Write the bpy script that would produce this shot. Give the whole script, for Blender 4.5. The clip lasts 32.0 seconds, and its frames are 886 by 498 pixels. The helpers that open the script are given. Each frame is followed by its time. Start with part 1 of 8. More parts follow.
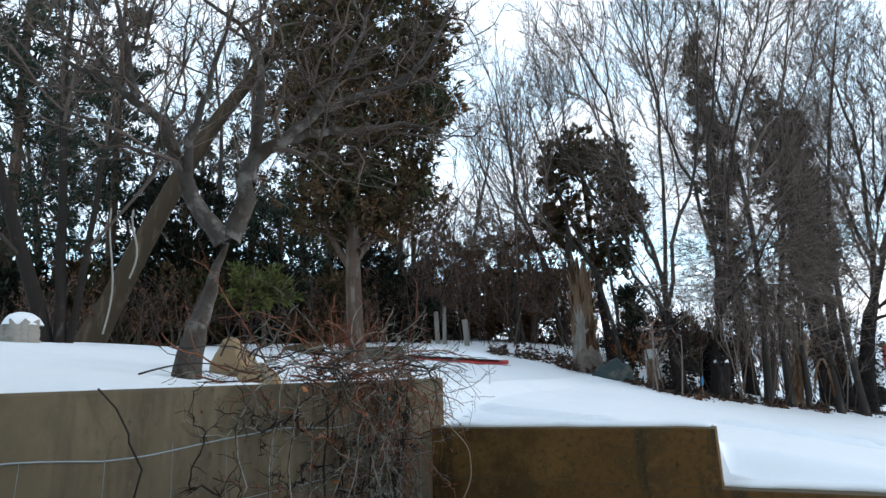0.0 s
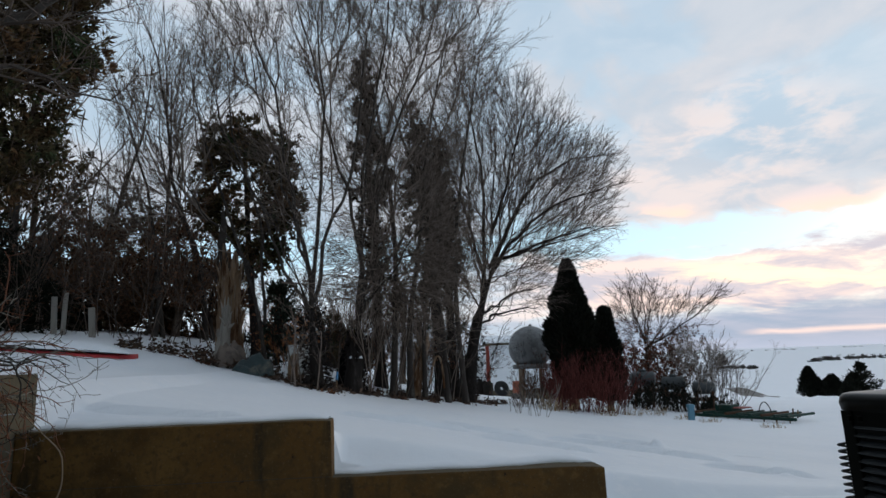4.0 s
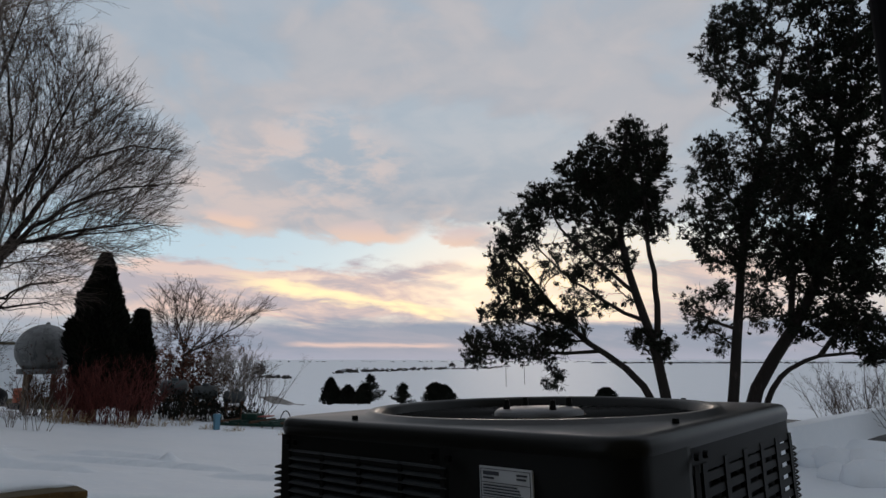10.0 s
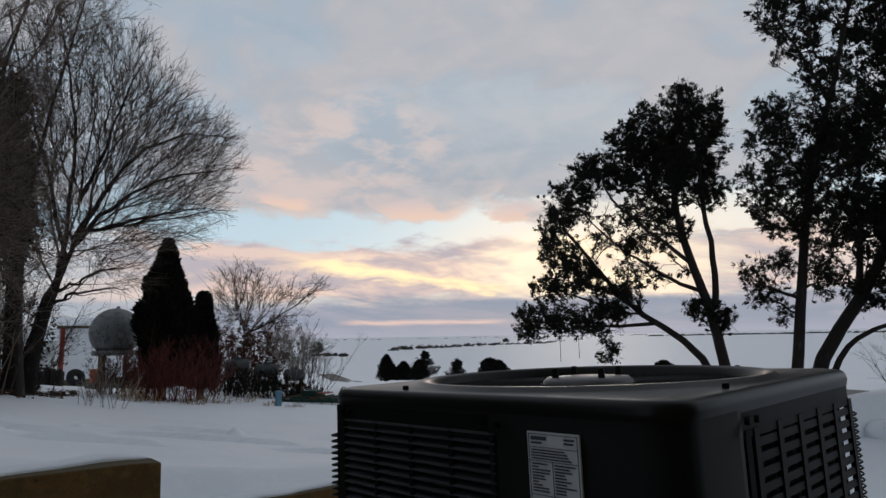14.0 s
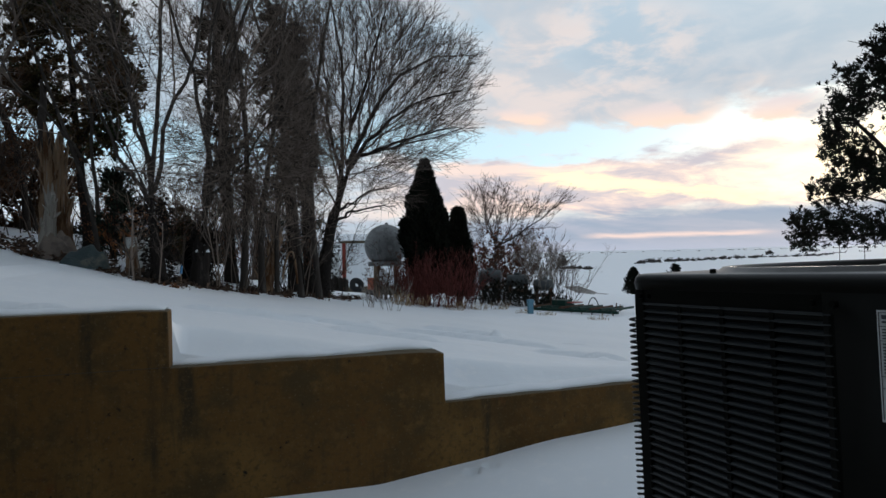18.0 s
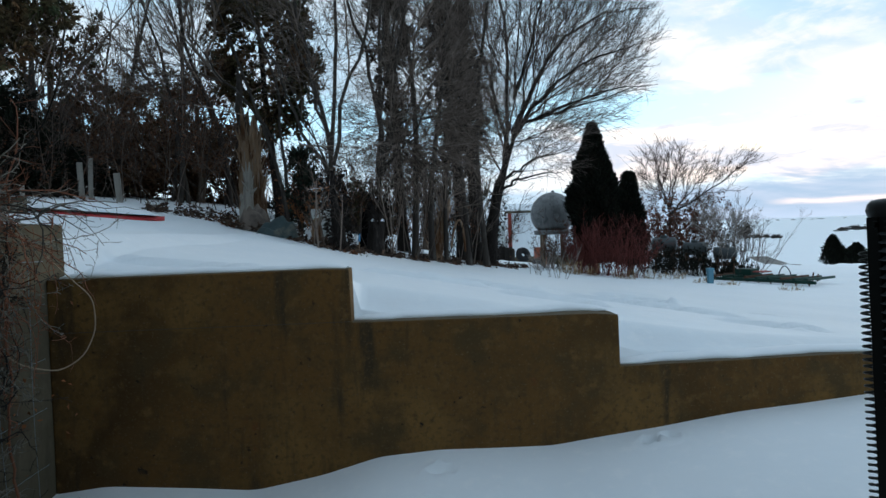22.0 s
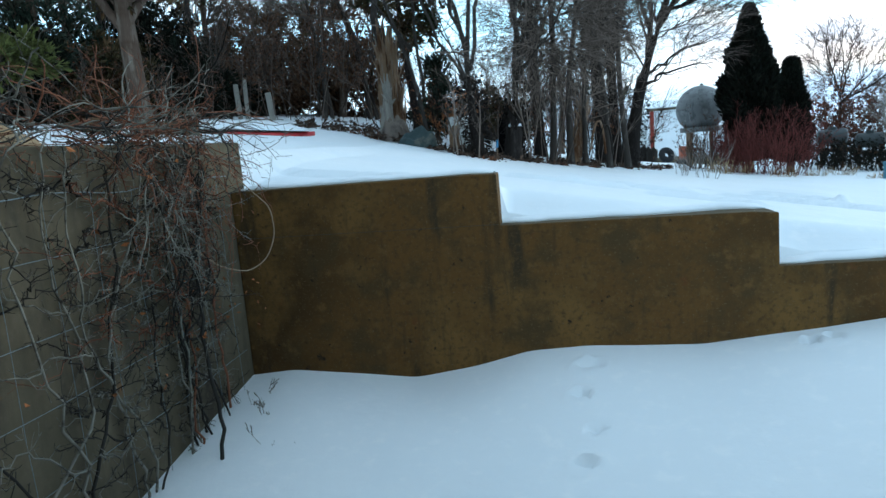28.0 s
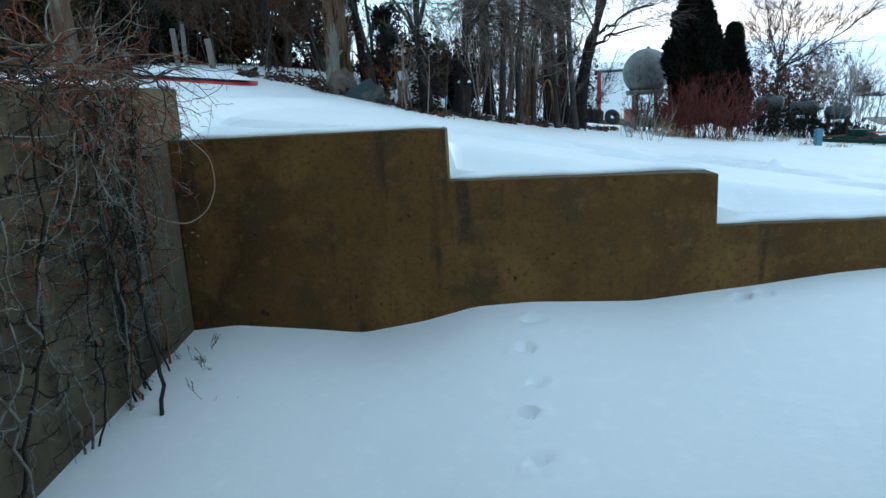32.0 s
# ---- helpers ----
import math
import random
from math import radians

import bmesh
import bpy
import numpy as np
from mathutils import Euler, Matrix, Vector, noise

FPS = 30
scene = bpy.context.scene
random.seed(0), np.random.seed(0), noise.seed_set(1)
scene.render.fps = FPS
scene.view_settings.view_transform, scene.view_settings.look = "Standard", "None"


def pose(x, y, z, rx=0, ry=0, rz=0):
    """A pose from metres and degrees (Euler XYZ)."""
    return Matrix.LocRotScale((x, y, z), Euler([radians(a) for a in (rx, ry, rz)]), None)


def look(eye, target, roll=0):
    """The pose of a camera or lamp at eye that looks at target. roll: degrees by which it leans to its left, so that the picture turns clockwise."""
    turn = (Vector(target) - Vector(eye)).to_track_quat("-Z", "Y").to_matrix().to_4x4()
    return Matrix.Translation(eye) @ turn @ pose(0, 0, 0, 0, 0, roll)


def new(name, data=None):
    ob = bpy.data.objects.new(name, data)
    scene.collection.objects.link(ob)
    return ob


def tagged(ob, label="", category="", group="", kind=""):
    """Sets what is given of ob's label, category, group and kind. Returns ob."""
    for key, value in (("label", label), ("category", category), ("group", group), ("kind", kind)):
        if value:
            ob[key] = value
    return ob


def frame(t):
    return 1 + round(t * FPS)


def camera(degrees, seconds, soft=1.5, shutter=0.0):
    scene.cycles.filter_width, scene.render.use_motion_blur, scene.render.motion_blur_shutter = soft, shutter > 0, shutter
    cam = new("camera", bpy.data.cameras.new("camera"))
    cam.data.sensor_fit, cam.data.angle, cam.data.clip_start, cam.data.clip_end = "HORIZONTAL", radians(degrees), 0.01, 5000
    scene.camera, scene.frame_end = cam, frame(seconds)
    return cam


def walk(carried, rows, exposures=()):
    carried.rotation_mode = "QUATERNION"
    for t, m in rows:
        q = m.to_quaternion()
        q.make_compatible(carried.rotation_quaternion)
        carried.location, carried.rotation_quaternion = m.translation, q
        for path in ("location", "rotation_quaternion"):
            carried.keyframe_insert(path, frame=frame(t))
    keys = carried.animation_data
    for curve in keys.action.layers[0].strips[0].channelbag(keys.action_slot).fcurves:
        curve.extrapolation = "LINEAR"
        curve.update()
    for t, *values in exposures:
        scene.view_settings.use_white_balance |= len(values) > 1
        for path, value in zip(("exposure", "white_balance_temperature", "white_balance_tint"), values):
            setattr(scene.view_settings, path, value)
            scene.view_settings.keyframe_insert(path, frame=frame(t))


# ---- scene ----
cam = camera(69.7, 32.0, soft=1.5, shutter=0.0)
PATH = [
    (0, (0.477, 0.282, 1.936), (-0.356, 2.055, 2.34), -1.9),
    (0.5, (0.545, 0.29, 1.954), (-0.039, 2.165, 2.336), -1.6),
    (1, (0.602, 0.292, 1.986), (0.383, 2.216, 2.487), -0.5),
    (1.5, (0.584, 0.331, 1.972), (0.526, 2.272, 2.452), 0.3),
    (2, (0.592, 0.339, 1.982), (0.665, 2.276, 2.477), 1.3),
    (2.5, (0.607, 0.342, 1.972), (0.817, 2.268, 2.47), -1.1),
    (4.5, (0.615, 0.34, 1.924), (0.785, 2.306, 2.252), -2.2),
    (5, (0.639, 0.251, 1.966), (0.868, 2.205, 2.327), -3.2),
    (5.5, (0.627, 0.253, 2.009), (1.046, 2.153, 2.475), 0.2),
    (6, (0.663, 0.349, 1.992), (1.215, 2.208, 2.481), -0.4),
    (6.5, (0.614, 0.38, 2.01), (1.391, 2.186, 2.376), -0.8),
    (7, (0.709, 0.357, 1.976), (1.712, 2.046, 2.355), 1.3),
    (7.5, (0.772, 0.4, 1.964), (1.935, 1.985, 2.33), -0.3),
    (8, (0.793, 0.397, 1.962), (2.024, 1.937, 2.299), -1.6),
    (8.5, (0.795, 0.376, 1.954), (2.078, 1.879, 2.259), -0.7),
    (9, (0.795, 0.35, 1.967), (2.119, 1.81, 2.306), -1.4),
    (9.5, (0.786, 0.327, 1.969), (2.127, 1.759, 2.359), 0.7),
    (10, (0.793, 0.328, 1.959), (2.156, 1.748, 2.314), 0.0),
    (10.5, (0.873, 0.312, 1.991), (2.383, 1.516, 2.51), -3.3),
    (11, (0.837, 0.306, 1.976), (2.277, 1.617, 2.433), -0.5),
    (11.5, (0.805, 0.313, 1.956), (2.219, 1.673, 2.34), 0.5),
    (12, (0.779, 0.312, 1.953), (2.123, 1.746, 2.325), 1.8),
    (12.5, (0.78, 0.307, 1.952), (2.094, 1.772, 2.307), 1.9),
    (13, (0.798, 0.334, 1.934), (2.044, 1.875, 2.206), 1.9),
    (13.5, (0.794, 0.323, 1.941), (2.017, 1.868, 2.283), 1.1),
    (14, (0.794, 0.309, 1.947), (2.045, 1.843, 2.231), -1.0),
    (14.5, (0.786, 0.314, 1.94), (2.014, 1.866, 2.226), 0.2),
    (15, (0.742, 0.332, 1.945), (1.825, 1.996, 2.193), -0.1),
    (15.5, (0.718, 0.334, 1.924), (1.62, 2.102, 2.173), -0.6),
    (17.5, (0.697, 0.364, 1.889), (1.385, 2.242, 1.925), -1.6),
    (18, (0.679, 0.352, 1.886), (1.28, 2.26, 1.915), -1.2),
    (18.5, (0.66, 0.366, 1.88), (1.177, 2.298, 1.87), -0.7),
    (19, (0.658, 0.352, 1.875), (1.149, 2.291, 1.835), 0.3),
    (19.5, (0.644, 0.359, 1.866), (1.094, 2.306, 1.8), 1.1),
    (20, (0.656, 0.365, 1.869), (1.126, 2.308, 1.844), 1.1),
    (20.5, (0.651, 0.333, 1.863), (1.135, 2.273, 1.867), 2.1),
    (21, (0.658, 0.327, 1.858), (1.16, 2.262, 1.819), 1.49),
    (21.5, (0.645, 0.365, 1.84), (0.866, 2.353, 1.878), -2.2),
    (22, (0.663, 0.429, 1.799), (0.754, 2.426, 1.753), -2.0),
    (22.5, (0.655, 0.484, 1.782), (0.457, 2.469, 1.642), 0.31),
    (23, (0.569, 0.333, 1.832), (0.396, 2.325, 1.792), -0.19),
    (23.5, (0.61, 0.414, 1.798), (0.343, 2.394, 1.703), -1.78),
    (24, (0.652, 0.467, 1.773), (0.464, 2.445, 1.54), -2.49),
    (24.5, (0.643, 0.451, 1.748), (0.473, 2.423, 1.464), -1.89),
    (26.5, (0.596, 0.305, 1.781), (0.457, 2.277, 1.477), -3.38),
    (27, (0.598, 0.303, 1.789), (0.416, 2.262, 1.434), -5.38),
    (27.5, (0.589, 0.268, 1.787), (0.108, 2.189, 1.505), -3.92),
    (28, (0.583, 0.3, 1.79), (0.243, 2.246, 1.478), -4.55),
    (28.5, (0.57, 0.31, 1.788), (0.283, 2.269, 1.501), -2.26),
    (29, (0.57, 0.303, 1.78), (0.296, 2.254, 1.436), -2.46),
    (29.5, (0.568, 0.303, 1.782), (0.289, 2.249, 1.414), -3.46),
    (30, (0.569, 0.302, 1.779), (0.296, 2.247, 1.402), -3.36),
    (30.5, (0.576, 0.301, 1.774), (0.36, 2.25, 1.381), -1.97),
    (31, (0.571, 0.307, 1.778), (0.354, 2.264, 1.424), -0.27),
    (31.5, (0.566, 0.319, 1.773), (0.317, 2.264, 1.38), -1.37),
    (32, (0.574, 0.321, 1.769), (0.395, 2.261, 1.318), -2.88),
]
EXPOSURES = [(0.0, 1.34, 6000, 5), (0.5, 1.1, 5950, 5), (1.0, 0.72, 5650, 3), (1.4, 0.55, 5800, 5), (2.0, 0.3, 6100, 7), (2.5, 0.15, 6200, 8), (4.5, 0.16, 6200, 8), (6.0, -0.3, 6350, 9), (8.0, -0.37, 6500, 12),
             (15.5, -0.33, 6500, 12), (17.5, -0.05, 6250, 8), (18.2, 0.05, 6200, 6), (19.0, 0.08, 6000, 3), (21.0, 0.1, 5800, 2), (22.0, 0.5, 5650, -1), (23.0, 1.15, 5550, -3),
             (24.5, 1.32, 5500, -4), (28.0, 1.28, 5300, -7), (32.0, 1.2, 5300, -7)]
walk(cam, [(t, look(e, a, r)) for t, e, a, r in PATH], EXPOSURES)

# ---- world: dusk sky with broken cloud ----
world = bpy.data.worlds.new("dusk_sky")
scene.world = world
world.use_nodes = True
wt = world.node_tree
wt.nodes.clear()


def N(tree, kind, inp=None):
    n = tree.nodes.new(kind)
    for key, val in (inp or {}).items():
        if isinstance(val, bpy.types.NodeSocket):
            tree.links.new(val, n.inputs[key])
        else:
            n.inputs[key].default_value = val
    return n


def math_node(tree, op, a, b=0.0, c=0.0, clamp=False):
    n = tree.nodes.new("ShaderNodeMath")
    n.operation, n.use_clamp = op, clamp
    for i, v in enumerate((a, b, c)):
        if isinstance(v, bpy.types.NodeSocket):
            tree.links.new(v, n.inputs[i])
        else:
            n.inputs[i].default_value = v
    return n.outputs[0]


def mix_col(tree, fac, a, b, mode="MIX"):
    n = tree.nodes.new("ShaderNodeMix")
    n.data_type, n.blend_type = "RGBA", mode
    for i, v in ((0, fac), (6, a), (7, b)):
        if isinstance(v, bpy.types.NodeSocket):
            tree.links.new(v, n.inputs[i])
        else:
            n.inputs[i].default_value = v if i == 0 else (*v, 1) if len(v) == 3 else v
    return n.outputs[2]


def ramp(tree, fac, stops, mode="LINEAR"):
    n = tree.nodes.new("ShaderNodeValToRGB")
    n.color_ramp.interpolation = mode
    while len(n.color_ramp.elements) < len(stops):
        n.color_ramp.elements.new(0.5)
    for e, (p, c) in zip(n.color_ramp.elements, stops):
        e.position = p
        e.color = (c, c, c, 1) if isinstance(c, (int, float)) else (*c, 1)
    tree.links.new(fac, n.inputs[0])
    return n.outputs[0]


def rng(tree, v, a, b, c=0.0, d=1.0):
    n = tree.nodes.new("ShaderNodeMapRange")
    n.interpolation_type = "SMOOTHSTEP"
    tree.links.new(v, n.inputs[0])
    for i, x in enumerate((a, b, c, d)):
        n.inputs[i + 1].default_value = x
    return n.outputs[0]


def noise_tex(tree, vec, scale, detail=4.0, rough=0.5, dist=0.0):
    n = tree.nodes.new("ShaderNodeTexNoise")
    n.inputs["Scale"].default_value, n.inputs["Detail"].default_value = scale, detail
    n.inputs["Roughness"].default_value, n.inputs["Distortion"].default_value = rough, dist
    tree.links.new(vec, n.inputs["Vector"])
    return n.outputs[0]


SUN_BEARING, SUN_UP = 52.0, 6.0
sky = N(wt, "ShaderNodeTexSky")
sky.sky_type, sky.sun_disc = "NISHITA", False
sky.sun_elevation, sky.sun_rotation = radians(SUN_UP), radians(SUN_BEARING)
tc = N(wt, "ShaderNodeTexCoord")
sep = N(wt, "ShaderNodeSeparateXYZ", inp={0: tc.outputs["Generated"]})
up = math_node(wt, "MULTIPLY", math_node(wt, "ARCSINE", sep.outputs[2]), 57.2958)
bear = math_node(wt, "MULTIPLY", math_node(wt, "ARCTAN2", sep.outputs[0], sep.outputs[1]), 57.2958)
# cloud coordinates: bearing and elevation in tens of degrees, flattened near the horizon
flat = math_node(wt, "POWER", math_node(wt, "MAXIMUM", up, 0.05), 0.62)
cv = N(wt, "ShaderNodeCombineXYZ", inp={0: math_node(wt, "MULTIPLY", bear, 0.095), 1: flat, 2: 0.0}).outputs[0]
n1 = noise_tex(wt, cv, 0.62, 6.0, 0.52, 0.5)
n2 = noise_tex(wt, cv, 1.5, 6.0, 0.55, 0.4)
n5 = noise_tex(wt, cv, 2.6, 6.0, 0.6, 0.6)
# long streaks lying along the horizon
sv = N(wt, "ShaderNodeCombineXYZ", inp={0: math_node(wt, "MULTIPLY", bear, 0.07), 1: math_node(wt, "ADD", math_node(wt, "MULTIPLY", up, 0.42), math_node(wt, "MULTIPLY", bear, 0.045)), 2: 3.0}).outputs[0]
n4 = math_node(wt, "ADD", math_node(wt, "MULTIPLY", noise_tex(wt, sv, 1.0, 7.0, 0.6, 0.7), 0.7), math_node(wt, "MULTIPLY", n5, 0.3))
wob = math_node(wt, "MULTIPLY", math_node(wt, "SUBTRACT", n1, 0.5), 7.0)
wob2 = math_node(wt, "ADD", math_node(wt, "MULTIPLY", math_node(wt, "SUBTRACT", n2, 0.5), 5.0), math_node(wt, "MULTIPLY", math_node(wt, "SUBTRACT", n5, 0.5), 3.0))
upw = math_node(wt, "ADD", up, math_node(wt, "ADD", wob, wob2))
upf = math_node(wt, "ADD", up, math_node(wt, "MULTIPLY", wob2, 0.5))
bearw = math_node(wt, "ADD", bear, math_node(wt, "MULTIPLY", math_node(wt, "ADD", wob, wob2), 1.3))


def away(v, at, near, far_):
    """1 within near of at, falling to 0 at far_."""
    return rng(wt, math_node(wt, "ABSOLUTE", math_node(wt, "SUBTRACT", v, at)), near, far_, 1.0, 0.0)


def oval(x, y, bx, uy, rx, ry):
    a = math_node(wt, "POWER", math_node(wt, "DIVIDE", math_node(wt, "ABSOLUTE", math_node(wt, "SUBTRACT", x, bx)), rx), 2.0)
    return math_node(wt, "ADD", a, math_node(wt, "POWER", math_node(wt, "DIVIDE", math_node(wt, "ABSOLUTE", math_node(wt, "SUBTRACT", y, uy)), ry), 2.0))


def times(*v):
    out = v[0]
    for w in v[1:]:
        out = math_node(wt, "MULTIPLY", out, w)
    return out


near_sun = away(bear, 40.0, 8.0, 62.0)
# clear air between the clouds
clear = ramp(wt, rng(wt, up, 0.0, 60.0), [(0.0, (0.55, 0.62, 0.72)), (0.05, (0.56, 0.76, 0.90)), (0.12, (0.54, 0.74, 0.87)), (0.35, (0.46, 0.60, 0.71)), (1.0, (0.40, 0.52, 0.64))])
clear = mix_col(wt, 0.03, clear, sky.outputs[0])
# pale glow low in front of the set sun
clear = mix_col(wt, rng(wt, oval(bear, up, 56.0, 6.0, 20.0, 7.0), 0.0, 1.4, 0.9, 0.0), clear, (1.22, 1.10, 0.92))
# high grey deck with a ragged lower edge
edge_low = rng(wt, upw, 10.6, 12.6)
cover = math_node(wt, "MAXIMUM", rng(wt, n1, 0.40, 0.56, 0.35, 1.0), rng(wt, up, 13.0, 24.0, 0.9, 0.55))
deck = times(edge_low, cover)
lit = rng(wt, n2, 0.40, 0.66)
grey = mix_col(wt, rng(wt, n1, 0.38, 0.62), (0.45, 0.51, 0.585), (0.60, 0.62, 0.66))
pale = times(lit, near_sun, rng(wt, up, 12.0, 40.0, 0.5, 0.22))
grey = mix_col(wt, pale, grey, (0.76, 0.70, 0.69))
col = mix_col(wt, deck, clear, grey)
# lit underside of the deck
under = times(rng(wt, upw, 10.6, 11.6), rng(wt, upw, 11.8, 14.0, 1.0, 0.0), away(bear, 33.0, 9.0, 20.0), rng(wt, n2, 0.36, 0.58))
col = mix_col(wt, math_node(wt, "MULTIPLY", under, 0.6), col, (1.0, 0.79, 0.68))
# tall billow, pink where it catches the light
bil = oval(bearw, upw, 31.0, 17.0, 9.5, 6.0)
glow = times(rng(wt, bil, 0.15, 1.35, 1.0, 0.0), rng(wt, math_node(wt, "ADD", math_node(wt, "MULTIPLY", n2, 0.7), math_node(wt, "MULTIPLY", n5, 0.5)), 0.52, 0.70))
col = mix_col(wt, times(glow, 0.62), col, (0.93, 0.76, 0.69))
# small puffs hanging in the gap
for bx, uy, rx, ry in ((37.5, 11.7, 3.6, 1.0), (45.5, 11.2, 3.4, 0.9), (26.5, 12.5, 3.0, 0.9), (63.5, 8.0, 4.0, 0.9)):
    puff = oval(bearw, upf, bx, uy, rx, ry)
    tone = mix_col(wt, rng(wt, up, uy - 1.0, uy + 0.9), (1.12, 0.80, 0.62), (0.86, 0.72, 0.70)) if bx < 60 else (0.55, 0.57, 0.62)
    col = mix_col(wt, times(rng(wt, puff, 0.2, 1.3, 0.9, 0.0)), col, tone)
# the lit bank over the horizon: lilac folds, peach faces, gold crests
upb = math_node(wt, "ADD", up, math_node(wt, "MULTIPLY", wob2, 0.9))
bank = times(rng(wt, upf, 3.1, 4.0), rng(wt, math_node(wt, "ADD", upb, math_node(wt, "MULTIPLY", wob, 0.35)), 8.0, 9.2, 1.0, 0.0), rng(wt, bear, 2.0, 20.0, 0.25, 1.0), rng(wt, bear, 62.0, 84.0, 1.0, 0.3))
fold = mix_col(wt, rng(wt, n4, 0.40, 0.56), (0.64, 0.57, 0.61), (1.02, 0.78, 0.68))
fold = mix_col(wt, times(away(bear, 45.0, 9.0, 24.0), rng(wt, n4, 0.50, 0.60)), fold, (1.32, 1.02, 0.76))
crest = math_node(wt, "SUBTRACT", upf, math_node(wt, "SUBTRACT", 11.0, math_node(wt, "MULTIPLY", bear, 0.155)))
fold = mix_col(wt, times(away(crest, 0.1, 0.15, 0.9), away(bear, 36.0, 6.0, 12.0), rng(wt, n4, 0.36, 0.52)), fold, (1.65, 1.28, 0.72))
col = mix_col(wt, math_node(wt, "MULTIPLY", bank, 0.95), col, fold)
# brightest cloud in front of the set sun
blaze = oval(bearw, upf, 54.0, 6.2, 13.0, 3.6)
col = mix_col(wt, rng(wt, blaze, 0.05, 1.3, 0.85, 0.0), col, mix_col(wt, rng(wt, n4, 0.38, 0.60), (1.15, 0.98, 0.80), (1.75, 1.48, 1.02)))
# blue-grey bank on the horizon with a pale strip under it
low = times(rng(wt, math_node(wt, "ADD", up, math_node(wt, "MULTIPLY", math_node(wt, "SUBTRACT", n4, 0.5), 3.0)), 4.2, 3.0, 0.0, 0.92), rng(wt, bear, 8.0, 26.0, 0.55, 1.0))
col = mix_col(wt, low, col, mix_col(wt, rng(wt, n4, 0.40, 0.62), (0.33, 0.40, 0.52), (0.45, 0.47, 0.57)))
strip = times(away(math_node(wt, "ADD", up, math_node(wt, "MULTIPLY", wob2, 0.12)), 1.62, 0.0, 0.33), away(bear, 37.5, 5.0, 8.5))
col = mix_col(wt, strip, col, (0.98, 0.74, 0.66))
haze = rng(wt, up, 0.2, 1.7, 0.85, 0.0)
col = mix_col(wt, haze, col, (0.52, 0.54, 0.64))
# the sky dims overhead and away from the set sun
dim = math_node(wt, "MULTIPLY", rng(wt, up, 30.0, 80.0, 1.0, 0.75), rng(wt, math_node(wt, "ABSOLUTE", math_node(wt, "SUBTRACT", bear, 35.0)), 60.0, 150.0, 1.0, 0.75))
bg = N(wt, "ShaderNodeBackground", inp={0: col, 1: dim})
wo = N(wt, "ShaderNodeOutputWorld", inp={0: bg.outputs[0]})

sun = new("sun", bpy.data.lights.new("sun", "SUN"))
sun.data.energy, sun.data.angle, sun.data.color = 0.5, radians(14), (1.0, 0.86, 0.74)
sd = Vector((math.sin(radians(SUN_BEARING)) * math.cos(radians(SUN_UP)), math.cos(radians(SUN_BEARING)) * math.cos(radians(SUN_UP)), math.sin(radians(SUN_UP))))
sun.matrix_world = look(sd * 50, (0, 0, 0))

# ---- materials ----
def material(name, base, rough=0.8, vary=(), bump=(), metal=0.0, spec=0.3, coord="Object", island=0.0, top_tone=None):
    """base colour; vary: (scale, colour, low, high[, stretch]) stains and grain laid over it; bump: (scale, strength, metres)."""
    m = bpy.data.materials.new(name)
    m.use_nodes = True
    t = m.node_tree
    p = t.nodes["Principled BSDF"]
    c = N(t, "ShaderNodeTexCoord").outputs[coord]
    col = N(t, "ShaderNodeRGB")
    col.outputs[0].default_value = (*base, 1)
    col = col.outputs[0]
    for v in vary:
        scale, other, lo, hi = v[:4]
        vec = c
        if len(v) > 4:
            vec = N(t, "ShaderNodeMapping", inp={0: c, 3: v[4]}).outputs[0]
        col = mix_col(t, rng(t, noise_tex(t, vec, scale, 6.0, 0.6), lo, hi), col, other)
    # upward faces take another colour, unevenly mixed in
    if top_tone:
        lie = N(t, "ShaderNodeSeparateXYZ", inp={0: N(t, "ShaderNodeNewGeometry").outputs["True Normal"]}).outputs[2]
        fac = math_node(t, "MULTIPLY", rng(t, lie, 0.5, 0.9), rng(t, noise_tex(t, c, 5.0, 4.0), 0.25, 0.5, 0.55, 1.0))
        col = mix_col(t, fac, col, top_tone)
    if island:
        r = N(t, "ShaderNodeNewGeometry").outputs["Random Per Island"]
        hsv = N(t, "ShaderNodeHueSaturation", inp={"Color": col, "Value": rng(t, r, 0.0, 1.0, 1.0 - island, 1.0 + island)})
        col = hsv.outputs[0]
    t.links.new(col, p.inputs["Base Color"])
    p.inputs["Roughness"].default_value, p.inputs["Metallic"].default_value = rough, metal
    p.inputs["Specular IOR Level"].default_value = spec
    last = None
    for b in bump:
        vec = c
        if len(b) > 3:
            vec = N(t, "ShaderNodeMapping", inp={0: c, 3: b[3]}).outputs[0]
        bn = N(t, "ShaderNodeBump", inp={"Strength": b[1], "Distance": b[2], "Height": noise_tex(t, vec, b[0], 5.0, 0.6)})
        if last:
            t.links.new(last, bn.inputs["Normal"])
        last = bn.outputs[0]
    if last:
        t.links.new(last, p.inputs["Normal"])
    return m


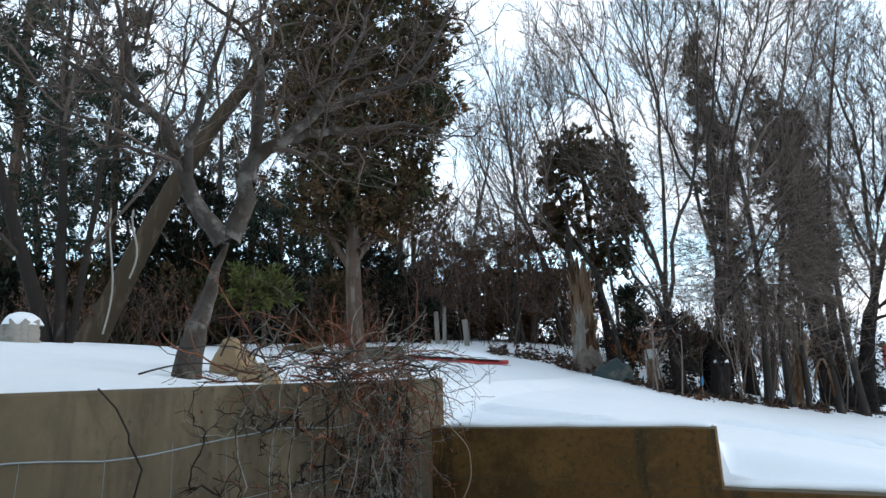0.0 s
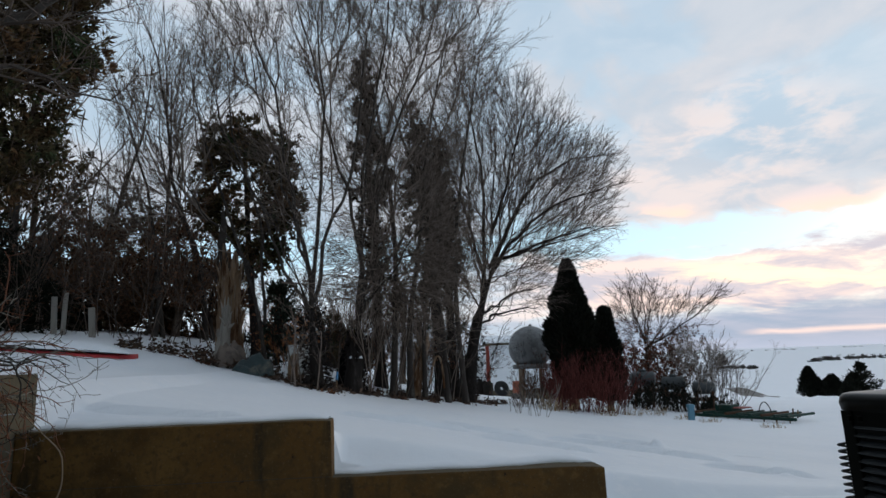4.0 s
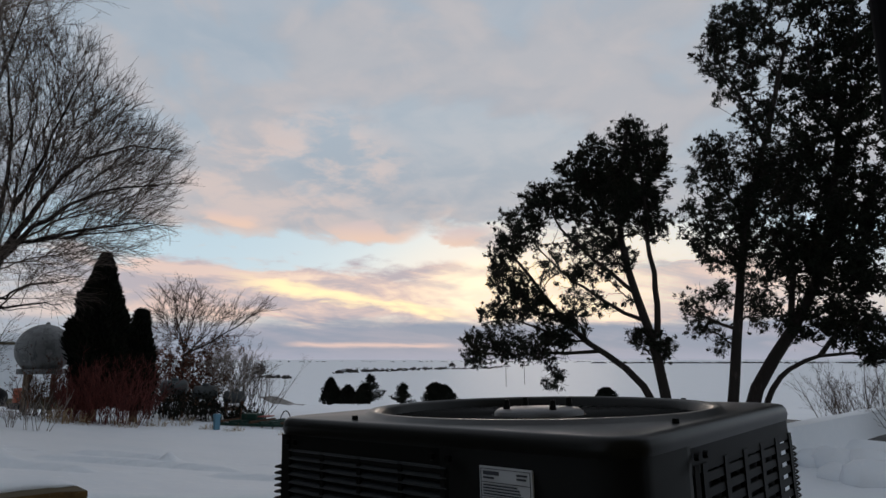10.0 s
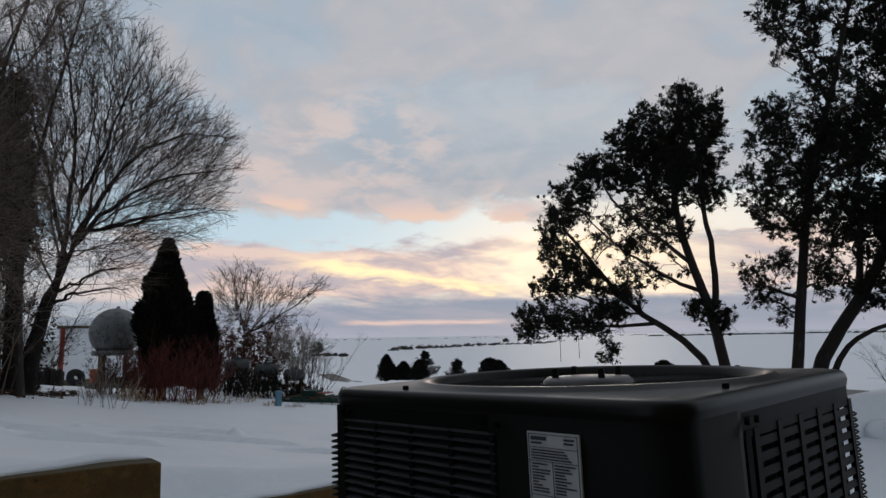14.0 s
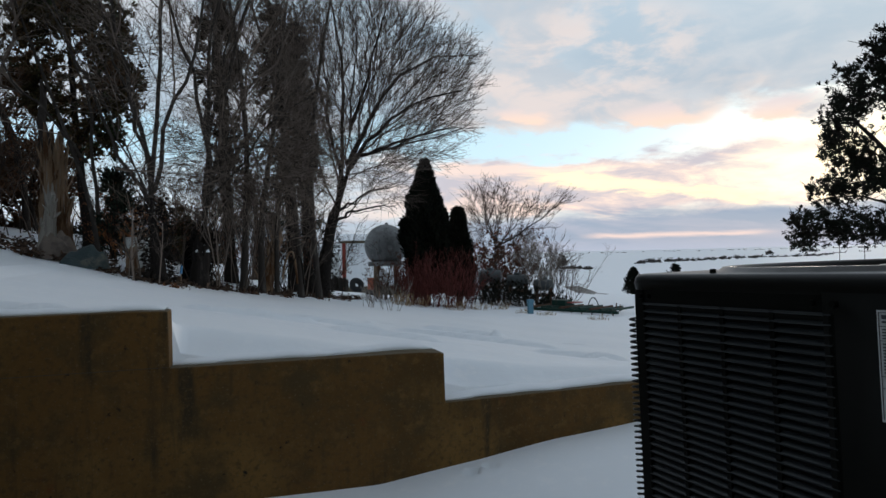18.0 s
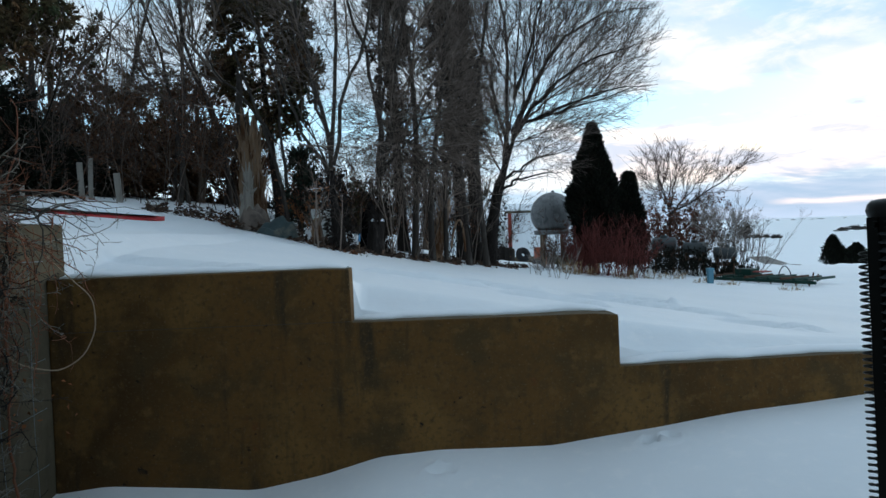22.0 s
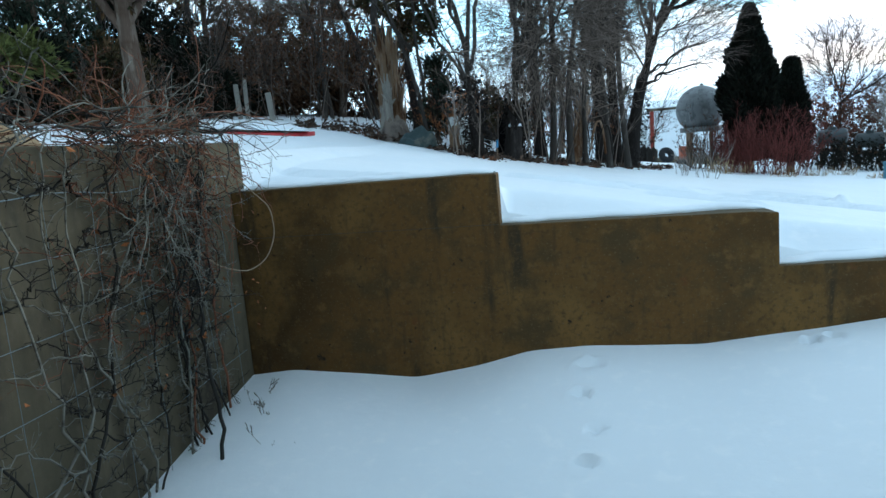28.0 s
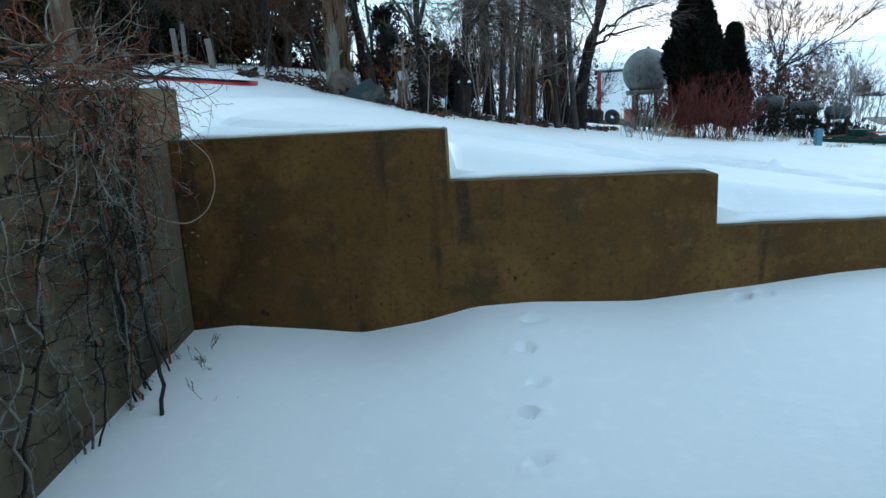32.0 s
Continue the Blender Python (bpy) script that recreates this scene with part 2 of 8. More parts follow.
M_SNOW = material("snow", (0.80, 0.83, 0.87), 0.65, [(0.5, (0.76, 0.80, 0.85), 0.45, 0.7), (9, (0.84, 0.86, 0.89), 0.5, 0.75)],
                  [(0.6, 0.25, 0.10), (5, 0.25, 0.02), (60, 0.2, 0.004)], spec=0.25)
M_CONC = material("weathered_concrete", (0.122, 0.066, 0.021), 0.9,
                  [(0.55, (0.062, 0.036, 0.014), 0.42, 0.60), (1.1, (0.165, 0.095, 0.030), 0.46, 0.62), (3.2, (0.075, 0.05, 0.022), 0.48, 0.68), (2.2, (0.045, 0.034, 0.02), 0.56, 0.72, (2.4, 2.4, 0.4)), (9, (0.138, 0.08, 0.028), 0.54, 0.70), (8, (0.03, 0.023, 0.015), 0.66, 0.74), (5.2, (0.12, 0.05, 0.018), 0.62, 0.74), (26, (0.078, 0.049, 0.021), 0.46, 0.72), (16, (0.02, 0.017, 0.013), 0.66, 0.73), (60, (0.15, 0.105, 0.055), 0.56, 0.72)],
                  [(3, 0.25, 0.02), (14, 0.3, 0.008), (40, 0.4, 0.004), (160, 0.25, 0.0015)], spec=0.12, top_tone=(0.10, 0.082, 0.055))
M_CONC_PALE = material("grey_concrete", (0.094, 0.080, 0.053), 0.9,
                       [(1.2, (0.145, 0.12, 0.08), 0.45, 0.66), (1.6, (0.055, 0.046, 0.034), 0.48, 0.70, (2, 2, 0.4)), (28, (0.10, 0.083, 0.06), 0.5, 0.75), (7, (0.04, 0.034, 0.026), 0.62, 0.74), (3, (0.15, 0.085, 0.04), 0.64, 0.74)],
                       [(3, 0.25, 0.02), (40, 0.35, 0.004), (160, 0.2, 0.0015)], spec=0.15)
M_BARK = material("grey_bark", (0.027, 0.023, 0.020), 0.95, [(9, (0.085, 0.077, 0.07), 0.58, 0.76, (1, 1, 0.3)), (3, (0.05, 0.04, 0.035), 0.5, 0.7)],
                  [(25, 0.7, 0.02, (1, 1, 0.25))], spec=0.1)
M_BARK_APPLE = material("pale_grey_bark", (0.070, 0.062, 0.056), 0.95, [(7, (0.15, 0.14, 0.13), 0.52, 0.64), (4, (0.045, 0.034, 0.026), 0.5, 0.64), (22, (0.05, 0.043, 0.037), 0.58, 0.68)],
                        [(22, 0.7, 0.02, (1, 1, 0.5))], spec=0.1)
M_BARK_JUN = material("juniper_bark", (0.095, 0.068, 0.052), 0.95, [(14, (0.18, 0.148, 0.12), 0.48, 0.66, (1, 1, 0.12)), (3, (0.07, 0.045, 0.03), 0.5, 0.7)],
                      [(30, 0.8, 0.02, (1, 1, 0.1))], spec=0.1)
# near-black bark; on the yard junipers the backlit silhouette is put into its colour
M_BARK_DARK = material("dark_shaded_furrowed_bark", (0.024, 0.02, 0.018), 0.95, [(9, (0.055, 0.047, 0.042), 0.54, 0.72, (1, 1, 0.3)), (3, (0.025, 0.02, 0.018), 0.5, 0.7)],
                       [(25, 0.8, 0.025, (1, 1, 0.25))], spec=0.1)
M_TWIG = material("grey_brown_twigs", (0.10, 0.079, 0.067), 0.9, island=0.45, spec=0.1)
M_LIMB = material("ash_grey_limb_bark", (0.048, 0.041, 0.036), 0.95, [(9, (0.11, 0.098, 0.088), 0.52, 0.72, (1, 1, 0.3)), (3, (0.05, 0.042, 0.036), 0.5, 0.7)], [(30, 0.6, 0.02, (1, 1, 0.3))], spec=0.1)
M_TWIG_GREY = material("ash_grey_twigs", (0.135, 0.107, 0.089), 0.9, island=0.45, spec=0.1)
M_TWIG_PALE = material("pale_twigs", (0.24, 0.21, 0.19), 0.9, island=0.35, spec=0.1)
M_TWIG_RED = material("dark_red_stems", (0.125, 0.036, 0.030), 0.8, island=0.4, spec=0.2)
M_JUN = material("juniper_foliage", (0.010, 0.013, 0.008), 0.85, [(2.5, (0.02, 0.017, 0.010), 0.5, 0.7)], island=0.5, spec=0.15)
M_JUN_BROWN = material("bronzed_juniper_foliage", (0.06, 0.046, 0.022), 0.85, [(1.5, (0.11, 0.058, 0.028), 0.45, 0.65), (2.2, (0.04, 0.055, 0.025), 0.5, 0.66)], island=0.5, spec=0.15)
# juniper foliage copy with the wood's shade put into its darker colour
M_JUN_SHADED = material("shaded_juniper_foliage", (0.020, 0.017, 0.010), 0.85, [(1.5, (0.034, 0.022, 0.012), 0.45, 0.65)], island=0.5, spec=0.1)
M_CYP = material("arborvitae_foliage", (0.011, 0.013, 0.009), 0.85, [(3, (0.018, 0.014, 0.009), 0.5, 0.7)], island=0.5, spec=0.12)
M_PINE = material("pine_foliage", (0.038, 0.055, 0.04), 0.85, [(1.5, (0.05, 0.045, 0.03), 0.45, 0.65)], island=0.5, spec=0.15)
M_RUSTY = material("rusty_dead_juniper_foliage", (0.11, 0.06, 0.034), 0.85, [(1.5, (0.07, 0.045, 0.026), 0.45, 0.65)], island=0.5, spec=0.1)
M_LEAF = material("dead_brown_leaves", (0.13, 0.06, 0.032), 0.8, island=0.5, spec=0.15)
M_BLACK = material("black_painted_steel", (0.003, 0.0034, 0.0028), 0.5, [(3, (0.0045, 0.0047, 0.004), 0.45, 0.7)], [(120, 0.06, 0.001)], spec=0.10)

# ---- building helpers ----
def mesh_from(name, verts, faces, mat, smooth=False):
    me = bpy.data.meshes.new(name)
    me.from_pydata([tuple(v) for v in verts], [], faces)
    if mat:
        me.materials.append(mat)
    if smooth:
        me.polygons.foreach_set("use_smooth", [True] * len(me.polygons))
    me.update()
    return me


def fast_mesh(name, verts, quads, tris, mat, smooth=True):
    """verts (n,3), quads (m,4) and tris (k,3) as arrays."""
    me = bpy.data.meshes.new(name)
    q = np.asarray(quads, np.int32).reshape(-1, 4)
    r = np.asarray(tris, np.int32).reshape(-1, 3)
    loops = np.concatenate([q.ravel(), r.ravel()])
    starts = np.concatenate([np.arange(len(q)) * 4, len(q) * 4 + np.arange(len(r)) * 3]).astype(np.int32)
    me.vertices.add(len(verts))
    me.vertices.foreach_set("co", np.asarray(verts, np.float32).ravel())
    me.loops.add(len(loops))
    me.loops.foreach_set("vertex_index", loops.astype(np.int32))
    me.polygons.add(len(starts))
    me.polygons.foreach_set("loop_start", starts)
    me.polygons.foreach_set("use_smooth", np.full(len(starts), smooth))
    me.materials.append(mat)
    me.update(calc_edges=True)
    return me


def thing(name, at=(0, 0, 0), label="", category="", group="", kind="", rz=0.0):
    e = new(name)
    e.empty_display_size = 0.1
    e.matrix_basis = pose(*at, 0, 0, rz)
    return tagged(e, label, category, group, kind)


def child(name, me, parent, label=""):
    """A mesh given in the parent's own coordinates."""
    ob = new(name, me)
    ob.parent = parent
    if label:
        ob["label"] = label
    return ob


def part(name, bm, mat, parent, label="", smooth=False):
    me = bpy.data.meshes.new(name)
    bm.to_mesh(me)
    bm.free()
    me.materials.append(mat)
    if smooth:
        me.polygons.foreach_set("use_smooth", [True] * len(me.polygons))
    return child(name, me, parent, label)


def box(x0, y0, z0, x1, y1, z1, bevel=0.0, seg=2, bm=None):
    bm = bm or bmesh.new()
    m = Matrix.Translation(((x0 + x1) / 2, (y0 + y1) / 2, (z0 + z1) / 2)) @ Matrix.Diagonal((x1 - x0, y1 - y0, z1 - z0, 1))
    r = bmesh.ops.create_cube(bm, size=1, matrix=m)
    if bevel:
        es = list({e for v in r["verts"] for e in v.link_edges})
        bmesh.ops.bevel(bm, geom=es, offset=bevel, segments=seg, profile=0.5, affect="EDGES")
    return bm


def cyl(a, b, r0, r1=None, n=12, bm=None):
    """A capped, tapered rod from a to b."""
    bm = bm or bmesh.new()
    a, b = Vector(a), Vector(b)
    m = Matrix.Translation((a + b) / 2) @ (b - a).to_track_quat("Z", "Y").to_matrix().to_4x4()
    bmesh.ops.create_cone(bm, cap_ends=True, segments=n, radius1=r0, radius2=r0 if r1 is None else r1, depth=(b - a).length, matrix=m)
    return bm


def tubes(P, R, sides, caps=True):
    """P (n,k,3) lines and R (n,k) radii: vertices and quads of n tubes at once."""
    P, R = np.asarray(P, float), np.asarray(R, float)
    n, k = R.shape
    T = np.gradient(P, axis=1)
    T /= np.linalg.norm(T, axis=2, keepdims=True) + 1e-9
    ref = np.where(np.abs(T[:, :1, 2:3]) > 0.9, np.array([1.0, 0, 0]), np.array([0, 0, 1.0]))
    A = np.cross(T, ref)
    A /= np.linalg.norm(A, axis=2, keepdims=True) + 1e-9
    B = np.cross(T, A)
    ang = np.arange(sides) * 2 * np.pi / sides
    V = P[:, :, None] + R[:, :, None, None] * (A[:, :, None] * np.cos(ang)[None, None, :, None] + B[:, :, None] * np.sin(ang)[None, None, :, None])
    i = (np.arange(n)[:, None, None] * k + np.arange(k - 1)[None, :, None]) * sides
    s = np.arange(sides)[None, None, :]
    s2 = (s + 1) % sides
    Q = np.stack([i + s, i + s2, i + sides + s2, i + sides + s], -1).reshape(-1, 4)
    return V.reshape(-1, 3), Q


def lines(rs, start, way, length, k, bend, rise):
    """Wandering lines: start (n,3), way (n,3) unit, length (n,)."""
    n = len(start)
    P = np.zeros((n, k, 3))
    P[:, 0] = start
    d = way.copy()
    step = (length / (k - 1))[:, None]
    for j in range(1, k):
        d = d + rs.normal(0, bend, (n, 3))
        d[:, 2] += rise
        d /= np.linalg.norm(d, axis=1, keepdims=True)
        P[:, j] = P[:, j - 1] + d * step
    return P


def offshoots(rs, P, R, L, per, lo, hi, spread, shrink, k, bend, rise, rscale=0.6, tip=0.25, power=1.0):
    """The next level of branches: per on each line of P."""
    n, kk = R.shape
    par = np.repeat(np.arange(n), per)
    u = lo + (hi - lo) * rs.rand(len(par)) ** power
    f = u * (kk - 1)
    i = np.minimum(f.astype(int), kk - 2)
    w = (f - i)[:, None]
    S = P[par, i] * (1 - w) + P[par, i + 1] * w
    T = P[par, i + 1] - P[par, i]
    T /= np.linalg.norm(T, axis=1, keepdims=True) + 1e-9
    q = rs.normal(0, 1, T.shape)
    q -= (q * T).sum(1, keepdims=True) * T
    q /= np.linalg.norm(q, axis=1, keepdims=True) + 1e-9
    a = np.radians(rs.uniform(spread[0], spread[1], len(par)))[:, None]
    W = T * np.cos(a) + q * np.sin(a)
    ln = L[par] * shrink * rs.uniform(0.6, 1.15, len(par)) * (1.15 - 0.55 * u)
    r0 = (R[par, i] * (1 - w[:, 0]) + R[par, i + 1] * w[:, 0]) * rscale
    P2 = lines(rs, S, W, ln, k, bend, rise)
    R2 = r0[:, None] * np.linspace(1, tip, k)[None]
    return P2, R2, ln


def sprigs(rs, C, W, size, width):
    """Small pointed leaf sprays at C along W: a folded blade each."""
    n = len(C)
    q = rs.normal(0, 1, (n, 3))
    A = np.cross(W, q)
    A /= np.linalg.norm(A, axis=1, keepdims=True) + 1e-9
    B = np.cross(W, A)
    s = size[:, None]
    w = width[:, None]
    V = np.stack([C, C + W * s * 0.5 + A * w + B * w * 0.5, C + W * s, C + W * s * 0.5 - A * w + B * w * 0.5], 1).reshape(-1, 3)
    b = np.arange(n)[:, None] * 4
    T = (b[:, :, None] + np.array([[0, 1, 2], [0, 2, 3]])[None]).reshape(-1, 3)
    return V, T


def unit(v):
    return v / (np.linalg.norm(v, axis=-1, keepdims=True) + 1e-9)


# ---- lie of the land ----
def soft(a):
    return np.where(a > 30, a, np.log1p(np.exp(np.clip(a, -40, 30))))


def smooth01(a):
    a = np.clip(a, 0, 1)
    return a * a * (3 - 2 * a)


def upper(x, y):
    xc = -6.6 + 2.0 * soft((x + 6.6) / 2.0) - 2.0 * soft((x - 6.5) / 2.0)
    z = 1.45 - 0.2 * xc
    z = z + 0.055 * np.maximum(0, y - 8) * smooth01((1.0 - x) / 5.0) * (y < 60)
    d = np.hypot(x, y)
    z = z - np.interp(d, (24, 30, 45, 60, 95, 115, 150, 350), (0, 0.12, 1.0, 1.95, 4.1, 5.0, 4.9, 4.75)) + 26.0 * smooth01((d - 350) / 3200.0)
    return z + 0.5 * np.sin(x / 41.0 + 1) * np.cos(y / 57.0) * smooth01((d - 130) / 200)


FOOT_X = (-1.75, -1.39, -0.87, -0.44, 0.0, 0.39, 0.79, 1.55, 2.28, 2.85, 3.63, 5.0, 8.0)
FOOT_Z = (0.19, 0.23, 0.19, 0.15, 0.23, 0.34, 0.37, 0.35, 0.43, 0.52, 0.60, 0.72, 0.6)


def lower(x, y):
    away = np.clip(4.65 - y, 0, 3.0)
    z = sum(np.interp(x + s * (0.06 + 0.55 * smooth01(away / 1.2)), FOOT_X, FOOT_Z) for s in (-1, -0.7, -0.35, 0, 0.35, 0.7, 1)) / 7
    bank = 0.13 * away
    return z - bank * (1 - 0.5 * smooth01((x - 1.0) / 2.5)) - 0.05 * np.sin(x * 1.7) * smooth01(away)


def place(bearing, dist, dz=0.0):
    b = radians(bearing)
    x, y = 0.65 + dist * math.sin(b), 0.3 + dist * math.cos(b)
    return Vector((x, y, float(upper(np.array(x), np.array(y))) + dz))
TRACKS = [(0.71, 4.07), (0.77, 3.73), (0.69, 3.43), (0.73, 3.05), (0.75, 4.38), (0.82, 4.40), (2.16, 4.48), (2.28, 4.47)]
DRAGS = [(-1.38, 5.6, 0.3, 0.03), (-0.78, 5.5, 0.25, 0.03), (0.55, 7.55, 0.4, 0.04), (1.06, 7.58, 0.35, 0.04), (1.74, 7.94, 0.5, 0.05), (2.16, 7.19, 0.5, 0.05), (3.71, 9.13, 0.5, 0.05),
         (3.98, 8.1, 0.6, 0.06), (4.62, 7.3, 0.5, 0.05), (3.0, 8.3, 0.4, 0.04)]
CLODS = [(4.12, 8.84, 0.10, 0.09), (4.2, 8.9, 0.16, 0.05), (4.85, 7.21, 0.12, 0.05), (5.0, 7.4, 0.10, 0.05), (0.67, 7.86, 0.09, 0.04), (2.3, 8.9, 0.09, 0.04)]

# ---- ground ----
rs = np.random.RandomState(3)


def spread_lines(*spans):
    out = []
    for a, b, s in spans:
        out += list(np.linspace(a, b, max(2, int(round((b - a) / s)) + 1))[:-1])
    return np.array(out + [spans[-1][1]])


far = np.geomspace(30, 2600, 56)
gx = np.concatenate([-far[::-1], spread_lines((-29, -12, 1.0), (-12, -1.97, 0.14), (-1.97, -1.75, 0.22), (-1.75, 3.2, 0.045), (3.2, 6.0, 0.06), (6.0, 9.0, 0.2), (9.0, 28, 0.6)), far])
gy = np.concatenate([-far[::-1], spread_lines((-29, -3, 1.5), (-3, 1.2, 0.2), (1.2, 2.6, 0.09), (2.6, 4.69, 0.04), (4.69, 4.87, 0.18), (4.87, 9.6, 0.05), (9.6, 12.5, 0.12), (12.5, 29, 0.4)), far])
X, Y = np.meshgrid(gx, gy, indexing="ij")
Z_UP, Z_LO = upper(X, Y), lower(X, Y)
# the snow meets each step of the wall a little under its top
edge = np.interp(X, (-1.7, 0.215, 0.25, 0.45, 1.6, 2.01, 2.045, 2.25, 2.8, 3.6, 6.0), (1.57, 1.60, 1.30, 1.255, 1.235, 1.225, 0.96, 0.90, 0.89, 0.90, 0.80))
slope = np.interp(X, (-1.7, -0.5, 0.3, 1.2, 2.1, 3.0, 6.0), (1.62, 1.60, 1.45, 1.30, 1.12, 0.99, 0.80))
near = 1 - smooth01((Y - 4.87) / 1.5)
lip = 1 - smooth01((Y - 4.87) / 0.38)
Z_UP = np.where((X > -1.8) & (Y > 4.6), Z_UP * (1 - near) + slope * near, Z_UP)
Z_UP = np.where((X > -1.8) & (Y > 4.6), Z_UP * (1 - lip) + edge * lip, Z_UP)
nearx = 1 - smooth01((-1.97 - X) / 1.2)
Z_UP = np.where(X < -1.9, Z_UP * (1 - nearx * 0.75) + 1.93 * nearx * 0.75, Z_UP)
inside = (X > -1.8) & (Y < 4.78) & (X < 6.0) & (Y > -12)
blend = smooth01((X - 4.2) / 1.8)
Z = np.where(inside, Z_LO * (1 - blend) + np.minimum(Z_UP, 0.75) * blend, Z_UP)


def dent(cx, cy, a, b, depth, turn=0.0):
    """A footprint or drag mark pressed into the snow, with a low rim."""
    global Z
    c, s = math.cos(turn), math.sin(turn)
    u, v = ((X - cx) * c + (Y - cy) * s) / a, ((Y - cy) * c - (X - cx) * s) / b
    d = u * u + v * v
    Z = Z - depth * np.exp(-d * 1.4) + depth * 0.25 * np.exp(-((np.sqrt(d) - 1.7) ** 2) * 6)


def scuff(cx, cy, a, h, turn):
    """A long drag mark: a narrow groove with a low steep rim of pushed snow behind it."""
    global Z
    c, s = math.cos(turn), math.sin(turn)
    u, v = ((X - cx) * c + (Y - cy) * s) / a, (Y - cy) * c - (X - cx) * s + 0.025 * np.sin(X * 5 + cx * 3)
    along = smooth01((1.25 - np.abs(u)) / 0.5)
    Z = Z + along * (0.75 * h * smooth01((v + 0.02) / 0.05) * (1 - smooth01((v - 0.03) / 0.16)) - 0.6 * h * np.exp(-((v + 0.04) / 0.05) ** 2))


for cx, cy in TRACKS:
    dent(cx, cy, 0.042, 0.036, 0.11)
    dent(cx + 0.03, cy + 0.03, 0.03, 0.025, 0.025)
for cx, cy, a, depth in DRAGS:
    scuff(cx, cy, a * 1.1, 0.045 + depth * 0.6, -0.10)
for i in range(9):
    cx, cy = rs.uniform(-1.2, 5.6), rs.uniform(6.0, 10.5)
    dent(cx, cy, rs.uniform(0.1, 0.2), rs.uniform(0.05, 0.08), rs.uniform(0.02, 0.05), rs.uniform(-0.1, 0.35))
for cx, cy, r, h in CLODS:
    Z = Z + h * np.exp(-(((X - cx) / r) ** 2 + ((Y - cy) / r) ** 2) * 1.5)
Z = Z + 0.012 * np.sin(X * 2.1 + Y * 0.7) * np.cos(Y * 1.6 - X * 0.4) * (np.hypot(X, Y) < 40)
nx, ny = len(gx), len(gy)
idx = np.arange(nx * ny).reshape(nx, ny)
quads = np.stack([idx[:-1, :-1], idx[1:, :-1], idx[1:, 1:], idx[:-1, 1:]], -1).reshape(-1, 4)
ground = new("ground", fast_mesh("ground", np.stack([X, Y, Z], -1).reshape(-1, 3), quads, [], M_SNOW))
tagged(ground, "deep white snow over a sloping yard and open fields", "snow", kind="structure")


# ---- retaining walls ----
def prism(outline, a, b, axis="y", bevel=0.012):
    """An upright outline of (along, z) pairs, thickened from a to b across."""
    bm = bmesh.new()
    at = (lambda s, z, d: (s, d, z)) if axis == "y" else (lambda s, z, d: (d, s, z))
    f = [bm.verts.new(at(s, z, a)) for s, z in outline]
    g = [bm.verts.new(at(s, z, b)) for s, z in outline]
    bm.faces.new(f)
    bm.faces.new(g[::-1])
    for i in range(len(outline)):
        j = (i + 1) % len(outline)
        bm.faces.new((f[j], f[i], g[i], g[j]))
    bmesh.ops.recalc_face_normals(bm, faces=bm.faces)
    if bevel:
        bmesh.ops.bevel(bm, geom=list(bm.edges), offset=bevel, segments=2, profile=0.6, affect="EDGES")
    return bm


def setting(name, bm, mat, label, category, smooth=False):
    me = bpy.data.meshes.new(name)
    bm.to_mesh(me)
    bm.free()
    me.materials.append(mat)
    if smooth:
        me.polygons.foreach_set("use_smooth", [True] * len(me.polygons))
    return tagged(new(name, me), label, category, kind="structure")


stepped = [(-1.72, -0.8), (7.0, -0.8), (7.0, 0.80), (3.6, 0.885), (2.03, 0.868), (2.025, 1.218), (1.86, 1.232), (0.235, 1.238), (0.228, 1.592), (0.05, 1.598), (-1.72, 1.592)]
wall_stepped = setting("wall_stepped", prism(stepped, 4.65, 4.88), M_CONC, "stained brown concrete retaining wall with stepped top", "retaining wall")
wall_left = setting("wall_left", prism([(-2.2, -0.8), (4.885, -0.8), (4.885, 1.955), (1.5, 1.94), (-2.2, 1.94)], -1.722, -1.95, "x"), M_CONC_PALE,
                    "grey-brown concrete retaining wall overgrown by bare vines", "retaining wall")
# snow lying along the back of each step
def snow_lip(x0, x1, front, top, seed):
    rs = np.random.RandomState(seed)
    n, prof = 60, ((0.0, -0.004), (-0.004, 0.010), (0.006, 0.022), (0.03, 0.032), (0.08, 0.038), (0.20, 0.02), (0.24, -0.05))
    x = np.linspace(x0, x1, n)
    w = 0.012 * np.sin(x * 7 + seed) + 0.008 * np.sin(x * 17 + 2 * seed) + rs.normal(0, 0.003, n)
    end = np.minimum(1, np.minimum(np.arange(n), np.arange(n)[::-1]) / 5) ** 0.5
    V = np.array([[(x[i], front(x[i]) + w[i] + py, top(x[i]) + pz * (0.3 + 0.7 * end[i]) * (1 + 6 * w[i])) for py, pz in prof] for i in range(n)]).reshape(-1, 3)
    k = len(prof)
    ix = np.arange(n * k).reshape(n, k)
    lip = new("snow_lip", fast_mesh("snow_lip", V, np.stack([ix[:-1, :-1], ix[1:, :-1], ix[1:, 1:], ix[:-1, 1:]], -1).reshape(-1, 4), [], M_SNOW))
    tagged(lip, "soft edge of snow lying on the wall's top", "snow", "snow edges on the wall")


snow_lip(-1.70, 0.20, lambda x: 4.76, lambda x: 1.592, 1)
snow_lip(0.24, 1.99, lambda x: 4.77 + 0.05 * smooth01((x - 1.2) / 0.6), lambda x: 1.236 - 0.008 * max(0, (x - 1.7) / 0.3), 2)
snow_lip(2.04, 5.2, lambda x: 4.72, lambda x: 0.868 + 0.017 * min(1, (x - 2.03) / 1.57) - 0.025 * max(0, x - 3.6), 3)
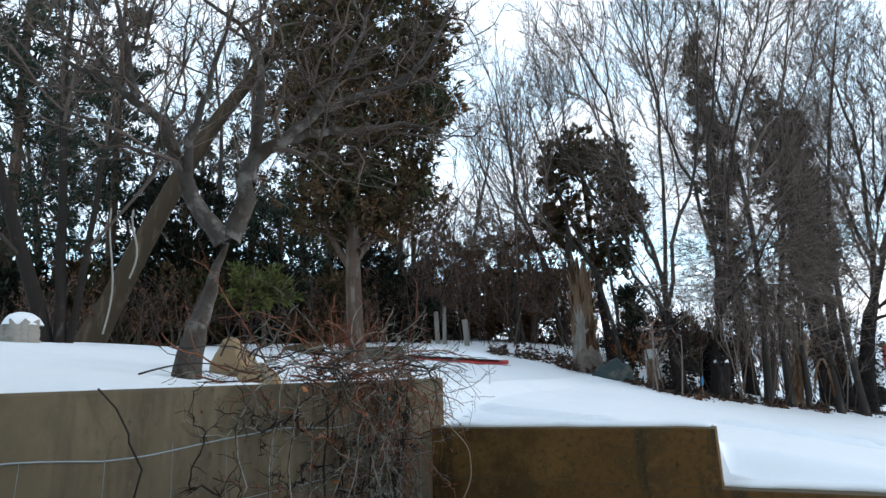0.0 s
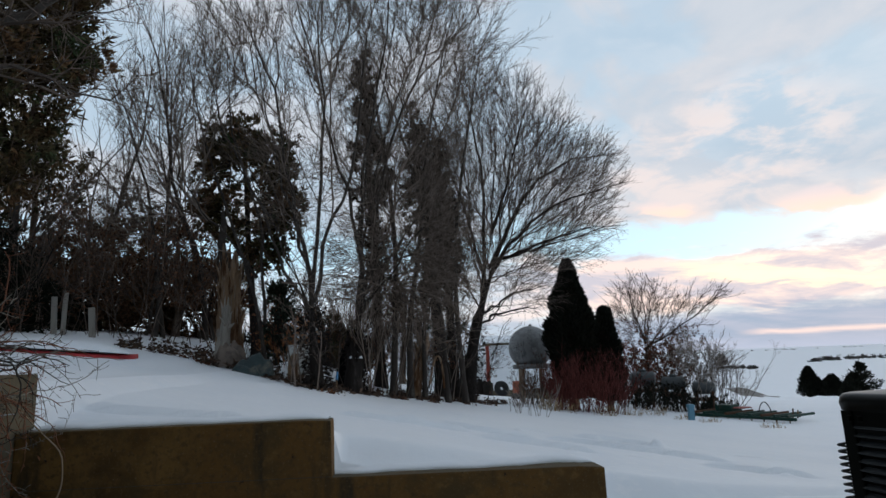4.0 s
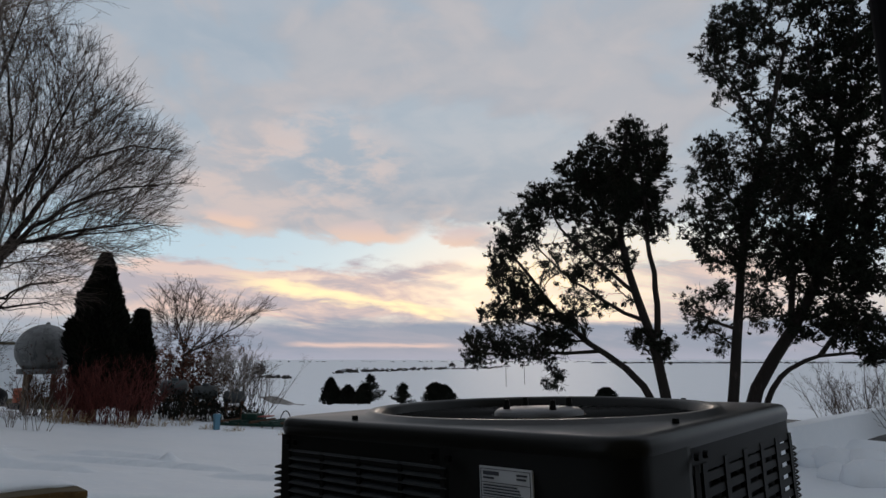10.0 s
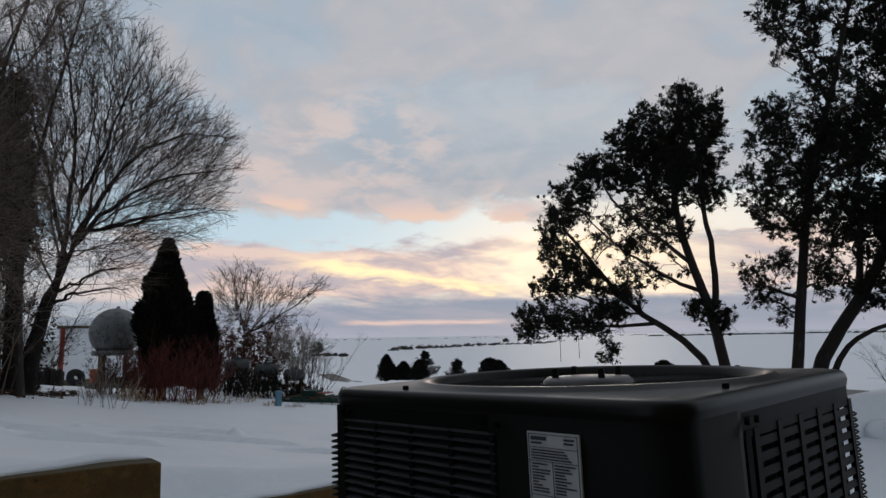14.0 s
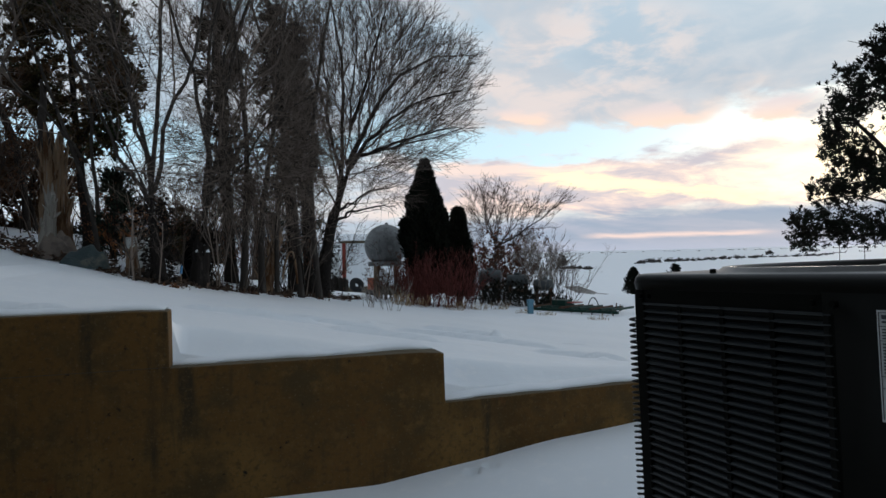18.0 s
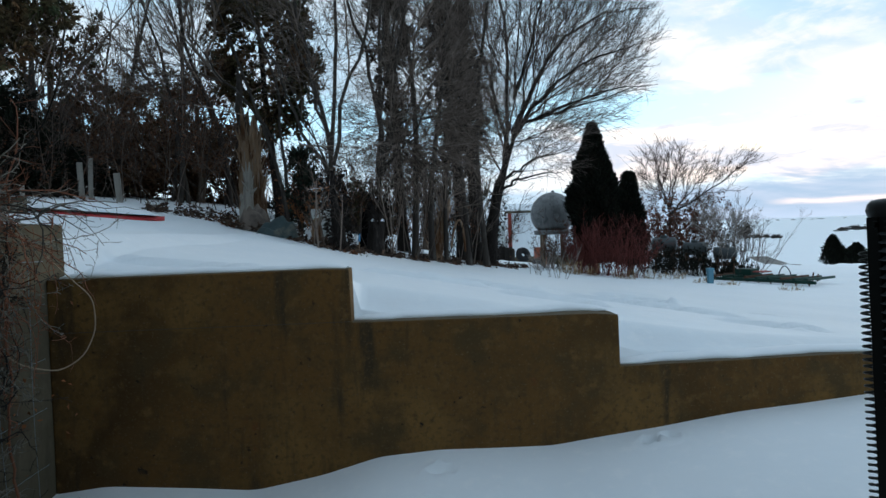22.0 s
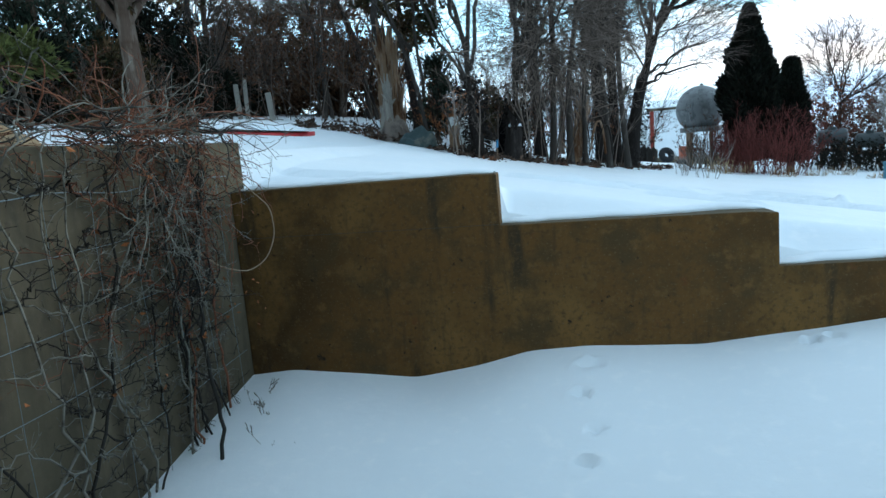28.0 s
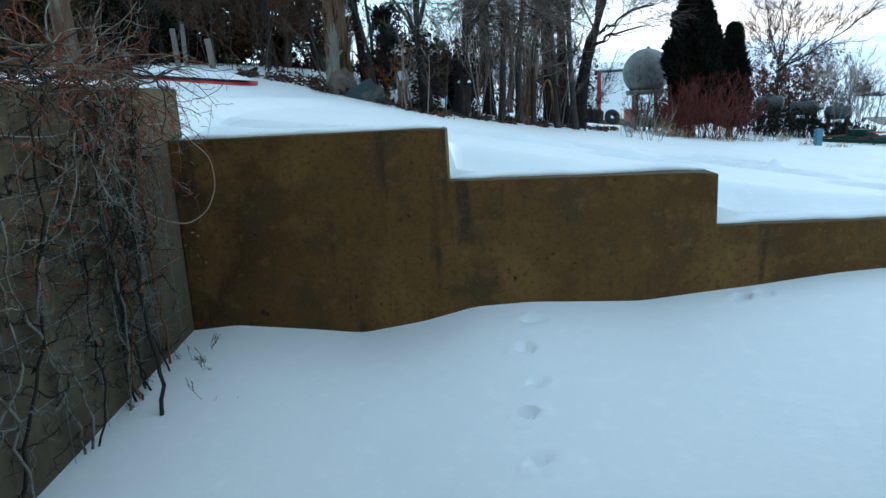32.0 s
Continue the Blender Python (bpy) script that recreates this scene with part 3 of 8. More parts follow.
# cold joint where the top of the wall was poured later
for x0, x1, z in ((-1.70, 0.22, 1.243),):
    bmj = box(x0, 4.6485, z - 0.002, x1, 4.66, z + 0.002)
    joint = setting("trim_pour_joint", bmj, material("joint_shadow", (0.06, 0.05, 0.035), 0.95), "dark pour joint along the concrete wall", "wall joint")

# ---- house behind ----
M_SIDING = material("cream_painted_siding", (0.34, 0.29, 0.18), 0.7, [(2, (0.36, 0.31, 0.20), 0.5, 0.7), (30, (0.30, 0.25, 0.16), 0.62, 0.72)], [(18, 0.5, 0.006), (90, 0.3, 0.002)])
hm = Matrix.Translation((2.24, 0.41, 0)) @ Matrix.Rotation(radians(17), 4, "Z")
bm = box(-9, -0.25, -1.0, 0, 0, 6.0, 0.006)
bmesh.ops.transform(bm, matrix=hm, verts=bm.verts)
wall_house = setting("wall_house", bm, M_SIDING, "cream painted house wall with rough stucco surface", "house wall")
bm = box(-0.25, -8, -1.0, 0, -0.26, 6.0, 0.006)
bmesh.ops.transform(bm, matrix=hm, verts=bm.verts)
setting("wall_house_side", bm, M_SIDING, "cream painted side wall of the house", "house wall")

# ---- air conditioner ----
AW, AZ1 = 0.885, 1.852
ac = thing("air_conditioner", (2.050, 1.270, 0.62), rz=4.5, label="black outdoor air conditioner with louvred sides and round top fan", category="air conditioner")
HW, HT = AW / 2, AZ1 - 0.62
# the unit has settled a little towards the wall
ac.matrix_basis = Matrix.Translation((2.050, 1.270, 0.62)) @ Matrix.Rotation(radians(-1.3), 4, Vector((0.766, 0.643, 0))) @ Matrix.Rotation(radians(4.5), 4, "Z")
M_TOP = material("glossy_black_top_enamel", (0.0032, 0.0036, 0.003), 0.34, [(3, (0.005, 0.0052, 0.0045), 0.45, 0.7)], [(120, 0.06, 0.001)], spec=0.22)
# slat black is lifted towards blue: the sky's sheen is put into the colour
M_SLAT = material("black_sky_sheen_slat_enamel", (0.011, 0.014, 0.017), 0.34, [(9, (0.015, 0.019, 0.021), 0.5, 0.7)], spec=0.45)


def ring_outline(h, r, n=6, m=9):
    """A rounded square with points all along its sides."""
    pts = []
    for cx, cy, a0 in ((h - r, h - r, 0), (-h + r, h - r, 90), (-h + r, -h + r, 180), (h - r, -h + r, 270)):
        for i in range(n + 1):
            a = radians(a0 + 90 * i / n)
            pts.append((cx + r * math.cos(a), cy + r * math.sin(a)))
        b = radians(a0 + 90)
        for i in range(1, m):
            pts.append((cx + r * math.cos(b) - 2 * (h - r) * i / m * math.sin(b), cy + r * math.sin(b) + 2 * (h - r) * i / m * math.cos(b)))
    return pts


def loft(rings, mat, name, parent, close=False, label="", smooth=True):
    """Rings of equal length, joined in order."""
    n = len(rings[0])
    v = [p for r in rings for p in r]
    f = [(i * n + j, i * n + (j + 1) % n, (i + 1) * n + (j + 1) % n, (i + 1) * n + j) for i in range(len(rings) - 1) for j in range(n)]
    if close:
        f += [tuple(range(n))[::-1], tuple(range((len(rings) - 1) * n, len(rings) * n))]
    return child(name, mesh_from(name, v, f, mat, smooth), parent, label)


def shape(h, r, z):
    return [(x, y, z) for x, y in ring_outline(h, r)]


base = loft([shape(HW, 0.07, 0.0), shape(HW, 0.07, 0.05), shape(HW - 0.02, 0.06, 0.055)], M_BLACK, "base_pan", ac, True)
# top cover: rounded rim, flat deck and round mouth
R_F = 0.380


def circle(r, z):
    out = []
    for x, y in ring_outline(HW, 0.07):
        a = math.atan2(y, x)
        out.append((r * math.cos(a), r * math.sin(a), z))
    return out


loft([shape(HW - 0.002, 0.07, HT - 0.036), shape(HW + 0.001, 0.072, HT - 0.022), shape(HW - 0.002, 0.07, HT - 0.009), shape(HW - 0.008, 0.066, HT - 0.002), shape(HW - 0.018, 0.06, HT),
      circle(R_F + 0.03, HT + 0.002), circle(R_F + 0.02, HT + 0.010), circle(R_F + 0.010, HT + 0.011), circle(R_F, HT + 0.004), circle(R_F - 0.01, HT - 0.04), circle(R_F - 0.012, HT - 0.2), circle(0.02, HT - 0.21)],
     M_TOP, "top_cover", ac, label="black steel top cover with raised fan ring")
M_DARK = material("dark_inside", (0.006, 0.006, 0.007), 0.8)
loft([shape(HW - 0.022, 0.05, 0.06), shape(HW - 0.022, 0.05, HT - 0.03)], M_DARK, "coil", ac, False, "dark finned coil behind the louvres")
# radial fan guard
spoke = None
for i in range(72):
    if spoke is None:
        spoke = part("guard_wire", cyl((0.11, 0, HT - 0.012), ((R_F - 0.006) * math.cos(0.25), (R_F - 0.006) * math.sin(0.25), HT - 0.014), 0.0022, n=5), M_BLACK, ac)
    else:
        child("guard_wire", spoke.data, ac).matrix_basis = Matrix.Rotation(2 * math.pi * i / 72, 4, "Z")
for r, z in ((0.11, -0.012), (0.17, -0.02), (0.225, -0.02), (0.275, -0.02), (0.325, -0.02)):
    bm = bmesh.new()
    for i in range(36):
        a, b = 2 * math.pi * i / 36, 2 * math.pi * (i + 1) / 36
        cyl((r * math.cos(a), r * math.sin(a), HT + z), (r * math.cos(b), r * math.sin(b), HT + z), 0.0022, n=5, bm=bm)
    part("guard_ring", bm, M_BLACK, ac)
M_MOTOR = material("grey_motor_plate", (0.10, 0.10, 0.105), 0.4, spec=0.5)
loft([circle(0.105, HT - 0.03), circle(0.105, HT - 0.004), circle(0.095, HT + 0.004), circle(0.03, HT + 0.008)], M_MOTOR, "motor_plate", ac, True, "grey round fan motor plate")
for i in range(4):
    a = radians(45 + 90 * i + 12)
    part("motor_bolt", cyl((0.08 * math.cos(a), 0.08 * math.sin(a), HT), (0.08 * math.cos(a), 0.08 * math.sin(a), HT + 0.026), 0.009, 0.006, 8), M_BLACK, ac)
for i in range(4):
    a = radians(90 * i + 8)
    part("blade", box(0.05, -0.08, HT - 0.13, 0.30, 0.08, HT - 0.12, 0.003), M_DARK, ac).matrix_basis = Matrix.Rotation(a, 4, "Z")
for sx, sy in ((1, 1), (-1, 1), (1, -1), (-1, -1)):
    d = R_F + 0.068
    a = math.atan2(sy, sx) + 0.35
    part("ring_screw", cyl((d * math.cos(a), d * math.sin(a), HT - 0.002), (d * math.cos(a), d * math.sin(a), HT + 0.009), 0.007, 0.006, 8), M_BLACK, ac)


def face(side):
    """Louvred guard of one side, in the side's own plane: along, out, up."""
    return Matrix.Rotation(radians({"w": 180, "s": 270, "e": 0, "n": 90}[side]), 4, "Z")


def louvre_panel(side, a0, a1, cols, rows, tilt, deep, stout, mat=None):
    """Stamped panel with open slots: uprights and slats, each tilted and deep as given."""
    m = face(side)
    z0, z1 = 0.08, HT - 0.066
    bm = bmesh.new()
    w = (a1 - a0) / cols
    for i in range(cols + 1):
        box(HW - 0.012, a0 + i * w - stout, z0, HW - 0.001, a0 + i * w + stout, z1, bm=bm)
    bmesh.ops.transform(bm, matrix=m, verts=bm.verts)
    part("louvre_frame", bm, M_BLACK, ac)
    h = (z1 - z0) / rows
    for i in range(rows + 1):
        bm = box(-deep, a0, -0.0022, deep, a1, 0.0022, 0.001, 1)
        bmesh.ops.transform(bm, matrix=m @ Matrix.Translation((HW - 0.006, 0, z0 + i * h)) @ Matrix.Rotation(radians(tilt), 4, "Y"), verts=bm.verts)
        part("slat", bm, mat or M_SLAT, ac)


# local axes of a side: +x is out, +y runs along it
louvre_panel("w", -0.372, 0.095, 4, 64, 38, 0.0062, 0.005)
louvre_panel("s", -0.165, 0.385, 5, 42, 86, 0.0078, 0.011, M_BLACK)
louvre_panel("e", -0.385, 0.385, 6, 42, 38, 0.008, 0.007)
louvre_panel("n", -0.385, 0.385, 6, 42, 38, 0.008, 0.007)
loft([shape(HW - 0.004, 0.07, HT - 0.080), shape(HW - 0.003, 0.07, HT - 0.078), shape(HW - 0.003, 0.07, HT - 0.030)], M_BLACK, "top_band", ac)
# flat border at the end of the louvred side, and a solid dark strip as the gap's shade beside the service panel
part("edge_border", box(-HW + 0.0005, HW - 0.072, 0.06, -HW + 0.010, HW - 0.045, HT - 0.036), M_BLACK, ac)
part("gap_shade_strip", box(-0.212, -HW + 0.0015, 0.08, -0.190, -HW + 0.006, HT - 0.066), M_DARK, ac, "dark strip as the shade in the gap beside the service panel")
# curved blank corner panel with the service label
arc = []
for t in range(9):
    a = radians(180 + 90 * t / 8)
    arc.append((-HW + 0.072 + 0.069 * math.cos(a), -HW + 0.072 + 0.069 * math.sin(a)))
path = [(-HW + 0.003, -0.08)] + [(-HW + 0.003, -0.2)] + arc + [(-0.24, -HW + 0.003), (-0.225, -HW + 0.003)]
v = [(x, y, z) for z in (0.055, HT - 0.03) for x, y in path]
n = len(path)
cp = child("corner_panel", mesh_from("corner_panel", v, [(i, i + 1, n + i + 1, n + i) for i in range(n - 1)], M_BLACK, True), ac, "smooth black curved service panel")
sol = cp.modifiers.new("thickness", "SOLIDIFY")
sol.thickness, sol.offset = 0.004, 0
for side, a in (("w", -0.37), ("w", -0.345), ("w", 0.065), ("w", 0.105), ("s", -0.175), ("s", -0.215)):
    m = face(side)
    c = m @ Vector((HW + 0.002, a, HT - 0.05))
    o = m @ Vector((HW + 0.010, a, HT - 0.05))
    part("bolt", cyl(c, o, 0.007, 0.006, 8), M_BLACK, ac)
# wound coil guard edge: ends of the coil loops showing at the far corners
for cx, cy in ((-HW + 0.010, HW - 0.026), (HW - 0.026, -HW + 0.010)):
    k = 78
    tt = np.linspace(0, k * 2 * np.pi, k * 10)
    P = np.stack([cx + 0.010 * np.cos(tt), cy + 0.010 * np.sin(tt), 0.09 + (HT - 0.19) * tt / tt[-1]], -1)[None]
    V, Q = tubes(P, np.full(P.shape[:2], 0.0026), 4)
    child("coil_edge", fast_mesh("coil_edge", V, Q, [], material("bare_coil_metal", (0.03, 0.03, 0.028), 0.45, metal=0.4)), ac, "dull metal coil loops at the corner")
# label
LY = -HW + 0.269
M_LABEL = material("white_label", (0.55, 0.57, 0.60), 0.5)
M_INK = material("label_ink", (0.06, 0.065, 0.08), 0.6)
lab = part("label", box(-HW - 0.0045, LY - 0.104, HT - 0.226, -HW - 0.0005, LY, HT - 0.056), M_LABEL, ac, "white printed data label")
bm = bmesh.new()
xl = -HW - 0.006


def ink(y0, y1, z0, z1):
    # y runs from the label's left (+y) to its right
    box(xl, LY - y1, HT - 0.056 - z1, xl + 0.001, LY - y0, HT - 0.056 - z0, bm=bm)


rl = random.Random(5)
for z in (0.003, 0.024, 0.046, 0.100, 0.118):
    ink(0.003, 0.101, z, z + 0.0008)
ink(0.003, 0.0038, 0.003, 0.166)
ink(0.1002, 0.101, 0.003, 0.166)
ink(0.050, 0.0508, 0.046, 0.118)
ink(0.008, 0.040, 0.007, 0.013)
ink(0.008, 0.030, 0.016, 0.019)
for y0 in (0.07, 0.07):
    ink(0.075, 0.095, 0.008, 0.011)
    ink(0.075, 0.093, 0.014, 0.017)
for k in range(4):
    z = 0.028 + k * 0.0045
    ink(0.008, rl.uniform(0.05, 0.09), z, z + 0.002)
for k in range(10):
    z = 0.050 + k * 0.0048
    ink(0.008, rl.uniform(0.02, 0.046), z, z + 0.0022)
    ink(0.054, rl.uniform(0.07, 0.097), z, z + 0.0022)
y = 0.032
while y < 0.085:
    w = rl.choice((0.0008, 0.0014, 0.002))
    ink(y, y + w, 0.104, 0.115)
    y += w + rl.choice((0.0008, 0.0014))
part("print", bm, M_INK, lab)
part("badge", box(xl - 0.0004, LY - 0.082, HT - 0.056 - 0.146, xl + 0.001, LY - 0.014, HT - 0.056 - 0.124, 0.0004, 1), M_INK, lab, "dark badge")
tagged(thing("equipment_pad", (0, 0, 0), "grey concrete pad under the air conditioner", "concrete pad"))
pad = bpy.data.objects["equipment_pad"]
part("slab", box(1.46, 0.72, -0.4, 2.60, 1.86, 0.606, 0.015), M_CONC_PALE, pad)

# refrigerant line and conduit on the house corner
M_FOAM = material("black_foam_insulation", (0.0035, 0.0035, 0.004), 0.95, spec=0.04, bump=[(40, 0.4, 0.004)])
M_PVC = material("cream_plastic_pipe", (0.27, 0.22, 0.11), 0.5, [(3, (0.22, 0.18, 0.09), 0.5, 0.7)], [(8, 0.15, 0.004)])
line = thing("insulated_line", (2.198, 0.530, 0), "black foam-insulated refrigerant line up the house wall", "pipe")
part("foam_sleeve", cyl((0, 0, -0.2), (0, 0, 2.94), 0.045, n=20), M_FOAM, line, smooth=True)
part("foam_sleeve", cyl((0, 0, 2.955), (0, 0, 5.5), 0.045, n=20), M_FOAM, line, smooth=True)
part("joint_tape", cyl((0, 0, 2.9), (0, 0, 2.99), 0.0445, n=20), M_BLACK, line, smooth=True)
pipe = thing("conduit_pipe", (2.009, 0.434, 0), "cream plastic conduit pipe up the house wall", "pipe")
part("pipe", cyl((0, 0, -0.2), (0, 0, 5.5), 0.030, n=20), M_PVC, pipe, smooth=True)

# ---- trees ----
def blade_mesh(name, V, T, mat):
    return fast_mesh(name, V, [], T, mat, smooth=False)


def limb_mesh(name, groups, mat, sides=(8, 6, 5, 3)):
    """One mesh from several levels of tubes."""
    vs, qs, off = [], [], 0
    for (P, R), s in zip(groups, sides):
        V, Q = tubes(P, R, s)
        vs.append(V)
        qs.append(Q + off)
        off += len(V)
    return fast_mesh(name, np.concatenate(vs), np.concatenate(qs), [], mat)


def stem_lines(stems, k, rs, bend):
    """stems: (x, y, lean bearing, lean degrees, length, radius) from the tree's foot; gently upward-curving."""
    S, W, L, R = [], [], [], []
    for x, y, b, a, ln, r in stems:
        b, a = radians(b), radians(a)
        S.append((x, y, -0.15))
        W.append((math.sin(a) * math.sin(b), math.sin(a) * math.cos(b), math.cos(a)))
        L.append(ln)
        R.append(r)
    L = np.array(L)
    P = lines(rs, np.array(S), np.array(W), L, k, bend, 0.012)
    R = np.array(R)[:, None] * np.concatenate([[1.25], np.linspace(1.0, 0.16, k - 1)])[None]
    return P, R, L


def add_trunks(t, P, R, mat, sides=10):
    for p, r in zip(P, R):
        child("trunk", limb_mesh("trunk", [(p[None], r[None])], mat, (sides,)), t)


def bare_tree(name, at, stems, seed, label, category="tree", bark=None, twig=None, per=(9, 8, 7), spread=(14, 42), rise=0.03, lo=0.17, group="", shrink=(0.52, 0.5, 0.5), low_twigs=0.15, minr=0.003, bend=0.065):
    """A leafless tree: trunks, limbs and a haze of fine twigs."""
    rs = np.random.RandomState(seed)
    t = thing(name, at, label, category, group)
    P0, R0, L0 = stem_lines(stems, 12, rs, bend)
    P1, R1, L1 = offshoots(rs, P0, R0, L0, per[0], lo, 0.97, spread, shrink[0], 7, 0.038, rise)
    P2, R2, L2 = offshoots(rs, P1, R1, L1, per[1], low_twigs, 1.0, (12, 40), shrink[1], 4, 0.04, rise)
    add_trunks(t, P0, R0, bark or M_BARK, 8)
    P3, R3, L3 = offshoots(rs, P2, R2, L2, per[2], 0.1, 1.0, (12, 42), shrink[2], 3, 0.05, rise)
    child("crown", limb_mesh("crown", [(P1, np.clip(R1, 0.006, 0.022)), (P2, np.clip(R2, 0.004, 0.008)), (P3, np.clip(R3, minr, 0.005))], twig or M_TWIG, (5, 4, 3)), t, "haze of fine bare branches and twigs")
    return t


def spot(bearing, up, dist):
    """A place by bearing, elevation and distance from where the walk is."""
    b, a = radians(bearing), radians(up)
    return np.array((0.65 + dist * math.sin(b), 0.3 + dist * math.cos(b), 1.9 + dist * math.tan(a)))


def sweep(points, k):
    """A smooth line of k points through the given ones."""
    P = np.array(points, float)
    s = np.concatenate([[0], np.cumsum(np.linalg.norm(np.diff(P, axis=0), axis=1))])
    u = np.linspace(0, s[-1], k)
    out = np.stack([np.interp(u, s, P[:, i]) for i in range(3)], -1)
    for _ in range(2):
        out[1:-1] = out[1:-1] * 0.5 + (out[:-2] + out[2:]) * 0.25
    return out


def grow(SK, SL, pts, bf, sink):
    """Joins pts to the skeleton SK (path lengths SL) by the cheapest branching; returns parents (negative: skeleton) and the order."""
    n = len(pts)
    D = np.linalg.norm(pts[:, None] - SK[None], axis=2)
    cost = D + bf * SL[None] + sink * np.maximum(0, SK[None, :, 2] - pts[:, None, 2])
    par = cost.argmin(1)
    best = cost[np.arange(n), par]
    length = SL[par] + D[np.arange(n), par]
    par = -1 - par
    todo = np.ones(n, bool)
    order = []
    for _ in range(n):
        i = int(np.where(todo, best, 1e9).argmin())
        todo[i] = False
        order.append(i)
        v = pts - pts[i]
        d = np.sqrt(np.einsum("ij,ij->i", v, v))
        c = d + bf * length[i] + sink * np.maximum(0, -v[:, 2])
        up_ = todo & (c < best)
        best[up_], par[up_], length[up_] = c[up_], i, length[i] + d[up_]
    return par, order


def boughs(SK, pts, par, order, rounds=2, pull=0.5):
    """Eases the joined points into smooth runs; gives each branch piece (n,2,3) and how many tips it carries."""
    n = len(pts)
    P = pts.copy()
    own = par >= 0
    kids = np.bincount(par[own], minlength=n)
    for _ in range(rounds):
        A = np.where(own[:, None], P[np.maximum(par, 0)], SK[np.maximum(-1 - par, 0)])
        C = np.stack([np.bincount(par[own], P[own, k], n) for k in range(3)], -1) / np.maximum(kids, 1)[:, None]
        P = np.where(kids[:, None] > 0, P * (1 - pull) + (A + C) * 0.5 * pull, P)
    A = np.where(own[:, None], P[np.maximum(par, 0)], SK[np.maximum(-1 - par, 0)])
    carry = np.ones(n)
    for i in reversed(order):
        if par[i] >= 0:
            carry[par[i]] += carry[i]
    return np.stack([A, P], 1), carry


def skeleton(limbs, dist, rs, foot, drift, k=14, taper=0.32, rough=0.0):
    """Limbs as (radius, (bearing, up), ...): smooth lines about the foot, each one leaving the nearest earlier limb at its depth."""
    lines_, radii, lengths, seen = [], [], [], []
    for n, (r, *pts) in enumerate(limbs):
        start, base_len = 0.0, 0.0
        if seen and pts[0][1] > -1.0:
            q = min(seen, key=lambda a: (a[0] - pts[0][0]) ** 2 + (a[1] - pts[0][1]) ** 2)
            start, base_len = q[2], q[3]
        end = start + (rs.normal(0, drift) if n else 0.0)
        off = np.linspace(start, end, len(pts))
        line = [spot(b, e, dist + o) - foot for (b, e), o in zip(pts, off)]
        if n == 0 or pts[0][1] <= -1.0:
            g = line[0] + foot
            line[0][2] = float(upper(g[0], g[1])) - foot[2] - 0.2
        P = sweep(line, k)
        P[2:-1] += rs.normal(0, r * (0.22 if n else 0.06), (k - 3, 3))
        if n and rough:
            P[2:-1] += np.cumsum(rs.normal(0, rough, (k - 3, 3)), axis=0) * np.linspace(1, 0.3, k - 3)[:, None]
        R = np.linspace(r, r * taper, k)
        if n == 0 or pts[0][1] <= -1.0:
            R[0] *= 1.35
        run = base_len + np.concatenate([[0], np.cumsum(np.linalg.norm(np.diff(P, axis=0), axis=1))])
        u = np.linspace(0, 1, len(pts))
        seen += [(b, e, o, base_len + (run[-1] - base_len) * w) for (b, e), o, w in zip(pts, off, u)]
        lines_.append(P)
        radii.append(R)
        lengths.append(run)
    return lines_, radii, lengths


def in_lobes(rs, lobes, dist, n, foot, shell, depth, swell=1.0, deepest=2.2):
    """n points spread through lobes given as (bearing, up, half width, half height)."""
    area = np.array([w * h for _, _, w, h in lobes])
    which = rs.choice(len(lobes), n, p=area / area.sum())
    d = unit(rs.normal(0, 1, (n, 3))) * (shell ** 3 + (1 - shell ** 3) * rs.rand(n, 1)) ** (1 / 3) * swell
    C = np.zeros((n, 3))
    for i, l in enumerate(which):
        b, e, w, h = lobes[l]
        C[i] = spot(b + d[i, 0] * w, e + d[i, 2] * h, dist + d[i, 1] * min(dist * math.tan(radians(w)), deepest) * depth) - foot
    return C


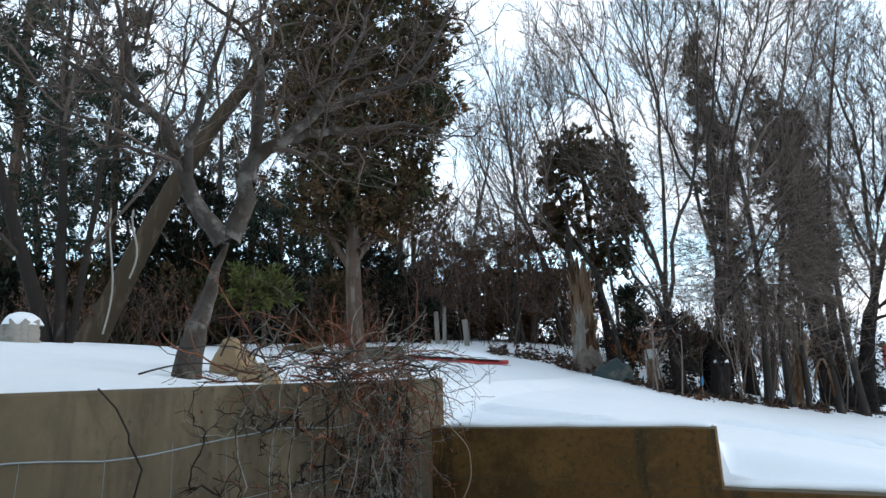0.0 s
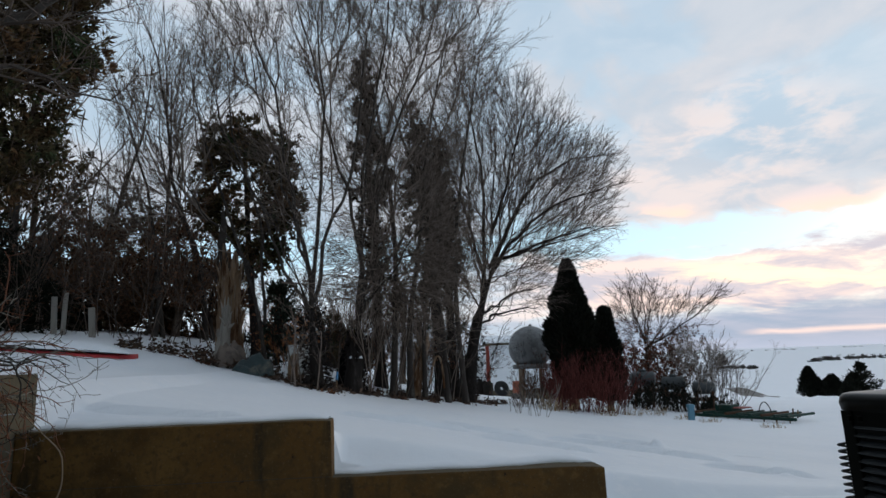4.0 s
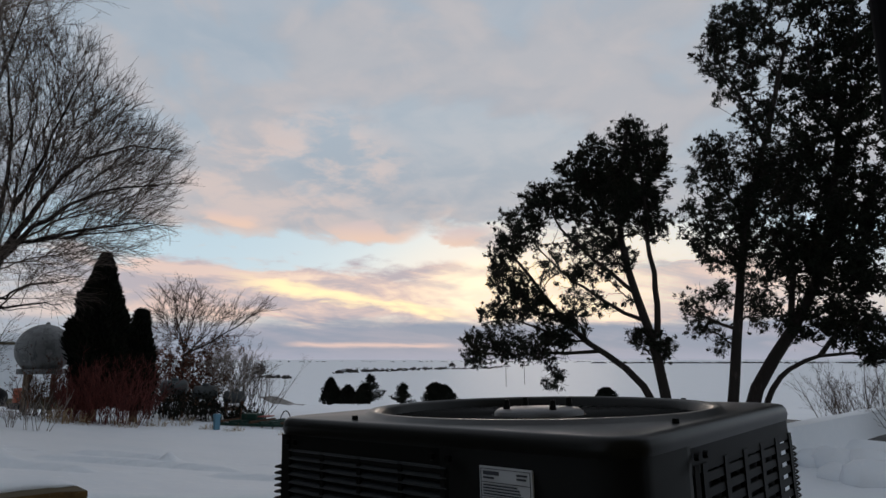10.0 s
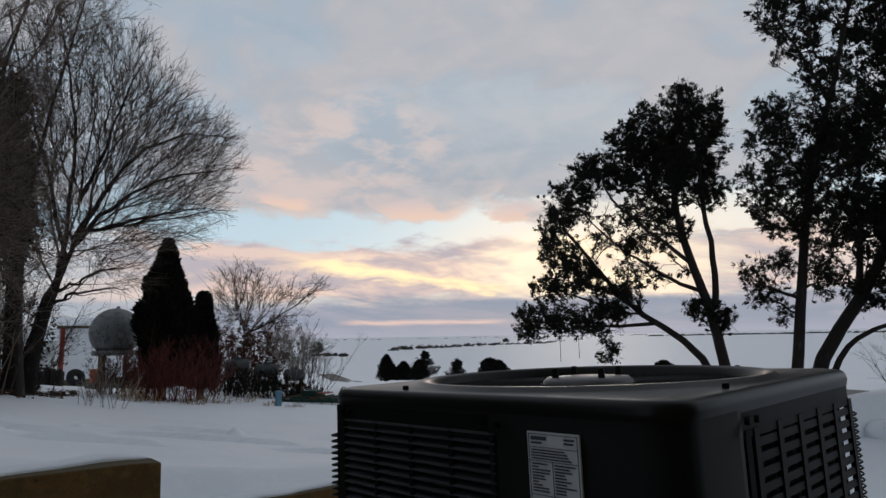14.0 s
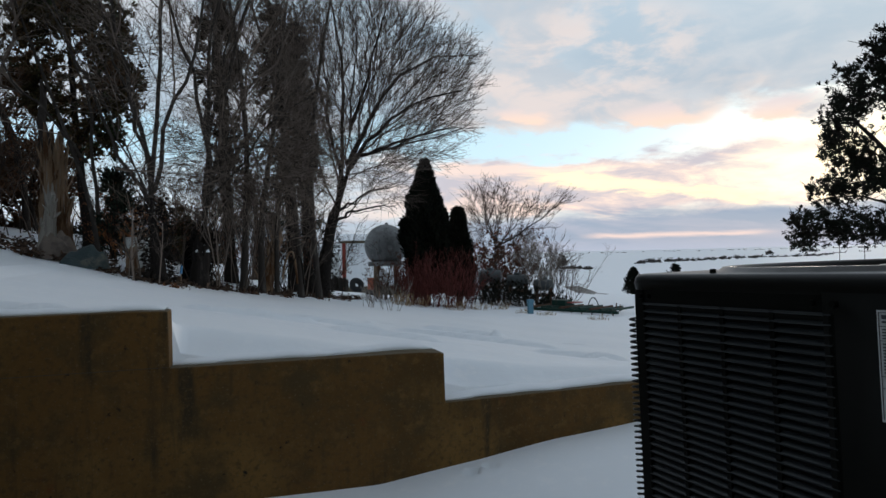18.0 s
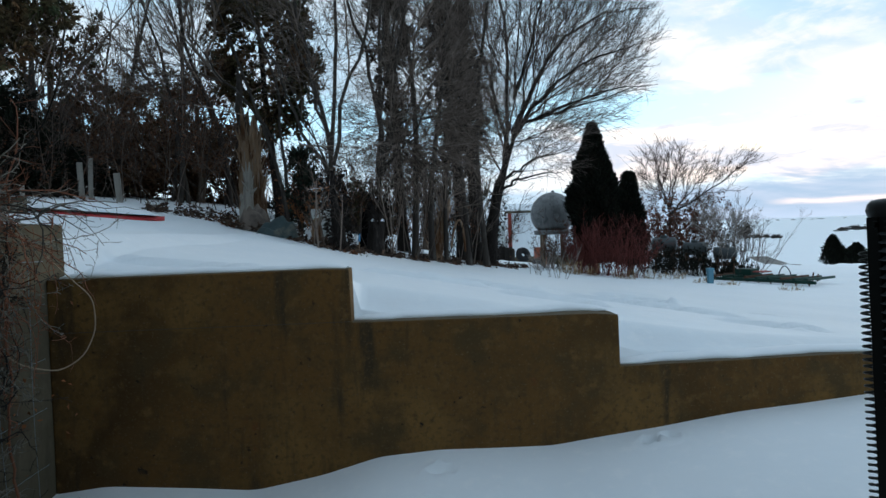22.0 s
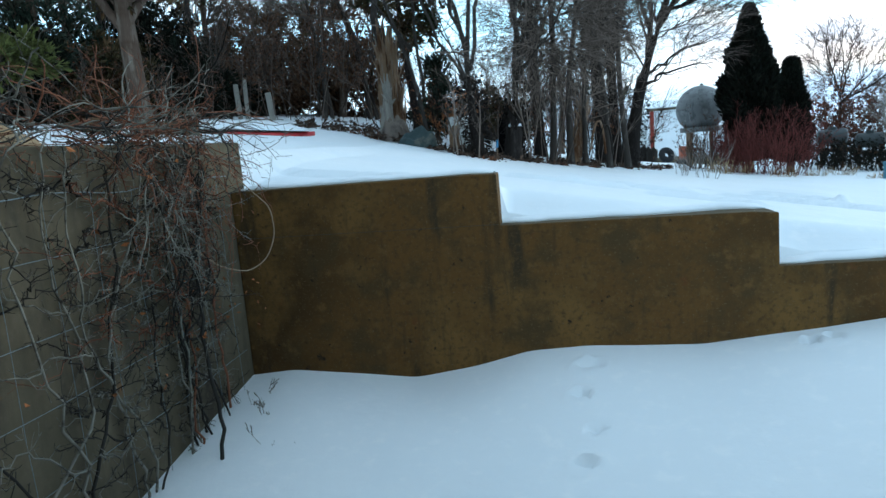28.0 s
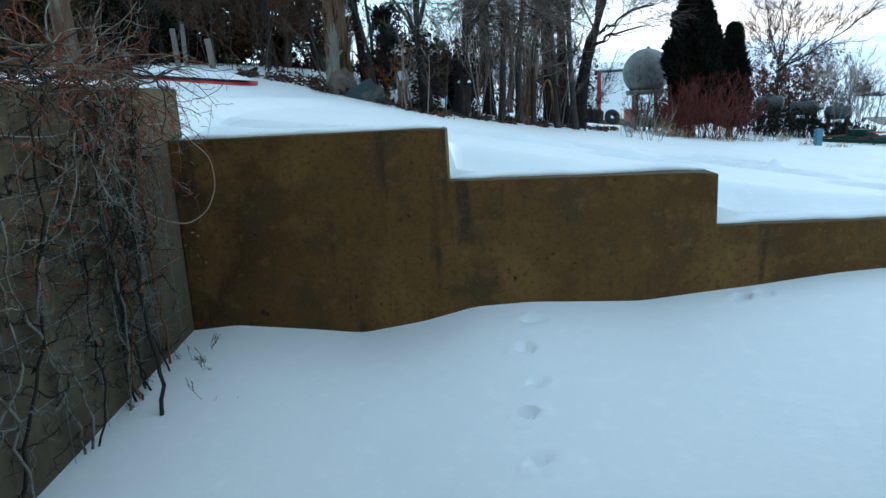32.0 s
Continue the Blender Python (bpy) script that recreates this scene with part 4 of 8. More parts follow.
def grown_tree(name, limbs, lobes, dist, seed, label, n=2400, bf=0.35, sink=0.9, twigs=3, twig_len=0.34, drift=0.9, depth=1.2, lead=0.5, rise=0.05, fine=0.0030, thick=0.0030, power=0.40, rounds=2, spread=(14, 48), bark=None, twig=None, group="", category="tree", trunk_name="limb", stub=0.0, knot=0.5, extra=0, rough=0.045, limb_bark=None):
    """A leafless tree: traced limbs, branches that fork out into its lobes, and a haze of twigs."""
    rs = np.random.RandomState(seed)
    first = spot(limbs[0][1][0], 0, dist)
    foot = np.array((first[0], first[1], float(upper(first[0], first[1]))))
    t = thing(name, foot, label, category, group)
    limbs = list(limbs)
    for _ in range(extra):
        r, *pts = limbs[rs.randint(1, len(limbs))]
        sway, climb = rs.normal(0, 2.2), rs.uniform(0.8, 1.08)
        limbs.append((r * rs.uniform(0.4, 0.7), *((b + sway * i / len(pts), pts[0][1] + (e - pts[0][1]) * climb) for i, (b, e) in enumerate(pts))))
    lines_, radii, runs = skeleton(limbs, dist, rs, foot, drift, taper=0.14, rough=rough)
    for i, (P, R) in enumerate(zip(lines_, radii)):
        child("trunk" if i == 0 or limbs[i][1][1] <= -1.0 else trunk_name, limb_mesh("limb", [(P[None], R[None])], (limb_bark if i and limb_bark else bark) or M_BARK, (9,)), t)
    SK = np.concatenate([P[3:] for i, P in enumerate(lines_) if i or len(lines_) == 1])
    SL = np.concatenate([r[3:] for i, r in enumerate(runs) if i or len(lines_) == 1])
    pts = in_lobes(rs, lobes, dist, n, foot, 0.0, depth, 1.14, 1.6)
    pts += rs.normal(0, 0.16, pts.shape)
    par, order = grow(SK, SL, pts, bf, sink)
    seg, carry = boughs(SK, pts, par, order, rounds)
    keep = np.linalg.norm(seg[:, 1] - seg[:, 0], axis=1) < 2.2
    R = np.clip(thick * carry[:, None] ** power * np.array([[1.0, 0.82]]), fine, 0.03)
    way = unit(seg[:, 1] - seg[:, 0])
    k = np.repeat(np.nonzero(keep)[0], twigs)
    m = len(k)
    u = rs.rand(m, 1)
    heart = pts.mean(0) + np.array([0, 0, -1.5])
    out = unit(seg[k, 1] - heart)
    W = unit(way[k] * 0.8 + out * lead + rs.normal(0, math.tan(radians(sum(spread) / 2)) * 0.7, (m, 3)))
    TP = lines(rs, seg[k, 0] * (1 - u) + seg[k, 1] * u, W, twig_len * rs.uniform(0.4, 1.3, m), 3, 0.12, rise)
    TR = np.full((m, 1), fine) * np.array([[1.0, 0.92, 0.6]])
    groups = [(seg[keep], R[keep]), (TP, TR)]
    if knot:
        j = rs.rand(m) < knot
        TQ, RQ, _ = offshoots(rs, TP[j], TR[j], np.full(int(j.sum()), twig_len), 2, 0.2, 0.95, (18, 50), 0.5, 2, 0.08, rise, 0.9, 0.7)
        groups.append((TQ, np.maximum(RQ, fine * 0.75)))
    child("crown", limb_mesh("crown", groups, twig or M_TWIG, (4, 3, 3)), t, "haze of fine bare branches and twigs")
    if stub:
        m = 900
        P = lines_[0]
        j = rs.randint(0, len(P) - 1, m)
        u = rs.rand(m, 1)
        az = rs.rand(m) * 6.28
        o = np.stack([np.cos(az), np.sin(az), 0 * az], -1)
        C = P[j] * (1 - u) + P[j + 1] * u + o * (limbs[0][0] * rs.uniform(0.7, 1.35, (m, 1)))
        keep = C[:, 2] < stub * (0.8 + 0.3 * np.sin(az * 2 + seed)) + 0.15
        V, T = sprigs(rs, C[keep], unit(o[keep] * 0.6 + rs.normal(0, 0.5, (keep.sum(), 3)) + (0, 0, -0.2)), rs.uniform(0.05, 0.13, keep.sum()), rs.uniform(0.012, 0.03, keep.sum()))
        child("ragged_bark", blade_mesh("ragged_bark", V, T, M_BARK_DARK), t, "ragged dark dead growth round the foot")["kind"] = "stuff"
    return t


def clumped(name, limbs, lobes, dist, seed, label, clumps=260, per=90, blob=0.24, size=0.13, width=0.024, leaf=None, bark=None, depth=1.0, group="", twiggy=2, shell=0.55, category="tree", flat=0.75, open_crown=0.2, turn=0.0, knot=1, knot_size=0.16, drift=0.25, bf=0.25, sparse=(), few=0):
    """An evergreen: limbs given as (radius, (bearing, up), ...), its crown as lobes filled with knots of sprays on forking branches."""
    rs = np.random.RandomState(seed)
    limbs = [(r, *((b + turn, e) for b, e in pts)) for r, *pts in limbs]
    lobes = [(b + turn, e, w, h) for b, e, w, h in lobes]
    first = spot(limbs[0][1][0], 0, dist)
    foot = np.array((first[0], first[1], float(upper(first[0], first[1]))))
    t = thing(name, foot, label, category, group)
    sk, skr, runs = skeleton(limbs, dist, rs, foot, drift, 12)
    for n, (P, R) in enumerate(zip(sk, skr)):
        child("trunk" if n == 0 else "limb", limb_mesh("limb", [(P[None], R[None])], bark or M_BARK_JUN, (9,)), t)
    SK, SL = np.concatenate([P[2:] for P in sk]), np.concatenate([r[2:] for r in runs])
    C = in_lobes(rs, lobes, dist, max(8, clumps // knot), foot, shell, depth, 1.08)
    if few:
        C = np.concatenate([C, in_lobes(rs, sparse, dist, few, foot, 0.0, depth)])
    par, order = grow(SK, SL, C, bf, 1.2)
    seg, carry = boughs(SK, C, par, order, 1, 0.4)
    C = seg[:, 1]
    u = np.linspace(0, 1, 4)[None, :, None]
    B = seg[:, :1] * (1 - u) + seg[:, 1:] * u
    B[:, 1:-1] += rs.normal(0, 0.025, (len(C), 2, 3))
    BR = np.clip(0.006 * carry[:, None] ** 0.42, 0.006, 0.04) * np.array([[1, 0.95, 0.9, 0.8]])
    P2, R2, L2 = offshoots(rs, B, BR, np.full(len(C), 0.7), twiggy * (2 if knot > 1 else 1), 0.4, 1.0, (25, 70), 0.5, 3, 0.12, 0.03)
    bw = child("branchwork", limb_mesh("branchwork", [(B, BR), (P2, np.clip(R2, 0.004, 0.012))], bark or M_BARK_JUN, (4, 3)), t, "dark inner branches")
    bw["kind"] = "stuff"
    if knot > 1:
        q = np.repeat(np.arange(len(C)), knot)
        tips = C[q] + rs.normal(0, 1, (len(q), 3)) * knot_size * rs.uniform(0.6, 1.3, len(C))[q][:, None] * np.array([1, 1, 0.8])
    else:
        tips = np.concatenate([C, P2[:, -1]])
    if open_crown:
        o = rs.rand(3) * 50
        thin = np.array([noise.noise(Vector(p * 2.2 + o)) + 0.6 * noise.noise(Vector(p * 4.7 + o)) for p in tips])
        tips = tips[thin > np.quantile(thin, open_crown)]
    k = np.repeat(np.arange(len(tips)), per)
    n = len(k)
    heart = C.mean(0)
    aim = unit(unit(tips - heart) * 0.5 + rs.normal(0, 0.35, tips.shape) + np.array([0, 0, 0.45]))
    big = rs.uniform(0.55, 1.35, len(tips))[k][:, None]
    W = unit(aim[k] + rs.normal(0, 0.5, (n, 3)))
    V, T = sprigs(rs, tips[k] + W * blob * big * rs.rand(n, 1) * np.array([1, 1, flat + 0.2]), W, size * rs.uniform(0.6, 1.4, n), width * rs.uniform(0.7, 1.3, n))
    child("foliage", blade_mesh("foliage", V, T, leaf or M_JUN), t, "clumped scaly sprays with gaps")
    return t


def foliage_on(rs, P, n, size, width, out=0.7, droop=0.0, lo=0.3):
    """Leaf sprays clustered along the outer ends of the lines P."""
    m, k = P.shape[:2]
    i = rs.randint(0, m, n)
    u = lo + (1 - lo) * rs.rand(n)
    f = u * (k - 1)
    j = np.minimum(f.astype(int), k - 2)
    w = (f - j)[:, None]
    C = P[i, j] * (1 - w) + P[i, j + 1] * w + rs.normal(0, 1, (n, 3)) * size * 0.35
    T = unit(P[i, j + 1] - P[i, j])
    W = unit(T * out + rs.normal(0, 0.6, (n, 3)) + np.array([0, 0, -droop]))
    return sprigs(rs, C, W, size * rs.uniform(0.6, 1.3, n), width * rs.uniform(0.7, 1.3, n))


def column(name, at, z0, z1, r, seed, label, n=22000, leaf=None, size=0.16, point=0.55, lobes=5, category="tree", trunk=0.12, low=0.6, width=0.030, waist=0.22):
    """A dense narrow evergreen: sprays over an uneven spindle with a dark core."""
    rs = np.random.RandomState(seed)
    t = thing(name, at, label, category)
    h = z1 - z0
    u = rs.rand(n) ** 0.8
    az = rs.rand(n) * 2 * np.pi
    env = np.minimum(1.0, low + (1 - low) * u / waist) * np.clip(1 - u, 0, 1) ** point
    ph = rs.rand(lobes) * 6.28
    lump = 1 + sum(0.13 * np.sin((i + 2) * az + ph[i] + 9 * u * (i % 3 + 1)) for i in range(lobes))
    lump += 0.05 * np.sin(u * 61 + az * 7) + rs.normal(0, 0.05, n)
    rad = r * env * lump
    shell = rad * (1 - 0.35 * rs.rand(n) ** 2)
    C = np.stack([shell * np.cos(az), shell * np.sin(az), z0 + u * h + 0.0 * az], -1)
    W = unit(np.stack([np.cos(az) * 0.55, np.sin(az) * 0.55, 0.75 + 0 * az], -1) + rs.normal(0, 0.28, (n, 3)))
    V, T = sprigs(rs, C, W, size * rs.uniform(0.6, 1.4, n), width * rs.uniform(0.7, 1.3, n))
    child("foliage", blade_mesh("foliage", V, T, leaf or M_CYP), t)
    P = np.linspace((0, 0, -0.15), (0, 0, z0 + h * 0.93), 8)[None]
    child("trunk", limb_mesh("trunk", [(P, np.linspace(trunk, trunk * 0.3, 8)[None])], M_BARK_JUN, (8,)), t)
    core = np.linspace(0, 0.80, 14)
    rings = []
    for c in core:
        e = min(1.0, low + (1 - low) * c / waist) * (1 - c) ** point * r * 0.5
        rings.append([(e * math.cos(a), e * math.sin(a), z0 + c * h) for a in np.arange(10) * 0.6283])
    loft(rings, leaf or M_CYP, "inner_crown", t, True)
    return t


def shrub(name, at, w, h, stems, seed, label, mat, leaf=None, leaves=0, r=0.008, lean=30, k=6, per=(4, 4), category="shrub", twig=None, base=0.3, bend=0.07, leaf_size=0.05):
    """Many thin stems from the ground, forking, with or without dead leaves."""
    rs = np.random.RandomState(seed)
    t = thing(name, at, label, category)
    S = np.stack([rs.uniform(-w / 2, w / 2, stems) * 0.75, rs.uniform(-w / 4, w / 4, stems), np.full(stems, -0.1)], -1)
    az = rs.rand(stems) * 6.28
    a = np.radians(rs.uniform(0, lean, stems))
    W = np.stack([np.sin(a) * np.cos(az) + S[:, 0] / w * 0.5, np.sin(a) * np.sin(az), np.cos(a)], -1)
    L = h * rs.uniform(0.55, 1.1, stems)
    P0 = lines(rs, S, unit(W), L, k, bend, 0.02)
    R0 = (r * rs.uniform(0.6, 1.4, stems))[:, None] * np.linspace(1, 0.4, k)[None]
    P1, R1, L1 = offshoots(rs, P0, R0, L, per[0], base, 1.0, (15, 45), 0.45, 4, bend, 0.03)
    P2, R2, L2 = offshoots(rs, P1, R1, L1, per[1], 0.2, 1.0, (15, 50), 0.5, 3, bend * 1.3, 0.03)
    child("stemwork", limb_mesh("stemwork", [(P0, R0), (P1, np.maximum(R1, 0.0025)), (P2, np.maximum(R2, 0.0025))], mat, (5, 4, 3)), t)
    if leaves:
        V, T = foliage_on(rs, P2, leaves, leaf_size, leaf_size * 0.36, 0.2, 0.5, 0.1)
        child("leafage", blade_mesh("leafage", V, T, leaf or M_LEAF), t, "dry brown leaves still hanging")["kind"] = "stuff"
    return t


# apple tree by the wall
APPLE_TRUNK = ((0.125, (-48.8, 1.1), (-48.3, 4.8), (-47.1, 8.0), (-45.9, 12.3)),
               (0.075, (-46.2, 12.3), (-47.3, 14.3), (-49.0, 15.8), (-49.8, 18.0), (-51.1, 21.7), (-53.6, 23.1), (-56.8, 24.4), (-59.3, 25.2)),
               (0.038, (-49.2, 16.3), (-49.4, 19.9), (-48.7, 23.4), (-46.8, 29.1), (-45.5, 33.5)),
               (0.034, (-53.6, 23.1), (-54.7, 26.5), (-55.8, 30.0), (-56.4, 33.4)))
APPLE_LIMBS = ((0.080, (-45.7, 12.5), (-44.6, 15.2), (-43.8, 18.5), (-41.6, 21.0), (-38.9, 23.3), (-35.0, 25.2), (-31.3, 26.0)),
               (0.055, (-44.2, 17.3), (-43.8, 20.9), (-43.7, 25.5), (-43.6, 28.2), (-45.4, 29.8), (-48.9, 31.4), (-51.3, 32.6)),
               (0.034, (-31.3, 26.0), (-28.8, 27.6), (-26.8, 30.4), (-25.0, 33.0)),
               (0.035, (-38.9, 23.3), (-36.1, 27.5), (-33.9, 30.3), (-32.8, 34.3)),
               (0.040, (-41.6, 21.0), (-37.6, 22.1), (-34.0, 22.4), (-29.7, 23.3), (-25.5, 21.8)))
grown_tree("apple_tree", APPLE_TRUNK + APPLE_LIMBS, ((-57.5, 27.2, 5.6, 4.4), (-49.7, 29.5, 5.6, 4.6), (-41.3, 27.6, 5.6, 5.4), (-33.4, 28.0, 5.9, 4.6), (-25.7, 30.3, 4.5, 3.6), (-25.4, 23.5, 4.0, 2.2), (-35.5, 20.9, 4.7, 2.9), (-52.8, 20.4, 3.4, 2.7), (-58.6, 21.6, 3.1, 3.2), (-61.1, 27.9, 3.3, 3.0), (-38.3, 35.2, 6.5, 2.9), (-50.1, 34.8, 7.1, 2.8)),
           5.0, 12, "old bare apple tree with pale grey scarred bark", n=1150, bf=0.22, sink=0.3, twigs=2, twig_len=0.16, drift=0.35, depth=1.5, lead=0.2, rise=0.03, fine=0.0026, thick=0.0034, power=0.40, rounds=1, spread=(20, 70), bark=M_BARK_APPLE, knot=0.3, rough=0.012)

# big juniper behind the wall
clumped("juniper_tree", [(0.135, (-34.0, 2.2), (-34.1, 6.0), (-34.5, 10.5), (-34.3, 15.0), (-33.5, 23.8), (-32.8, 35.6)), (0.06, (-34.4, 10.0), (-37.1, 13.9), (-38.1, 21.2), (-37.7, 30.1)), (0.06, (-34.4, 10.5), (-30.9, 15.0), (-28.4, 21.4), (-27.6, 30.4))],
        [(-37.7, 30.1, 3.9, 3.8), (-32.8, 31.2, 4.7, 4.2), (-27.9, 30.4, 2.7, 3.8), (-26.5, 25.2, 1.8, 2.6), (-33.5, 24.7, 5.0, 4.0), (-37.7, 23.6, 3.6, 3.6), (-29.2, 22.9, 3.5, 4.1), (-35.6, 17.9, 4.1, 3.2), (-30.9, 17.0, 3.4, 3.2), (-38.8, 15.1, 1.7, 1.7), (-33.5, 13.7, 3.1, 1.6), (-36.1, 35.8, 4.9, 2.5), (-30.0, 36.1, 4.6, 2.5)], 9.5, 21,
        "tall bronzed juniper with stringy brown trunk behind the wall", clumps=4600, per=14, blob=0.10, size=0.095, width=0.018, leaf=M_JUN_BROWN, shell=0.2, twiggy=1, knot=5, knot_size=0.12, open_crown=0.1)

# box elders along the edge of the wood
WOOD = "bare trees along the wood"
grown_tree("box_elder", [(0.155, (-6.3, -2.0), (-6.7, 1.7), (-6.9, 5.3)), (0.042, (-6.9, 5.3), (-6.8, 8.1), (-7.7, 13.1), (-9.0, 19.9), (-10.1, 24.2), (-12.7, 28.1), (-14.9, 32.6)), (0.038, (-6.9, 6.2), (-6.3, 13.2), (-5.9, 20.3), (-6.3, 27.1), (-7.9, 34.6)),
                         (0.03, (-6.9, 4.4), (-8.4, 8.0), (-9.9, 12.0), (-14.4, 20.3), (-16.5, 26.4)), (0.03, (-6.8, 8.1), (-10.1, 15.2), (-11.4, 21.8), (-12.6, 29.0)), (0.035, (-6.7, 5.8), (-4.9, 12.4), (-3.0, 16.8), (-1.7, 25.5), (-0.7, 32.0))],
           ((-15.8, 27.0, 2.4, 3.7), (-13.6, 29.6, 3.9, 3.7), (-8.0, 33.4, 5.2, 4.1), (-10.0, 26.5, 4.1, 3.9), (-5.0, 28.2, 4.3, 4.8), (-8.0, 20.5, 4.1, 4.1), (-3.0, 34.3, 4.6, 3.8), (-10.2, 16.5, 2.2, 3.6), (-15.5, 22.3, 1.6, 2.5), (-5.4, 13.0, 3.0, 3.6), (-4.6, 7.0, 2.4, 2.4)),
           10.8, 31, "bare multi-stemmed box elder with dark furrowed trunk", n=1500, bf=0.5, twig_len=0.46, twig=M_TWIG_GREY, bark=M_BARK_DARK, limb_bark=M_LIMB, rough=0.06, group=WOOD, stub=1.4, extra=5)
grown_tree("box_elder", [(0.145, (-3.0, -2.3), (-3.0, 0.8), (-2.7, 4.5)), (0.042, (-2.7, 4.5), (-1.9, 8.2), (-2.8, 14.4), (-5.1, 20.4), (-6.1, 25.8), (-9.5, 33.5)), (0.042, (-2.6, 4.9), (-1.4, 11.1), (-0.1, 17.0), (1.8, 22.0), (4.3, 28.4), (7.3, 35.0)),
                         (0.04, (-2.7, 4.5), (-1.0, 8.3), (1.1, 12.7), (4.9, 15.4), (6.9, 16.4)), (0.04, (-2.9, 3.5), (-2.8, 11.0), (-1.8, 19.3), (0.1, 28.0), (0.6, 35.6)), (0.035, (-2.4, 6.3), (-0.1, 9.3), (2.7, 10.3), (5.7, 9.4))],
           ((0.0, 29.4, 5.7, 4.5), (4.2, 30.7, 4.8, 4.1), (7.5, 30.0, 3.9, 3.7), (1.5, 23.4, 5.6, 3.8), (-2.2, 19.2, 4.3, 3.8), (2.0, 14.7, 4.9, 3.4), (0.3, 9.8, 4.2, 3.3), (5.2, 9.4, 3.4, 3.0), (2.8, 35.9, 5.5, 3.4), (8.7, 26.8, 3.2, 2.4), (-0.8, 5.4, 2.8, 2.3), (-2.0, 9.0, 4.0, 3.0), (3.0, 5.5, 3.6, 2.4)),
           11.9, 32, "bare box elder with broken snow-capped lower limbs", n=2300, bf=0.42, sink=0.5, twig_len=0.52, rise=0.0, twig=M_TWIG_GREY, bark=M_BARK_DARK, limb_bark=M_LIMB, rough=0.06, group=WOOD, stub=1.2, extra=4)
grown_tree("box_elder", [(0.19, (6.7, -3.1), (7.2, 0.6), (8.1, 4.4), (9.6, 9.0)), (0.06, (8.3, 4.4), (8.4, 8.4), (9.1, 12.4), (9.4, 16.4), (7.9, 22.3), (6.5, 27.1)), (0.065, (9.2, 8.4), (12.1, 14.5), (15.3, 17.0), (19.0, 17.9), (21.0, 17.5)),
                         (0.06, (9.2, 7.9), (12.4, 11.7), (16.3, 14.2), (19.6, 14.7)), (0.05, (9.6, 9.0), (14.2, 10.4), (17.3, 11.4), (19.5, 11.5)), (0.04, (7.9, 4.0), (10.7, 6.2), (14.0, 6.7)), (0.05, (8.8, 6.9), (7.0, 13.8), (4.8, 20.2), (3.7, 25.0)),
                         (0.05, (9.4, 11.4), (12.1, 19.0), (13.9, 23.2)), (0.04, (8.1, 3.5), (10.3, 4.5), (13.5, 4.4)), (0.075, (6.2, -2.9), (6.6, 1.5), (8.2, 6.5), (11.2, 12.5))],
           ((7.7, 23.8, 3.2, 2.6), (11.5, 22.5, 3.0, 2.8), (14.5, 20.0, 3.0, 2.6), (17.5, 17.7, 3.0, 2.2), (19.2, 15.9, 2.2, 1.9), (16.6, 14.0, 3.8, 2.6), (13.2, 15.5, 4.2, 4.0), (9.5, 17.4, 4.2, 4.5), (17.9, 11.9, 2.0, 1.4), (14.8, 9.9, 3.7, 2.0), (11.2, 9.9, 3.3, 2.7), (12.7, 6.4, 2.2, 1.5), (5.9, 17.3, 2.6, 4.4), (7.6, 11.4, 2.5, 3.5)),
           16.5, 33, "broad leaning bare box elder with a fan of fine branches", n=3500, bf=0.5, sink=0.6, twig_len=0.46, lead=0.55, rise=0.06, fine=0.0036, bark=M_BARK_DARK, group=WOOD, stub=1.6, extra=6)
THICKET_STEMS = ((0.072, (0.1, -1.8), (0.5, 4.0), (0.7, 11.2), (-0.4, 20.8), (-2.6, 29.9)), (0.072, (1.7, -2.3), (1.6, 4.0), (3.1, 12.2), (3.7, 19.7), (5.9, 28.5)), (0.065, (5.0, -2.5), (4.7, 4.0), (3.6, 12.3), (1.7, 20.0), (-1.4, 27.8)),
                 (0.072, (6.6, -2.8), (5.9, 4.0), (6.1, 12.4), (7.8, 21.4), (9.2, 27.3)), (0.06, (2.9, -2.5), (3.0, 4.5), (4.4, 10.3), (7.0, 15.4)))
THICKET_LOBES = ((0.7, 18.5, 5.4, 3.9), (4.7, 21.2, 4.7, 3.9), (3.0, 13.2, 4.9, 3.9), (5.7, 8.4, 3.9, 2.9), (1.4, 7.3, 3.8, 2.9), (8.7, 25.3, 3.2, 2.9), (-2.2, 25.3, 3.9, 3.7), (4.5, 3.5, 3.3, 1.9))
for stem, lobe_set, d, s in ((0, (0, 4, 6), 13.0, 34), (1, (0, 1, 2), 13.4, 35), (2, (0, 2, 6), 14.2, 37), (3, (1, 3, 5), 14.8, 38), (4, (2, 3, 4, 7), 13.6, 39)):
    grown_tree("box_elder", [THICKET_STEMS[stem]], [THICKET_LOBES[i] for i in lobe_set], d, s, "slender bare box elder stem in a clump", n=470, bark=M_LIMB, bf=0.40, sink=0.4, twigs=2, twig_len=0.40, rise=0.0, lead=0.35, spread=(20, 66), group=WOOD, fine=0.0034, knot=0.5, twig=M_TWIG_GREY, rough=0.13)
